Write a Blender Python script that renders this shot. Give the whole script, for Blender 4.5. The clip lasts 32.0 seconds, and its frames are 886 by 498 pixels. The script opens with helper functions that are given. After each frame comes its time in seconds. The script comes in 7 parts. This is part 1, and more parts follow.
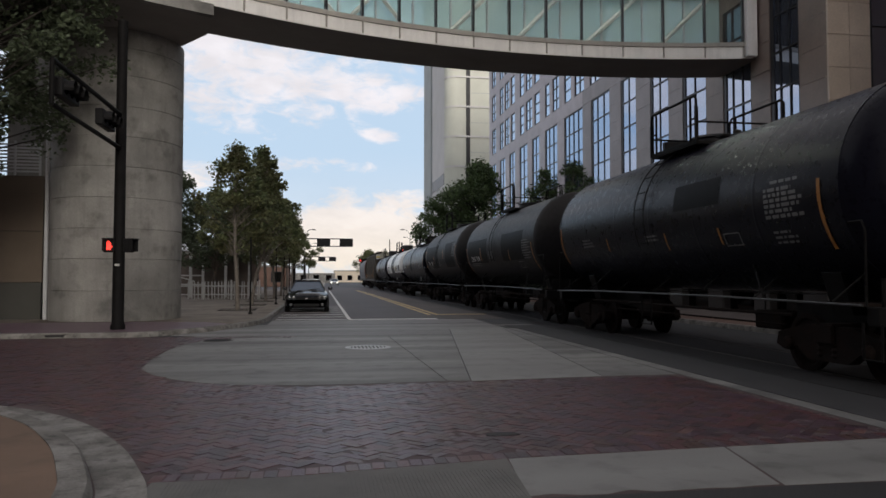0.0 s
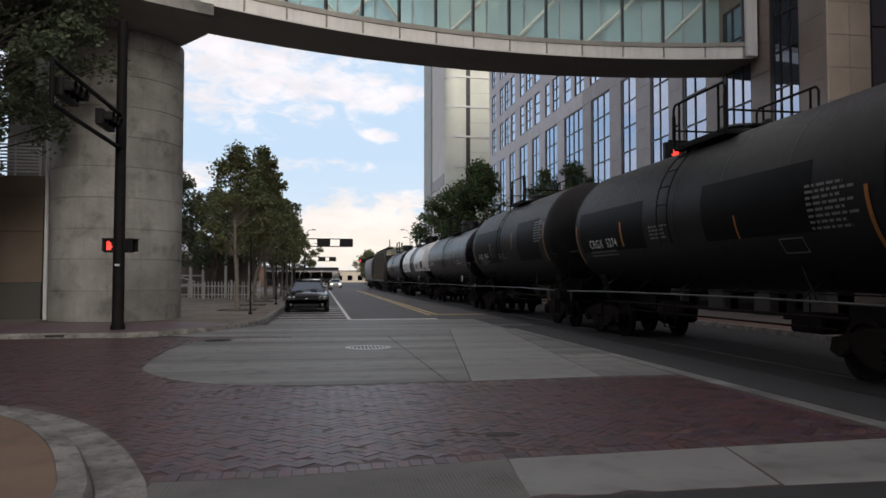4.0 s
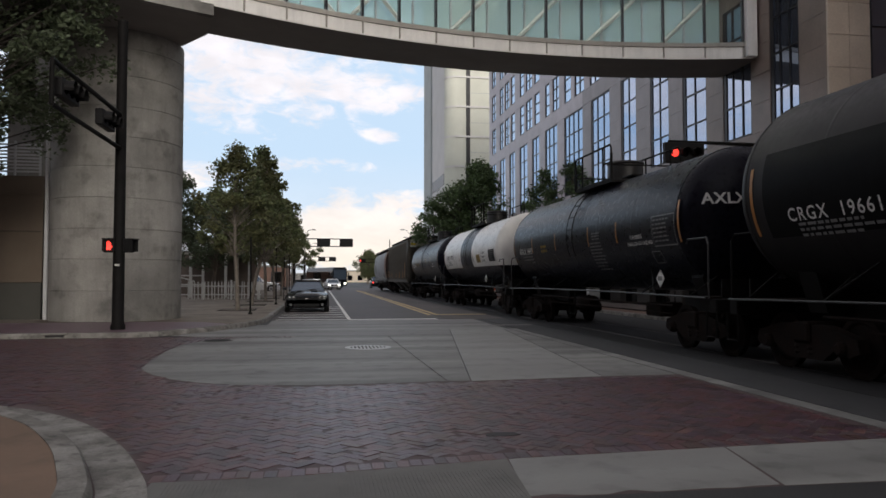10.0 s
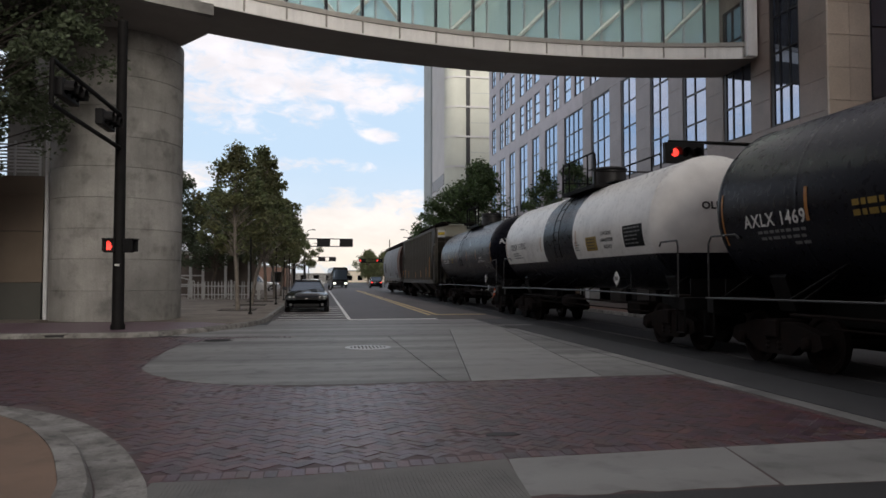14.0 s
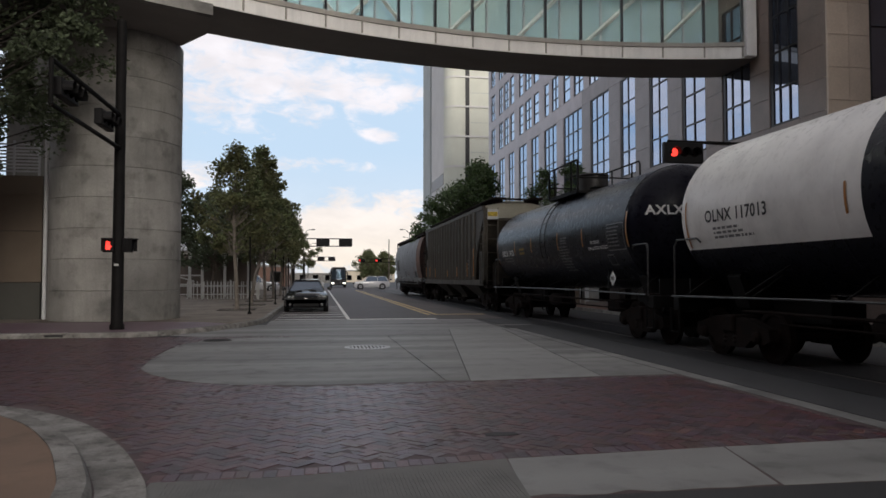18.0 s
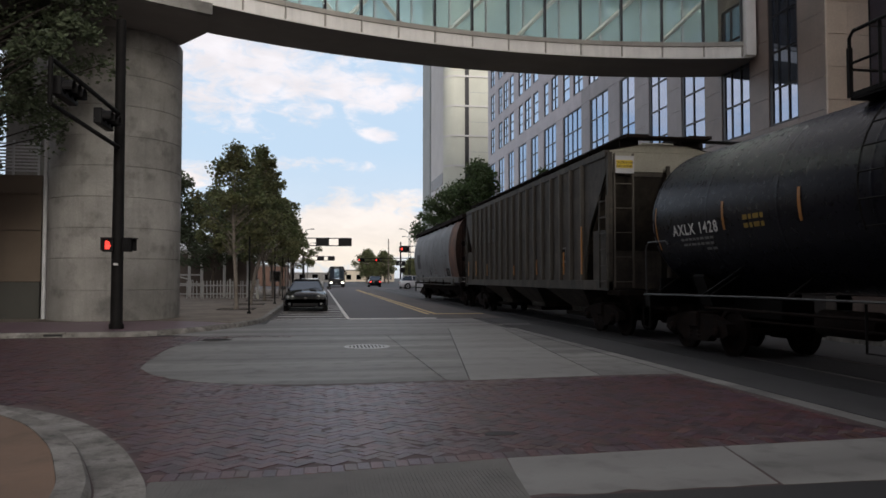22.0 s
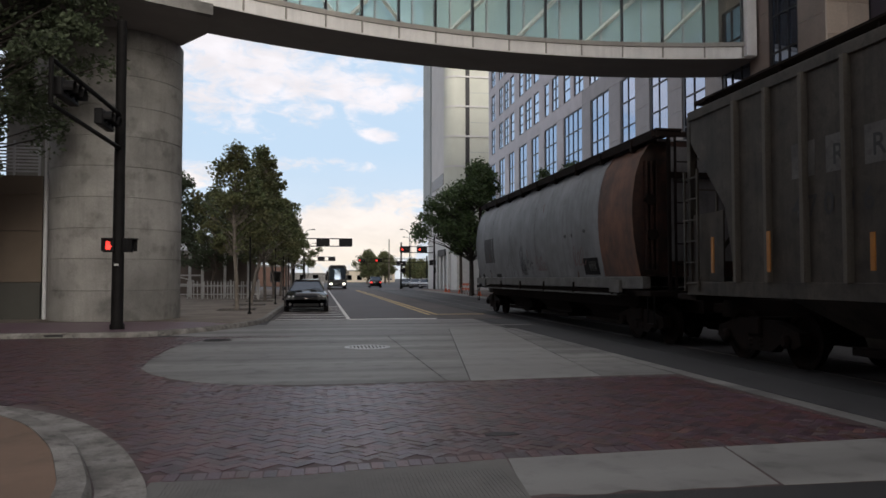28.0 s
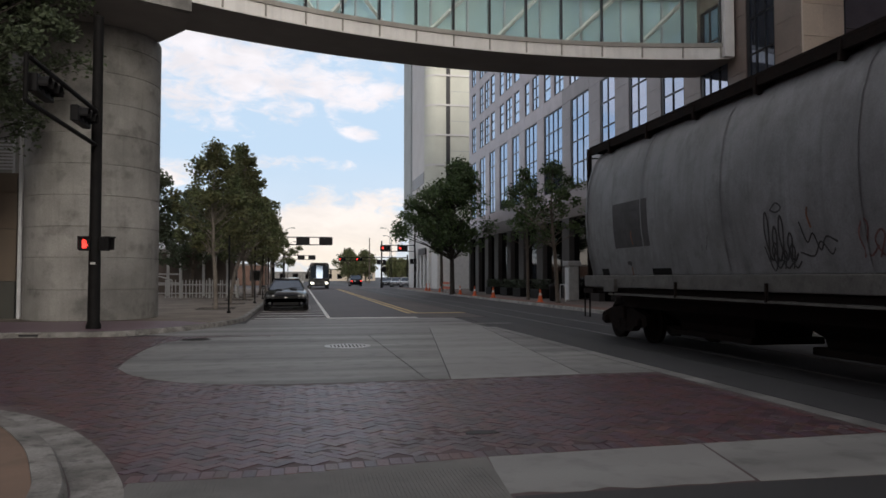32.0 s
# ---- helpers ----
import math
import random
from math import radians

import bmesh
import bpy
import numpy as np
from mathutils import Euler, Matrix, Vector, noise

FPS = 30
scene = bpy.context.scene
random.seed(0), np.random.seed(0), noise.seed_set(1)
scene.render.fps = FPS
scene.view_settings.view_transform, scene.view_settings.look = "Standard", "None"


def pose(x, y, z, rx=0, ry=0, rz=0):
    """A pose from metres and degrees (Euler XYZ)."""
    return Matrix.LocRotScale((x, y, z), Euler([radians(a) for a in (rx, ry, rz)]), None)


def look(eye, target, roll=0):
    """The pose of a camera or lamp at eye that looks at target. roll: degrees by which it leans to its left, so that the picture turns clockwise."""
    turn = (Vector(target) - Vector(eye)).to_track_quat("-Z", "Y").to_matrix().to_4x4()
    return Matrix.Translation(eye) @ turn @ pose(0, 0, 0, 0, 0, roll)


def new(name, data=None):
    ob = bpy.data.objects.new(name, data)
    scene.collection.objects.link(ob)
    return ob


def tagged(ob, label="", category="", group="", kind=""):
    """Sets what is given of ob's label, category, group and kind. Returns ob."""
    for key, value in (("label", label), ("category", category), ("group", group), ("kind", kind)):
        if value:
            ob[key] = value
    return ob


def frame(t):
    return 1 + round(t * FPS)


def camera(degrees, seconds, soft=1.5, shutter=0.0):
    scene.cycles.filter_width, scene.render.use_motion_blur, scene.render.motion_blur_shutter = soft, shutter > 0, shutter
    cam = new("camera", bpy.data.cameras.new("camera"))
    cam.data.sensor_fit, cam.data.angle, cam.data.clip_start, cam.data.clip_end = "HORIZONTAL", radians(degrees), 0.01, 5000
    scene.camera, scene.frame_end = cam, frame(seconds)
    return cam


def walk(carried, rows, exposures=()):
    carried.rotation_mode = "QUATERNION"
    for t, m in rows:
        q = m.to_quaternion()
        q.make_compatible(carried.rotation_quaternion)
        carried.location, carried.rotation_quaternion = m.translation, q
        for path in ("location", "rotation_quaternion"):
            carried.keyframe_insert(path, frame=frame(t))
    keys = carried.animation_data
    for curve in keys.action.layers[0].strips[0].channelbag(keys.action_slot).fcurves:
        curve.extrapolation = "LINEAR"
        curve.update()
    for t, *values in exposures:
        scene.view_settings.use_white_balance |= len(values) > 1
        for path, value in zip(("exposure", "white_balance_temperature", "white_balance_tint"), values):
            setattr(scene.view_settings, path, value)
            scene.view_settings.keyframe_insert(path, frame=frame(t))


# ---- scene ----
# The street runs along +Y, X points to the far side of the tracks; the camera stands at the crossing.
EYE = (0.0, 0.0, 1.5)
YAW, PITCH = 9.459, 2.278
cam = camera(61.9, 32.0, soft=1.6)


def aim(dx, dy, roll=0.0):
    """Pose of the camera, turned by small amounts (in units of 1/1307 rad) from its main view."""
    a, p = radians(YAW) - dx / 1307.0, radians(PITCH) + dy / 1307.0
    to = (math.sin(a) * math.cos(p), math.cos(a) * math.cos(p), EYE[2] + math.sin(p))
    return look(EYE, to, roll)


walk(cam, [(t, aim(dx, dy, r)) for t, dx, dy, r in (
    (0.0, 1.5, 0.3, 0), (8.0, 1.6, 0.6, 0), (12.0, 1.4, 0.4, 0), (17.3, 1.5, 0.6, 0), (18.2, 0.0, 0.0, 0), (22.0, -0.6, -0.8, 0),
    (27.5, 0.4, 0.0, 0), (30.6, 0.0, 0.0, 0), (30.9, 0.3, 0.0, 0), (31.0, 3.0, 0.0, 0.06), (31.1, 16.0, 5.0, 0), (31.2, 19.5, 6.0, -0.1),
    (31.35, 21.5, 6.0, -0.12), (31.6, 21.0, 6.0, -0.12), (31.7, 8.0, 3.5, -0.05), (31.8, 0.0, 0.6, 0), (31.9, -17.0, -1.0, 0),
    (32.0, -34.0, -2.3, -0.02))],
     exposures=[(0.0, -0.08), (0.9, 0.22), (2.2, 0.19), (3.0, 0.06), (6.0, 0.08), (14.0, 0.08), (17.0, 0.03), (20.0, 0.0), (25.0, 0.0), (28.0, 0.02), (32.0, 0.02)])

# ---- sky and sun ----
SUN_EL, SUN_AZ = radians(13), radians(168)
world = bpy.data.worlds.new("world")
scene.world = world
world.use_nodes = True
wn, wl = world.node_tree.nodes, world.node_tree.links
wn.clear()


def wnode(kind, **values):
    n = wn.new(kind)
    for k, v in values.items():
        n.inputs[k].default_value = v
    return n


def wmath(op, a, b=None, clamp=False):
    n = wn.new("ShaderNodeMath")
    n.operation, n.use_clamp = op, clamp
    for i, v in enumerate((a, b)):
        if v is None:
            continue
        if isinstance(v, (int, float)):
            n.inputs[i].default_value = v
        else:
            wl.new(v, n.inputs[i])
    return n.outputs[0]


sky = wn.new("ShaderNodeTexSky")
sky.sky_type, sky.sun_disc = "NISHITA", False
sky.sun_elevation, sky.sun_rotation, sky.air_density, sky.dust_density = SUN_EL, SUN_AZ, 1.0, 1.5
tc = wn.new("ShaderNodeTexCoord")
sep = wn.new("ShaderNodeSeparateXYZ")
wl.new(tc.outputs["Generated"], sep.inputs[0])
up = wmath("MAXIMUM", sep.outputs["Z"], 0.0)
den = wmath("ADD", up, 0.10)
comb = wn.new("ShaderNodeCombineXYZ")
wl.new(wmath("DIVIDE", sep.outputs["X"], den), comb.inputs[0])
wl.new(wmath("DIVIDE", sep.outputs["Y"], den), comb.inputs[1])
big = wnode("ShaderNodeTexNoise", Scale=1.0, Detail=9.0, Roughness=0.56, Distortion=0.25)
mp = wn.new("ShaderNodeMapping")
mp.inputs["Location"].default_value = (3.1, 0.4, 2.2)
mp.inputs["Rotation"].default_value = (0.0, radians(7), 0.0)
mp.inputs["Scale"].default_value = (5.0, 5.0, 15.0)
wl.new(tc.outputs["Generated"], mp.inputs[0])
wl.new(mp.outputs[0], big.inputs["Vector"])
# scattered cloud over the whole dome, thinner overhead; down the street the clouds lie where they hang
layers = wn.new("ShaderNodeValToRGB")
layers.color_ramp.interpolation = "EASE"
for e, (p_, v_) in zip([layers.color_ramp.elements[0], layers.color_ramp.elements[1]] + [layers.color_ramp.elements.new(0.5) for _ in range(2)], ((0.0, 0.70), (1.0, 0.42), (0.2, 0.56), (0.35, 0.58))):
    e.position, e.color = p_, (v_, v_, v_, 1)
wl.new(up, layers.inputs[0])
ramp = wn.new("ShaderNodeValToRGB")
ramp.color_ramp.elements[0].position, ramp.color_ramp.elements[1].position = 0.45, 0.68
wl.new(wmath("SUBTRACT", wmath("ADD", big.outputs["Fac"], layers.outputs[0]), 0.5), ramp.inputs[0])
low = wmath("SUBTRACT", 1.0, wmath("DIVIDE", up, 0.17), True)
azim = wmath("ARCTAN2", sep.outputs["X"], sep.outputs["Y"])
elev = wmath("ARCSINE", sep.outputs["Z"])
fluff = wnode("ShaderNodeTexNoise", Scale=26.0, Detail=9.0, Roughness=0.62, Distortion=0.5)
mp2 = wn.new("ShaderNodeMapping")
mp2.inputs["Scale"].default_value = (1.0, 1.0, 2.1)
wl.new(tc.outputs["Generated"], mp2.inputs[0])
wl.new(mp2.outputs[0], fluff.inputs["Vector"])


def cloud(a0, e0, ra, re, tilt, weight):
    """Cover of one cloud: a soft ellipse in azimuth and elevation (degrees), its rim broken by noise."""
    du = wmath("SUBTRACT", azim, radians(a0))
    dv = wmath("SUBTRACT", wmath("SUBTRACT", elev, radians(e0)), wmath("MULTIPLY", du, tilt))
    r2 = wmath("ADD", wmath("POWER", wmath("DIVIDE", wmath("ABSOLUTE", du), radians(ra)), 2.0), wmath("POWER", wmath("DIVIDE", wmath("ABSOLUTE", dv), radians(re)), 2.0))
    return wmath("MULTIPLY", wmath("SUBTRACT", 1.0, r2), weight)


heap = cloud(-6.0, 16.1, 9.5, 3.2, -0.30, 0.62)
for row in ((3.2, 14.1, 5.2, 1.6, -0.05, 0.65), (-8.5, 13.0, 5.0, 2.0, -0.2, 0.3), (4.5, 11.0, 1.6, 0.6, 0.0, 0.5), (-0.5, 8.6, 3.6, 0.45, 0.0, 0.2), (-9.5, 7.6, 2.6, 1.0, 0.0, 0.5), (2.6, 3.2, 7.0, 3.6, 0.05, 0.9), (6.0, 5.8, 3.0, 1.0, 0.1, 0.5), (3.5, 16.8, 6.0, 0.9, 0.0, 0.22)):
    heap = wmath("MAXIMUM", heap, cloud(*row))
heaped = wn.new("ShaderNodeMapRange")
heaped.interpolation_type = "SMOOTHSTEP"
heaped.inputs[1].default_value, heaped.inputs[2].default_value = -0.15, 0.62
wl.new(wmath("ADD", heap, wmath("MULTIPLY", wmath("SUBTRACT", fluff.outputs["Fac"], 0.5), 2.0)), heaped.inputs[0])
ahead = wmath("MULTIPLY", cloud(1.0, 10.0, 26.0, 16.0, 0.0, 3.0), 1.0, True)
scatter = wmath("MULTIPLY", ramp.outputs[0], wmath("SUBTRACT", 1.0, ahead))
cover = wmath("MAXIMUM", wmath("MAXIMUM", scatter, wmath("MULTIPLY", heaped.outputs[0], ahead)), wmath("MULTIPLY", low, 0.42), True)
blue = wn.new("ShaderNodeMix")
blue.data_type = "RGBA"
blue.inputs["Factor"].default_value = 0.9
blue.inputs[7].default_value = (5.6, 7.2, 9.1, 1)
wl.new(sky.outputs[0], blue.inputs[6])
tone = wn.new("ShaderNodeMix")
tone.data_type = "RGBA"
tone.inputs[6].default_value = (8.7, 8.4, 8.8, 1)
tone.inputs[7].default_value = (9.5, 8.4, 7.1, 1)
wl.new(low, tone.inputs[0])
lump = wn.new("ShaderNodeMapRange")
lump.inputs[1].default_value, lump.inputs[2].default_value, lump.inputs[3].default_value, lump.inputs[4].default_value = 0.35, 0.62, 0.92, 1.06
soft_lumps = wnode("ShaderNodeTexNoise", Scale=14.0, Detail=6.0, Roughness=0.55, Distortion=0.3)
wl.new(mp2.outputs[0], soft_lumps.inputs["Vector"])
wl.new(soft_lumps.outputs["Fac"], lump.inputs[0])
shaded = wn.new("ShaderNodeVectorMath")
shaded.operation = "SCALE"
wl.new(tone.outputs[2], shaded.inputs[0])
wl.new(lump.outputs[0], shaded.inputs["Scale"])
mixed = wn.new("ShaderNodeMix")
mixed.data_type = "RGBA"
wl.new(cover, mixed.inputs[0])
wl.new(blue.outputs[2], mixed.inputs[6])
wl.new(shaded.outputs[0], mixed.inputs[7])
# the low sun leaves the zenith dimmer than the horizon
dim = wn.new("ShaderNodeVectorMath")
dim.operation = "SCALE"
wl.new(mixed.outputs[2], dim.inputs[0])
wl.new(wmath("SUBTRACT", 1.0, wmath("MULTIPLY", wmath("SMOOTH_MIN", wmath("MAXIMUM", wmath("SUBTRACT", up, 0.28), 0.0), 0.6), 0.85)), dim.inputs["Scale"])
bg = wnode("ShaderNodeBackground", Strength=0.106)
wl.new(dim.outputs[0], bg.inputs[0])
wl.new(bg.outputs[0], wn.new("ShaderNodeOutputWorld").inputs[0])

sun = new("sun", bpy.data.lights.new("sun", "SUN"))
sun.data.energy, sun.data.angle, sun.data.color = 2.3, radians(30), (1.0, 0.91, 0.81)
sun.matrix_world = look((0, 0, 0), (-math.sin(SUN_AZ), -math.cos(SUN_AZ), -math.tan(SUN_EL)))
scene.view_settings.exposure = 0.0

# ---- building blocks ----
def part(name, bm, material, parent=None, label="", smooth=0.0):
    """Links a bmesh as one mesh object under a thing or a part."""
    me = bpy.data.meshes.new(name)
    bm.normal_update()
    bm.to_mesh(me)
    bm.free()
    return piece(name, me, material, parent, label=label, smooth=smooth)


def piece(name, me, material=None, parent=None, m=None, label="", smooth=0.0):
    if material is not None and not me.materials:
        me.materials.append(material)
    if smooth:
        me.shade_smooth()
        me.set_sharp_from_angle(angle=radians(smooth))
    ob = new(name, me)
    if parent is not None:
        ob.parent = parent
    if m is not None:
        ob.matrix_basis = m
    if label:
        ob["label"] = label
    return ob


def thing(name, label, category, m=None, group="", kind=""):
    ob = new(name)
    ob.empty_display_size = 0.2
    if m is not None:
        ob.matrix_basis = m
    return tagged(ob, label, category, group, kind)


def mesh(bm, name):
    me = bpy.data.meshes.new(name)
    bm.normal_update()
    bm.to_mesh(me)
    bm.free()
    return me


def B(*boxes, bevel=0.0, seg=1):
    """A bmesh of boxes (x0, x1, y0, y1, z0, z1)."""
    bm = bmesh.new()
    for b in boxes:
        bx(bm, *b)
    if bevel:
        bmesh.ops.bevel(bm, geom=bm.edges[:], offset=bevel, segments=seg, affect="EDGES", profile=0.6)
    return bm


def bx(bm, x0, x1, y0, y1, z0, z1):
    v = [bm.verts.new(p) for p in ((x0, y0, z0), (x1, y0, z0), (x1, y1, z0), (x0, y1, z0), (x0, y0, z1), (x1, y0, z1), (x1, y1, z1), (x0, y1, z1))]
    for f in ((0, 3, 2, 1), (4, 5, 6, 7), (0, 1, 5, 4), (1, 2, 6, 5), (2, 3, 7, 6), (3, 0, 4, 7)):
        bm.faces.new([v[i] for i in f])
    return bm


def rod(bm, a, b, r, n=8, r2=None, caps=True):
    """A round bar from a to b."""
    a, b = Vector(a), Vector(b)
    r2 = r if r2 is None else r2
    d = (b - a).normalized()
    q = d.to_track_quat("Z", "Y").to_matrix()
    rings = []
    for p, rr in ((a, r), (b, r2)):
        rings.append([bm.verts.new(p + q @ Vector((rr * math.cos(2 * math.pi * i / n), rr * math.sin(2 * math.pi * i / n), 0))) for i in range(n)])
    for i in range(n):
        j = (i + 1) % n
        bm.faces.new((rings[0][i], rings[0][j], rings[1][j], rings[1][i]))
    if caps:
        bm.faces.new(rings[0][::-1])
        bm.faces.new(rings[1])
    return bm


def rods(segs, r, n=8):
    bm = bmesh.new()
    for a, b in segs:
        rod(bm, a, b, r, n)
    return bm


def pipe(points, r, n=6):
    """A bent pipe through points."""
    bm = bmesh.new()
    P = [Vector(p) for p in points]
    rings = []
    for i, p in enumerate(P):
        d = (P[min(i + 1, len(P) - 1)] - P[max(i - 1, 0)]).normalized()
        q = d.to_track_quat("Z", "Y").to_matrix()
        rings.append([bm.verts.new(p + q @ Vector((r * math.cos(2 * math.pi * k / n), r * math.sin(2 * math.pi * k / n), 0))) for k in range(n)])
    for a, b in zip(rings, rings[1:]):
        off = min(range(n), key=lambda o: sum((a[k].co - b[(k + o) % n].co).length for k in range(n)))
        for k in range(n):
            j = (k + 1) % n
            bm.faces.new((a[k], a[j], b[(j + off) % n], b[(k + off) % n]))
    bm.faces.new(rings[0][::-1])
    bm.faces.new(rings[-1])
    return bm


def lathe_y(profile, zc, n=40, x=0.0):
    """Turns (y, radius) pairs round the axis parallel to Y at height zc."""
    bm = bmesh.new()
    rings = []
    for y, r in profile:
        if r < 1e-4:
            rings.append([bm.verts.new((x, y, zc))])
        else:
            rings.append([bm.verts.new((x + r * math.cos(2 * math.pi * k / n), y, zc + r * math.sin(2 * math.pi * k / n))) for k in range(n)])
    for a, b in zip(rings, rings[1:]):
        for k in range(n):
            j = (k + 1) % n
            if len(a) == 1:
                bm.faces.new((a[0], b[k], b[j]))
            elif len(b) == 1:
                bm.faces.new((a[j], a[k], b[0]))
            else:
                bm.faces.new((a[j], a[k], b[k], b[j]))
    bmesh.ops.recalc_face_normals(bm, faces=bm.faces[:])
    return bm


def lathe_z(profile, cx=0.0, cy=0.0, n=24):
    bm = bmesh.new()
    rings = []
    for z, r in profile:
        rings.append([bm.verts.new((cx + r * math.cos(2 * math.pi * k / n), cy + r * math.sin(2 * math.pi * k / n), z)) for k in range(n)] if r > 1e-4 else [bm.verts.new((cx, cy, z))])
    for a, b in zip(rings, rings[1:]):
        for k in range(n):
            j = (k + 1) % n
            if len(a) == 1:
                bm.faces.new((a[0], b[j], b[k]))
            elif len(b) == 1:
                bm.faces.new((a[k], a[j], b[0]))
            else:
                bm.faces.new((a[k], a[j], b[j], b[k]))
    for ring, flip in ((rings[0], True), (rings[-1], False)):
        if len(ring) > 1:
            bm.faces.new(ring[::-1] if flip else ring)
    return bm


def prism(poly, lo, hi, axis="z"):
    """A polygon of (a, b) pairs pulled from lo to hi along an axis: z takes (x, y), x takes (y, z), y takes (x, z)."""
    bm = bmesh.new()

    def at(a, b, h):
        return {"z": (a, b, h), "x": (h, a, b), "y": (a, h, b)}[axis]
    v0 = [bm.verts.new(at(a, b, lo)) for a, b in poly]
    v1 = [bm.verts.new(at(a, b, hi)) for a, b in poly]
    bm.faces.new(v0)
    bm.faces.new(v1)
    for i in range(len(poly)):
        j = (i + 1) % len(poly)
        bm.faces.new((v0[i], v0[j], v1[j], v1[i]))
    bmesh.ops.recalc_face_normals(bm, faces=bm.faces[:])
    return bm


def sweep(rows, closed=False):
    """Quads between rows of points of equal length."""
    bm = bmesh.new()
    V = [[bm.verts.new(p) for p in r] for r in rows]
    for a, b in zip(V, V[1:]):
        n = len(a)
        for k in range(n if closed else n - 1):
            j = (k + 1) % n
            bm.faces.new((a[k], a[j], b[j], b[k]))
    if closed:
        bm.faces.new(V[0][::-1])
        bm.faces.new(V[-1])
    bmesh.ops.recalc_face_normals(bm, faces=bm.faces[:])
    return bm


def lettering(text, size, place, spacing=1.0, weight=0.0):
    """A mesh of letters; place(u, v) sets each of their points in the thing's space."""
    cu = bpy.data.curves.new("lettering", "FONT")
    cu.body, cu.size, cu.space_character, cu.resolution_u, cu.offset = text, size, spacing, 3, weight
    cu.align_x = "CENTER"
    ob = new("lettering", cu)
    bpy.context.view_layer.update()
    me = bpy.data.meshes.new_from_object(ob.evaluated_get(bpy.context.evaluated_depsgraph_get()))
    bpy.data.objects.remove(ob)
    bpy.data.curves.remove(cu)
    for v in me.vertices:
        v.co = place(v.co.x, v.co.y)
    return me


def words(text, size, place, spacing=1.0, weight=0.0):
    """The same letters, one mesh a word."""
    flat = lettering(text, size, lambda u, v: (u, v, 0.0), spacing, weight)
    bm = bmesh.new()
    bm.from_mesh(flat)
    bpy.data.meshes.remove(flat)
    seen, islands = set(), []
    for v in bm.verts:
        if v not in seen:
            stack, isle = [v], []
            seen.add(v)
            while stack:
                p = stack.pop()
                isle.append(p)
                for e in p.link_edges:
                    q = e.other_vert(p)
                    if q not in seen:
                        seen.add(q)
                        stack.append(q)
            islands.append(isle)
    islands.sort(key=lambda i: min(p.co.x for p in i))
    ends, groups = -1e9, []
    for isle in islands:
        if min(p.co.x for p in isle) - ends > size * 0.3:
            groups.append([])
        groups[-1].append(isle)
        ends = max(ends, max(p.co.x for p in isle))
    out = []
    for group in groups:
        index = {p: k for k, p in enumerate(p for isle in group for p in isle)}
        me = bpy.data.meshes.new("lettering")
        me.from_pydata([place(p.co.x, p.co.y) for p in index], [], [[index[p] for p in f.verts] for f in bm.faces if f.verts[0] in index])
        out.append(me)
    bm.free()
    return out


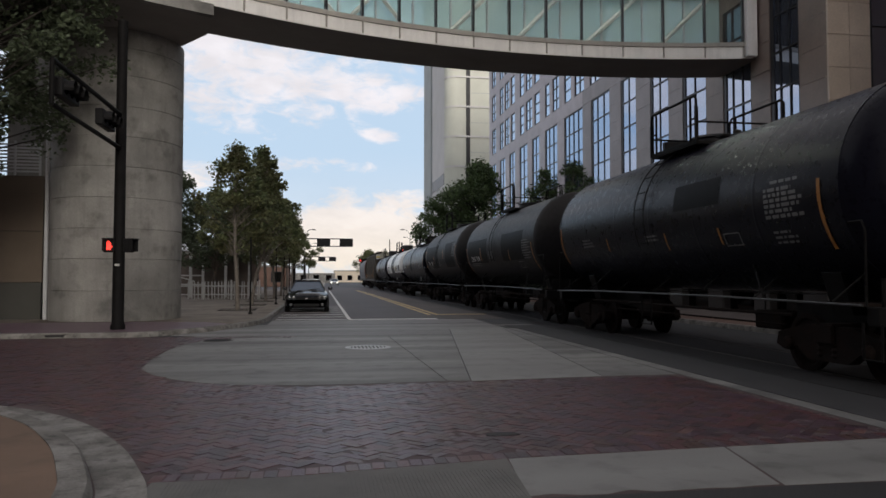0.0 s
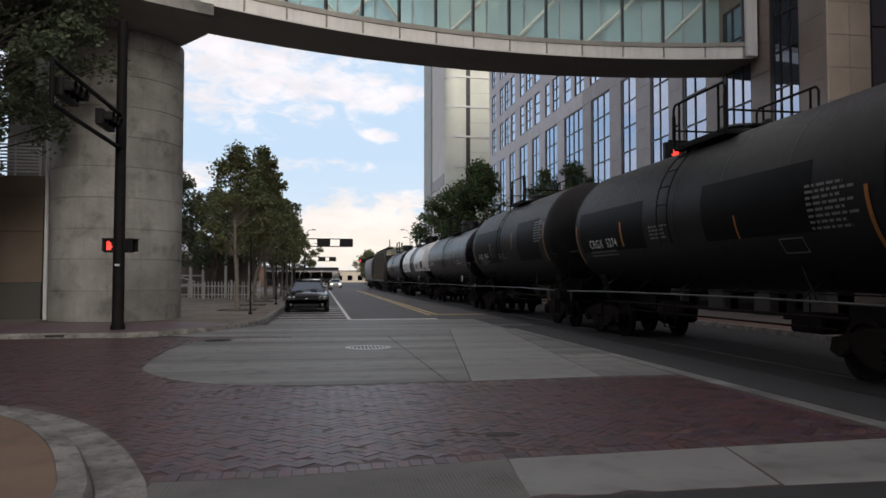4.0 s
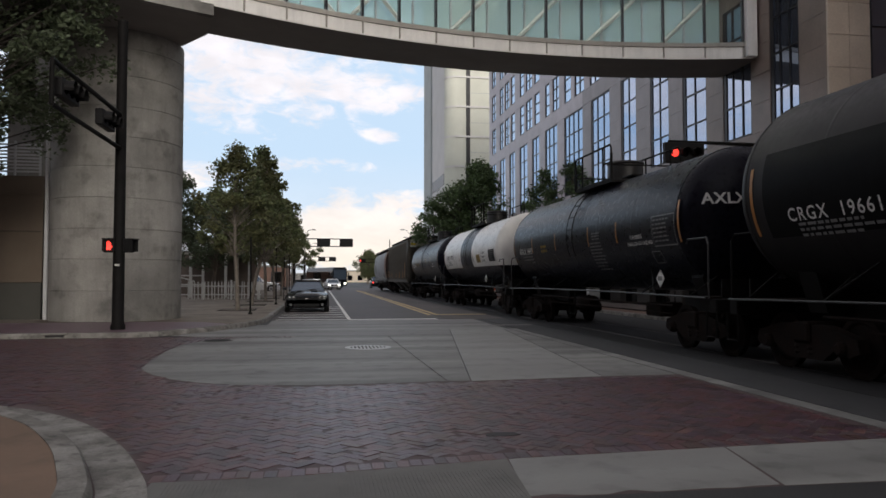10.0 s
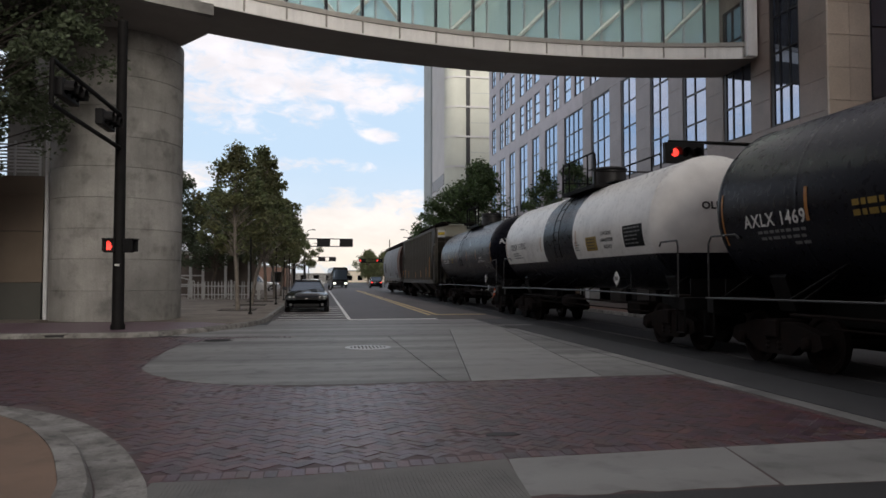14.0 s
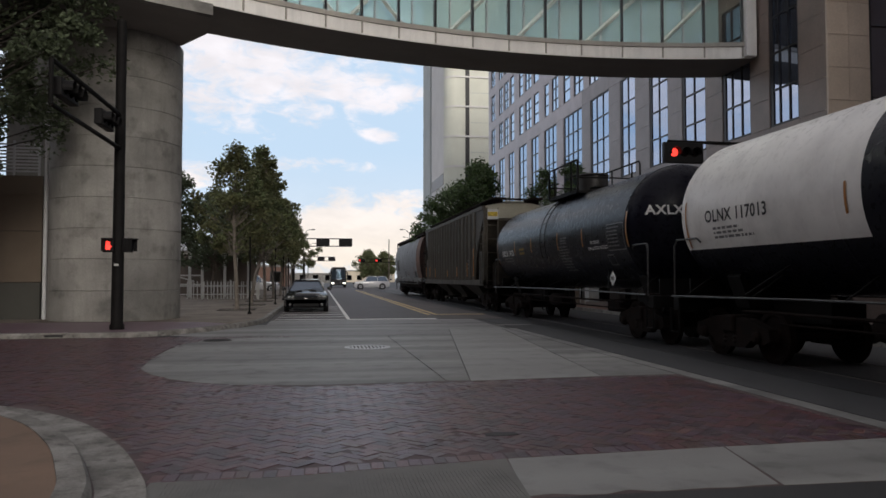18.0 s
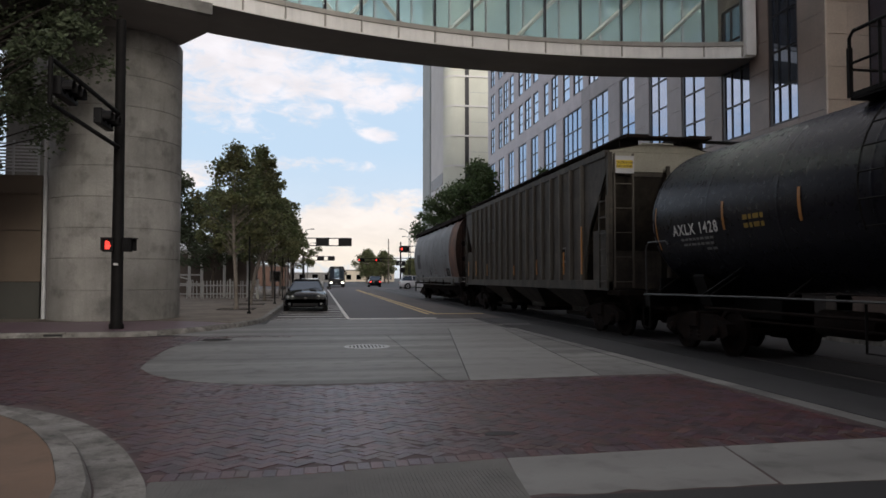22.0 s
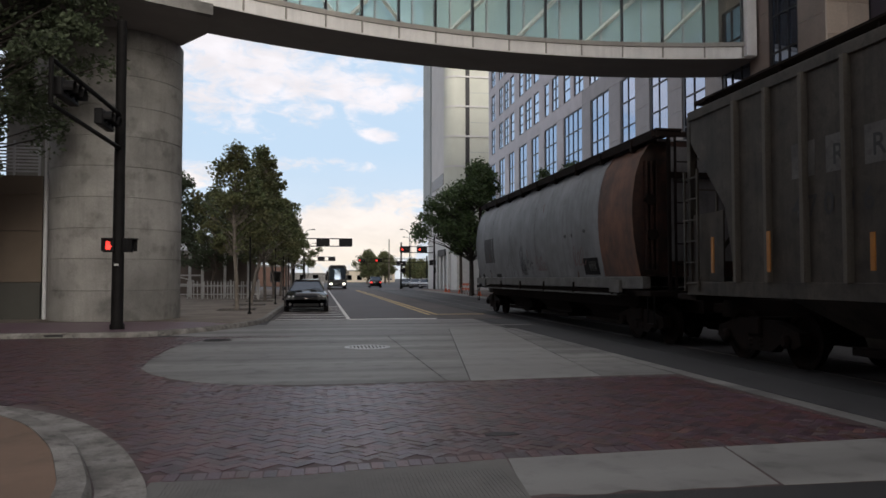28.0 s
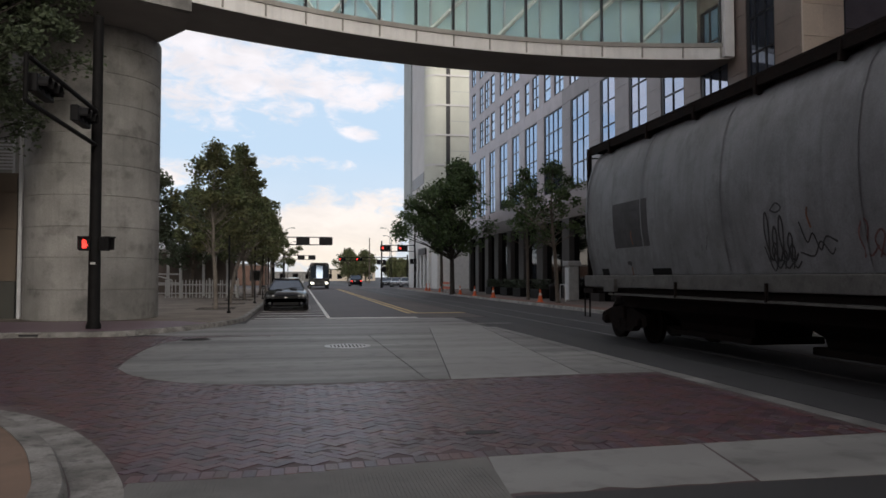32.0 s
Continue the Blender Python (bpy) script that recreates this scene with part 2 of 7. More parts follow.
# ---- materials ----
def surf(name, col, rough=0.6, metal=0.0, var=0.15, scale=2.0, fine=45.0, bump=0.15, other=None, per=0.0, stain=0.0, streak=0.0, coat=0.0, spec=0.5, island=0.0, tints=(), drag=None):
    """A surface with large blotches and fine grain. other: a second colour in the blotches; per: spread from piece to piece; stain: dark spots; streak: runs down the side."""
    m = bpy.data.materials.new(name)
    m.use_nodes = True
    nt = m.node_tree
    N, L = nt.nodes, nt.links
    bs = N["Principled BSDF"]
    tcn = N.new("ShaderNodeTexCoord")

    def noise_of(sc, detail=5.0, stretch=None):
        n = N.new("ShaderNodeTexNoise")
        n.inputs["Scale"].default_value, n.inputs["Detail"].default_value, n.inputs["Roughness"].default_value = sc, detail, 0.6
        if stretch:
            mpn = N.new("ShaderNodeMapping")
            mpn.inputs["Scale"].default_value = stretch
            L.new(tcn.outputs["Object"], mpn.inputs[0])
            L.new(mpn.outputs[0], n.inputs["Vector"])
        else:
            L.new(tcn.outputs["Object"], n.inputs["Vector"])
        return n.outputs["Fac"]

    def rng(v, a, b, lo, hi):
        n = N.new("ShaderNodeMapRange")
        n.inputs[1].default_value, n.inputs[2].default_value, n.inputs[3].default_value, n.inputs[4].default_value = a, b, lo, hi
        L.new(v, n.inputs[0])
        return n.outputs[0]

    def mul(a, b):
        n = N.new("ShaderNodeMath")
        n.operation = "MULTIPLY"
        L.new(a, n.inputs[0])
        if isinstance(b, float):
            n.inputs[1].default_value = b
        else:
            L.new(b, n.inputs[1])
        return n.outputs[0]
    blotch, grain = noise_of(scale, 2.0 if drag else 5.0, drag), noise_of(fine, 3.0)
    base = N.new("ShaderNodeMix")
    base.data_type = "RGBA"
    base.inputs[6].default_value = (*col, 1)
    base.inputs[7].default_value = (*(other or [c * (1 - var) for c in col]), 1)
    L.new(rng(blotch, 0.35, 0.65, 0.0, 1.0), base.inputs[0])
    val = mul(rng(grain, 0.3, 0.7, 1.0 - var * 0.6, 1.0 + var * 0.6), rng(blotch, 0.2, 0.8, 1.0 + var * 0.4, 1.0 - var * 0.4))
    if stain:
        val = mul(val, rng(noise_of(scale * 3.1, 6.0), 0.52, 0.66, 1.0, 1.0 - stain))
    if streak:
        val = mul(val, rng(noise_of(1.0, 6.0, (5.0, 5.0, 0.35)), 0.48, 0.72, 1.0, 1.0 - streak))
    if per:
        oi = N.new("ShaderNodeObjectInfo")
        val = mul(val, rng(oi.outputs["Random"], 0.0, 1.0, 1.0 - per, 1.0 + per))
    if island:
        gi = N.new("ShaderNodeNewGeometry")
        val = mul(val, rng(gi.outputs["Random Per Island"], 0.0, 1.0, 1.0 - island, 1.0 + island))
    src = base.outputs[2]
    if tints:
        # colours that differ from piece to piece
        pick, cr = N.new("ShaderNodeMath"), N.new("ShaderNodeValToRGB")
        pick.operation = "FRACT"
        oi2, gi2, sm = N.new("ShaderNodeObjectInfo"), N.new("ShaderNodeNewGeometry"), N.new("ShaderNodeMath")
        L.new(oi2.outputs["Random"], sm.inputs[0])
        L.new(gi2.outputs["Random Per Island"], sm.inputs[1])
        L.new(sm.outputs[0], pick.inputs[0])
        cr.color_ramp.interpolation = "CONSTANT"
        for k, t in enumerate(tints):
            e = cr.color_ramp.elements[k] if k < 2 else cr.color_ramp.elements.new(0.9)
            e.position, e.color = k / len(tints), (*t, 1)
        L.new(pick.outputs[0], cr.inputs[0])
        tm = N.new("ShaderNodeMix")
        tm.data_type = "RGBA"
        tm.inputs[0].default_value = 0.8
        L.new(src, tm.inputs[6])
        L.new(cr.outputs[0], tm.inputs[7])
        src = tm.outputs[2]
    hs = N.new("ShaderNodeVectorMath")
    hs.operation = "SCALE"
    L.new(src, hs.inputs[0])
    L.new(val, hs.inputs["Scale"])
    L.new(hs.outputs[0], bs.inputs["Base Color"])
    L.new(rng(grain, 0.25, 0.75, max(rough - 0.08, 0.02), min(rough + 0.08, 1.0)), bs.inputs["Roughness"])
    bs.inputs["Metallic"].default_value = metal
    bs.inputs["Specular IOR Level"].default_value = spec
    bs.inputs["Coat Weight"].default_value = coat
    if bump:
        bn = N.new("ShaderNodeBump")
        bn.inputs["Strength"].default_value, bn.inputs["Distance"].default_value = bump, 0.01
        L.new(grain, bn.inputs["Height"])
        L.new(bn.outputs[0], bs.inputs["Normal"])
    return m


def glow(name, col, strength):
    m = bpy.data.materials.new(name)
    m.use_nodes = True
    b = m.node_tree.nodes["Principled BSDF"]
    b.inputs["Base Color"].default_value = (*col, 1)
    b.inputs["Emission Color"].default_value = (*col, 1)
    b.inputs["Emission Strength"].default_value = strength
    return m


def glass(name, col, rough=0.02, mirror=0.0):
    """Clear tinted glass, or with mirror a coated pane that reflects the sky."""
    m = bpy.data.materials.new(name)
    m.use_nodes = True
    N, L = m.node_tree.nodes, m.node_tree.links
    b = N["Principled BSDF"]
    b.inputs["Base Color"].default_value = (*col, 1)
    b.inputs["Roughness"].default_value = rough
    if mirror:
        b.inputs["Metallic"].default_value = mirror
        nz, bn = N.new("ShaderNodeTexNoise"), N.new("ShaderNodeBump")
        tcn = N.new("ShaderNodeTexCoord")
        nz.inputs["Scale"].default_value, bn.inputs["Strength"].default_value, bn.inputs["Distance"].default_value = 0.7, 0.08, 0.05
        L.new(tcn.outputs["Object"], nz.inputs["Vector"])
        L.new(nz.outputs["Fac"], bn.inputs["Height"])
        L.new(bn.outputs[0], b.inputs["Normal"])
    else:
        tr, mixer, fr = N.new("ShaderNodeBsdfTransparent"), N.new("ShaderNodeMixShader"), N.new("ShaderNodeFresnel")
        gl = N.new("ShaderNodeBsdfGlossy")
        gl.inputs["Roughness"].default_value = rough
        tr.inputs[0].default_value = (*col, 1)
        fr.inputs[0].default_value = 1.5
        L.new(fr.outputs[0], mixer.inputs[0])
        L.new(tr.outputs[0], mixer.inputs[1])
        L.new(gl.outputs[0], mixer.inputs[2])
        L.new(mixer.outputs[0], N["Material Output"].inputs[0])
    return m


M = dict(
    worn_grey=surf("worn_grey_asphalt", (0.040, 0.040, 0.043), 0.75, var=0.3, scale=0.4, fine=70, bump=0.3, other=(0.036, 0.036, 0.039), stain=0.25, drag=(2.0, 0.3, 1.0)),
    granite_dark=surf("dark_granite", (0.035, 0.030, 0.028), 0.65, var=0.2, scale=0.8, fine=14, bump=0.03),
    pale_slab=surf("pale_slab", (0.245, 0.246, 0.24), 0.55, var=0.22, scale=0.8, fine=70, bump=0.2, other=(0.205, 0.203, 0.196), stain=0.22, drag=(0.12, 1.0, 1.0)),
    worn_paint=surf("worn_pale_paint", (0.26, 0.255, 0.24), 0.7, var=0.3, scale=3, fine=40, bump=0.2, stain=0.45),
    litter=surf("leaf_strewn_concrete", (0.22, 0.19, 0.16), 0.85, var=0.3, scale=0.6, fine=18, bump=0.3, other=(0.15, 0.125, 0.10), stain=0.3),
    asphalt=surf("asphalt", (0.023, 0.023, 0.025), 0.66, var=0.3, scale=0.35, fine=90, bump=0.35, stain=0.2),
    asphalt_red=surf("worn_road", (0.056, 0.044, 0.044), 0.66, var=0.25, scale=0.3, fine=80, bump=0.3, other=(0.042, 0.035, 0.037)),
    concrete=surf("slab_concrete", (0.25, 0.25, 0.241), 0.6, var=0.25, scale=0.8, fine=70, bump=0.3, other=(0.125, 0.124, 0.122), stain=0.3, drag=(0.1, 1.1, 1.0)),
    concrete_dark=surf("ribbed_concrete", (0.15, 0.148, 0.14), 0.7, var=0.3, scale=0.6, fine=60, bump=0.4, stain=0.2),
    kerb=surf("kerb_concrete", (0.27, 0.262, 0.245), 0.75, var=0.4, scale=2.2, fine=45, bump=0.7, stain=0.5, other=(0.14, 0.133, 0.122)),
    column=surf("column_concrete", (0.33, 0.323, 0.303), 0.75, var=0.25, scale=0.45, fine=30, bump=0.12, other=(0.21, 0.206, 0.194), stain=0.35, streak=0.16, per=0.08),
    brick=surf("street_brick", (0.10, 0.047, 0.053), 0.4, var=0.3, scale=0.45, fine=50, bump=0.35, other=(0.060, 0.032, 0.041), island=0.38, per=0.38, tints=((0.094, 0.041, 0.047), (0.066, 0.037, 0.056), (0.135, 0.070, 0.060), (0.125, 0.086, 0.106), (0.046, 0.026, 0.039), (0.110, 0.041, 0.045))),
    joint=surf("joint_sand", (0.085, 0.055, 0.056), 0.7, var=0.3, scale=1, fine=80),
    paver=surf("tan_paver", (0.20, 0.13, 0.087), 0.7, var=0.2, scale=0.8, fine=60, bump=0.3, stain=0.2),
    tan_wall=surf("tan_wall", (0.125, 0.098, 0.074), 0.85, var=0.12, scale=0.7, fine=60, bump=0.3, per=0.04),
    grey_wall=surf("grey_base", (0.06, 0.06, 0.053), 0.85, var=0.15, scale=0.7, fine=60, bump=0.3),
    white_paint=surf("white_road_paint", (0.8, 0.79, 0.76), 0.7, var=0.2, scale=3, fine=40, bump=0.2, stain=0.35),
    yellow_paint=surf("yellow_road_paint", (0.56, 0.40, 0.17), 0.7, var=0.2, scale=3, fine=40, bump=0.2, stain=0.35),
    # two darker marbles with the bridge's shade put into their colour
    marble_shaded=surf("shaded_brown_marble", (0.215, 0.165, 0.142), 0.4, var=0.16, scale=0.8, fine=14, bump=0.03, per=0.06),
    marble_half_shaded=surf("half_shaded_marble", (0.24, 0.207, 0.212), 0.4, var=0.15, scale=0.8, fine=14, bump=0.03, other=(0.2, 0.172, 0.174), per=0.06),
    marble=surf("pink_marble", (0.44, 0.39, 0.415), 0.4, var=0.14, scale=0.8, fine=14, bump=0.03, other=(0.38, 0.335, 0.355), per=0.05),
    marble_tan=surf("tan_marble", (0.60, 0.50, 0.40), 0.4, var=0.12, scale=0.8, fine=14, bump=0.03, per=0.05),
    marble_brown=surf("brown_granite", (0.13, 0.105, 0.095), 0.4, var=0.16, scale=0.8, fine=14, bump=0.03, per=0.05),
    tower_grey=surf("tower_grey_concrete", (0.42, 0.45, 0.45), 0.75, var=0.08, scale=0.3, fine=8, bump=0.05),
    sill_stone=surf("weathered_sill", (0.40, 0.38, 0.34), 0.6, var=0.15, scale=1.5, fine=30, bump=0.03, streak=0.15),
    tower=surf("tower_concrete", (0.62, 0.63, 0.55), 0.75, var=0.08, scale=0.3, fine=8, bump=0.05),
    tower_white=surf("tower_white", (0.62, 0.61, 0.60), 0.7, var=0.06, scale=0.3, fine=8, bump=0.05),
    dark_frame=surf("dark_frame", (0.02, 0.021, 0.026), 0.4, metal=0.5, var=0.1, scale=4, fine=30, bump=0.0),
    white_metal=surf("white_metal", (0.88, 0.87, 0.84), 0.45, var=0.08, scale=1.5, fine=30, bump=0.03, streak=0.12, per=0.03),
    soffit=surf("dark_soffit", (0.28, 0.262, 0.245), 0.8, var=0.12, scale=0.6, fine=30, bump=0.05),
    steel_black=surf("black_steel", (0.012, 0.0115, 0.0115), 0.65, var=0.3, scale=3, fine=30, bump=0.1, spec=0.1),
    rail=surf("rail_steel", (0.10, 0.09, 0.085), 0.5, metal=0.5, var=0.2, scale=4, fine=40, bump=0.1),
    galv=surf("galvanised", (0.50, 0.50, 0.50), 0.5, metal=0.3, var=0.15, scale=4, fine=30, bump=0.05),
    bark=surf("bark", (0.13, 0.105, 0.085), 0.9, var=0.35, scale=6, fine=50, bump=0.6),
    bark_dark=surf("dark_bark", (0.045, 0.038, 0.032), 0.9, var=0.35, scale=6, fine=50, bump=0.6),
    bark_light=surf("smooth_bark", (0.20, 0.175, 0.15), 0.85, var=0.3, scale=6, fine=50, bump=0.4),
    leaf=surf("street_leaf", (0.102, 0.134, 0.06), 0.6, var=0.3, scale=0.8, fine=12, bump=0, other=(0.148, 0.142, 0.066), island=0.45),
    leaf_green=surf("green_leaf", (0.055, 0.095, 0.032), 0.55, var=0.3, scale=0.8, fine=12, bump=0, other=(0.07, 0.10, 0.038), island=0.45),
    # hedge leaves by the office: shade is put into this darker leaf colour
    leaf_shaded=surf("shaded_leaf", (0.035, 0.05, 0.028), 0.6, var=0.3, scale=0.8, fine=12, bump=0, island=0.4),
    leaf_dark=surf("oak_leaf", (0.108, 0.137, 0.08), 0.55, var=0.3, scale=0.8, fine=12, bump=0, island=0.45),
    paint_white=surf("white_coating", (0.62, 0.62, 0.60), 0.55, var=0.1, scale=3, fine=30, bump=0.03),
    louvre=surf("louvre", (0.55, 0.56, 0.58), 0.5, var=0.1, scale=3, fine=30, bump=0.0),
    paving_brown=surf("brown_paving", (0.14, 0.112, 0.1), 0.75, var=0.25, scale=0.7, fine=40, bump=0.2, other=(0.1, 0.082, 0.075), stain=0.3),
    worn_brown=surf("worn_brown_asphalt", (0.082, 0.068, 0.064), 0.75, var=0.3, scale=0.4, fine=70, bump=0.3, other=(0.06, 0.05, 0.048), stain=0.25, drag=(2.0, 0.3, 1.0)),
    brick_far=surf("far_brick", (0.17, 0.10, 0.075), 0.85, var=0.2, scale=0.8, fine=12, bump=0.1),
    shop_far=surf("far_render", (0.16, 0.13, 0.11), 0.85, var=0.15, scale=0.4, fine=8, bump=0.05),
    cream_far=surf("far_cream", (0.55, 0.48, 0.38), 0.85, var=0.1, scale=0.4, fine=8, bump=0.05),
    rubber=surf("tyre_rubber", (0.012, 0.012, 0.012), 0.8, var=0.2, scale=5, fine=40, bump=0.1),
    cone=surf("cone_orange", (0.62, 0.11, 0.03), 0.6, var=0.15, scale=6, fine=40, bump=0.05),
    car_black=surf("black_car_paint", (0.004, 0.005, 0.008), 0.18, var=0.05, scale=3, fine=200, bump=0.0, spec=0.4),
    car_white=surf("white_car_paint", (0.62, 0.62, 0.63), 0.25, var=0.04, scale=3, fine=200, bump=0.0, coat=0.6),
    car_silver=surf("silver_car_paint", (0.38, 0.39, 0.41), 0.28, metal=0.6, var=0.04, scale=3, fine=200, bump=0.0, coat=0.6),
    car_red=surf("red_car_paint", (0.10, 0.012, 0.012), 0.25, var=0.05, scale=3, fine=200, bump=0.0, coat=0.6),
    car_grey=surf("grey_car_paint", (0.10, 0.11, 0.12), 0.25, var=0.05, scale=3, fine=200, bump=0.0, coat=0.6),
    chrome=surf("chrome", (0.6, 0.6, 0.62), 0.15, metal=1.0, var=0.05, scale=3, fine=60, bump=0.0),
    lens=surf("lamp_lens", (0.09, 0.095, 0.10), 0.16, metal=0.5, var=0.05, scale=8, fine=60, bump=0.0),
    plastic=surf("black_plastic", (0.010, 0.010, 0.011), 0.6, var=0.1, scale=3, fine=40, bump=0.02, spec=0.2),
    ink_white=surf("white_stencil", (0.78, 0.78, 0.76), 0.6, var=0.15, scale=5, fine=40, bump=0, stain=0.25),
    ink_grey=surf("grey_stencil", (0.20, 0.20, 0.20), 0.6, var=0.15, scale=5, fine=40, bump=0, stain=0.25),
    ink_dark=surf("dark_stencil", (0.02, 0.02, 0.022), 0.6, var=0.15, scale=5, fine=40, bump=0),
    ink_yellow=surf("yellow_stencil", (0.32, 0.21, 0.03), 0.6, var=0.15, scale=5, fine=40, bump=0, stain=0.2),
    reflector=surf("amber_reflector", (0.42, 0.17, 0.025), 0.4, var=0.15, scale=5, fine=40, bump=0, stain=0.15),
    faded_spray=surf("faded_spray", (0.17, 0.085, 0.08), 0.7, var=0.3, scale=5, fine=40, bump=0, stain=0.5),
    faint_spray=surf("faint_dark_spray", (0.035, 0.034, 0.036), 0.7, var=0.3, scale=5, fine=40, bump=0, stain=0.5),
    ink_red=surf("red_spray", (0.30, 0.05, 0.06), 0.6, var=0.15, scale=5, fine=40, bump=0),
    glass_bridge=glass("tinted_glass", (0.93, 0.975, 0.98)),
    glass_rear=glass("rear_pane", (0.91, 0.965, 0.97), 0.1),
    glass_office=glass("coated_pane", (0.36, 0.43, 0.56), 0.03, 0.92),
    # upper panes tinted paler, a brighter sky reflection put into the tint
    glass_upper=glass("sky_paled_pane", (0.56, 0.61, 0.72), 0.04, 0.9),
    glass_dark=glass("dark_pane", (0.03, 0.035, 0.04), 0.05),
    glass_car=glass("car_pane", (0.10, 0.13, 0.17), 0.06, 0.7),
    red_lamp=glow("red_lamp", (1.0, 0.05, 0.035), 1.7),
    white_lamp=glow("white_lamp", (1.0, 0.93, 0.80), 3.0),
    warm_lamp=glow("warm_ceiling_lamp", (1.0, 0.97, 0.85), 4.5),
)
# the bridge's front panes also mirror the open sky; its rear panes are milky
for key, share in (("glass_bridge", 0.06), ("glass_rear", 0.55)):
    nt = M[key].node_tree
    outn, mixb = nt.nodes["Material Output"], nt.nodes.new("ShaderNodeMixShader")
    inner_link = outn.inputs[0].links[0].from_socket
    if key == "glass_rear":
        # part of the light passes through the film, part comes back from it
        extra = nt.nodes.new("ShaderNodeMixShader")
        for slot, kind in ((1, "ShaderNodeBsdfTranslucent"), (2, "ShaderNodeBsdfDiffuse")):
            lobe = nt.nodes.new(kind)
            lobe.inputs[0].default_value = (0.78, 0.94, 0.93, 1)
            nt.links.new(lobe.outputs[0], extra.inputs[slot])
        extra.inputs[0].default_value = 0.5
    else:
        extra = nt.nodes.new("ShaderNodeBsdfGlossy")
        extra.inputs["Roughness"].default_value = 0.03
        extra.inputs[0].default_value = (0.85, 0.96, 0.95, 1)
    mixb.inputs[0].default_value = share
    nt.links.new(inner_link, mixb.inputs[1])
    nt.links.new(extra.outputs[0], mixb.inputs[2])
    nt.links.new(mixb.outputs[0], outn.inputs[0])
M["glass_dark"].node_tree.nodes["Principled BSDF"].inputs["Roughness"].default_value = 0.06

# leaves let some light through
for key in ("leaf", "leaf_green", "leaf_dark"):
    nt = M[key].node_tree
    outn, mixb, thin = nt.nodes["Material Output"], nt.nodes.new("ShaderNodeMixShader"), nt.nodes.new("ShaderNodeBsdfTranslucent")
    nt.links.new(nt.nodes["Principled BSDF"].inputs["Base Color"].links[0].from_socket, thin.inputs[0])
    mixb.inputs[0].default_value = 0.35
    nt.links.new(nt.nodes["Principled BSDF"].outputs[0], mixb.inputs[1])
    nt.links.new(thin.outputs[0], mixb.inputs[2])
    nt.links.new(mixb.outputs[0], outn.inputs[0])

# ---- ground ----
def sheet(name, poly, z, material, thick=0.03, label="", kind="structure", parent=None):
    ob = part(name, prism(poly, z - thick, z, "z"), material, parent, label)
    if parent is None:
        tagged(ob, label, name.replace("_", " "), kind=kind)
    return ob


tagged(part("ground", B((-2500, 2500, -2500, 2500, -0.5, -0.012)), M["asphalt"]), "dark worn asphalt of the street and beyond", "ground", kind="structure")
sheet("road", [(-1.75, 27.0), (4.62, 27.0), (4.62, 95), (-1.75, 95)], 0.0, M["asphalt_red"], 0.02, "worn reddish-grey asphalt carriageway with patched lanes")
sheet("road", [(4.63, 27.0), (6.9, 27.0), (6.9, 95), (4.63, 95)], 0.0, M["worn_brown"], 0.02, "worn brownish asphalt between the centre line and the rails")
sheet("road", [(-60, 95.05), (60, 95.05), (60, 122), (-60, 122)], 0.0, M["asphalt_red"], 0.02, "worn asphalt of the far crossing")

# slabs of the crossing: a rounded apron, wedges and border strips, with open joints between them
apron = [(1.74, 19.3), (-1.2, 19.3), (-2.2, 19.2), (-2.8, 18.6), (-3.08, 17.6), (-3.15, 16.2), (-3.08, 14.4), (-2.93, 13.0), (-2.6, 12.2), (-2.19, 11.6), (-1.7, 11.15), (-1.1, 10.8), (-0.27, 10.64), (0.8, 10.66), (1.83, 10.74)]
crossing = thing("crossing_pavement", "weathered concrete crossing slabs with open joints", "pavement", kind="structure")
for nm, poly in (("slab", apron), ("slab", [(1.85, 10.75), (2.18, 10.71), (3.78, 21.7), (1.76, 19.3)]),
                 ("pale_slab", [(2.2, 10.71), (4.29, 10.9), (5.0, 17.8), (5.4, 21.7), (3.8, 21.7)]), ("slab", [(4.31, 10.9), (5.55, 10.92), (5.55, 21.7), (5.42, 21.7), (5.02, 17.8)]),
                 ("strip", [(5.58, 4.0), (5.84, 4.0), (5.84, 21.7), (5.58, 21.7)]), ("band", [(-1.7, 24.6), (5.6, 24.6), (5.6, 26.95), (-1.7, 26.95)])):
    sheet(nm.replace("pale_", ""), poly, 0.0, M["pale_slab" if nm == "pale_slab" else "concrete"], 0.03, parent=crossing)
sheet("slab", [(-2.2, 19.33), (1.74, 19.33), (3.78, 21.73), (5.55, 21.73), (5.55, 24.57), (-1.95, 24.57), (-2.3, 23.6), (-3.05, 21.9), (-3.9, 20.5), (-3.0, 19.75)], -0.002, M["concrete"], 0.03, parent=crossing)
walkband = thing("crosswalk_border", "concrete crosswalk border, ribbed in one stretch", "pavement", kind="structure")
sheet("ribbed_slab", [(-1.2, 3.0), (1.3, 3.0), (1.43, 4.9), (1.54, 6.05), (-0.27, 5.77), (-1.22, 5.77)], 0.001, M["concrete_dark"], 0.03, parent=walkband)
rough_edge = [(3.32 - i * 0.19, 4.97 + 0.05 * math.sin(i * 2.3) * (i % 3 == 0) + random.uniform(-0.025, 0.03)) for i in range(11)]
sheet("slab", [(1.555, 6.05), (3.56, 6.16), *rough_edge], 0.0, M["pale_slab"], 0.03, parent=walkband)
sheet("slab", [(3.58, 6.16), (5.55, 6.25), (5.55, 4.93), (3.345, 4.96)], 0.0, M["concrete"], 0.03, parent=walkband)
gro = bmesh.new()
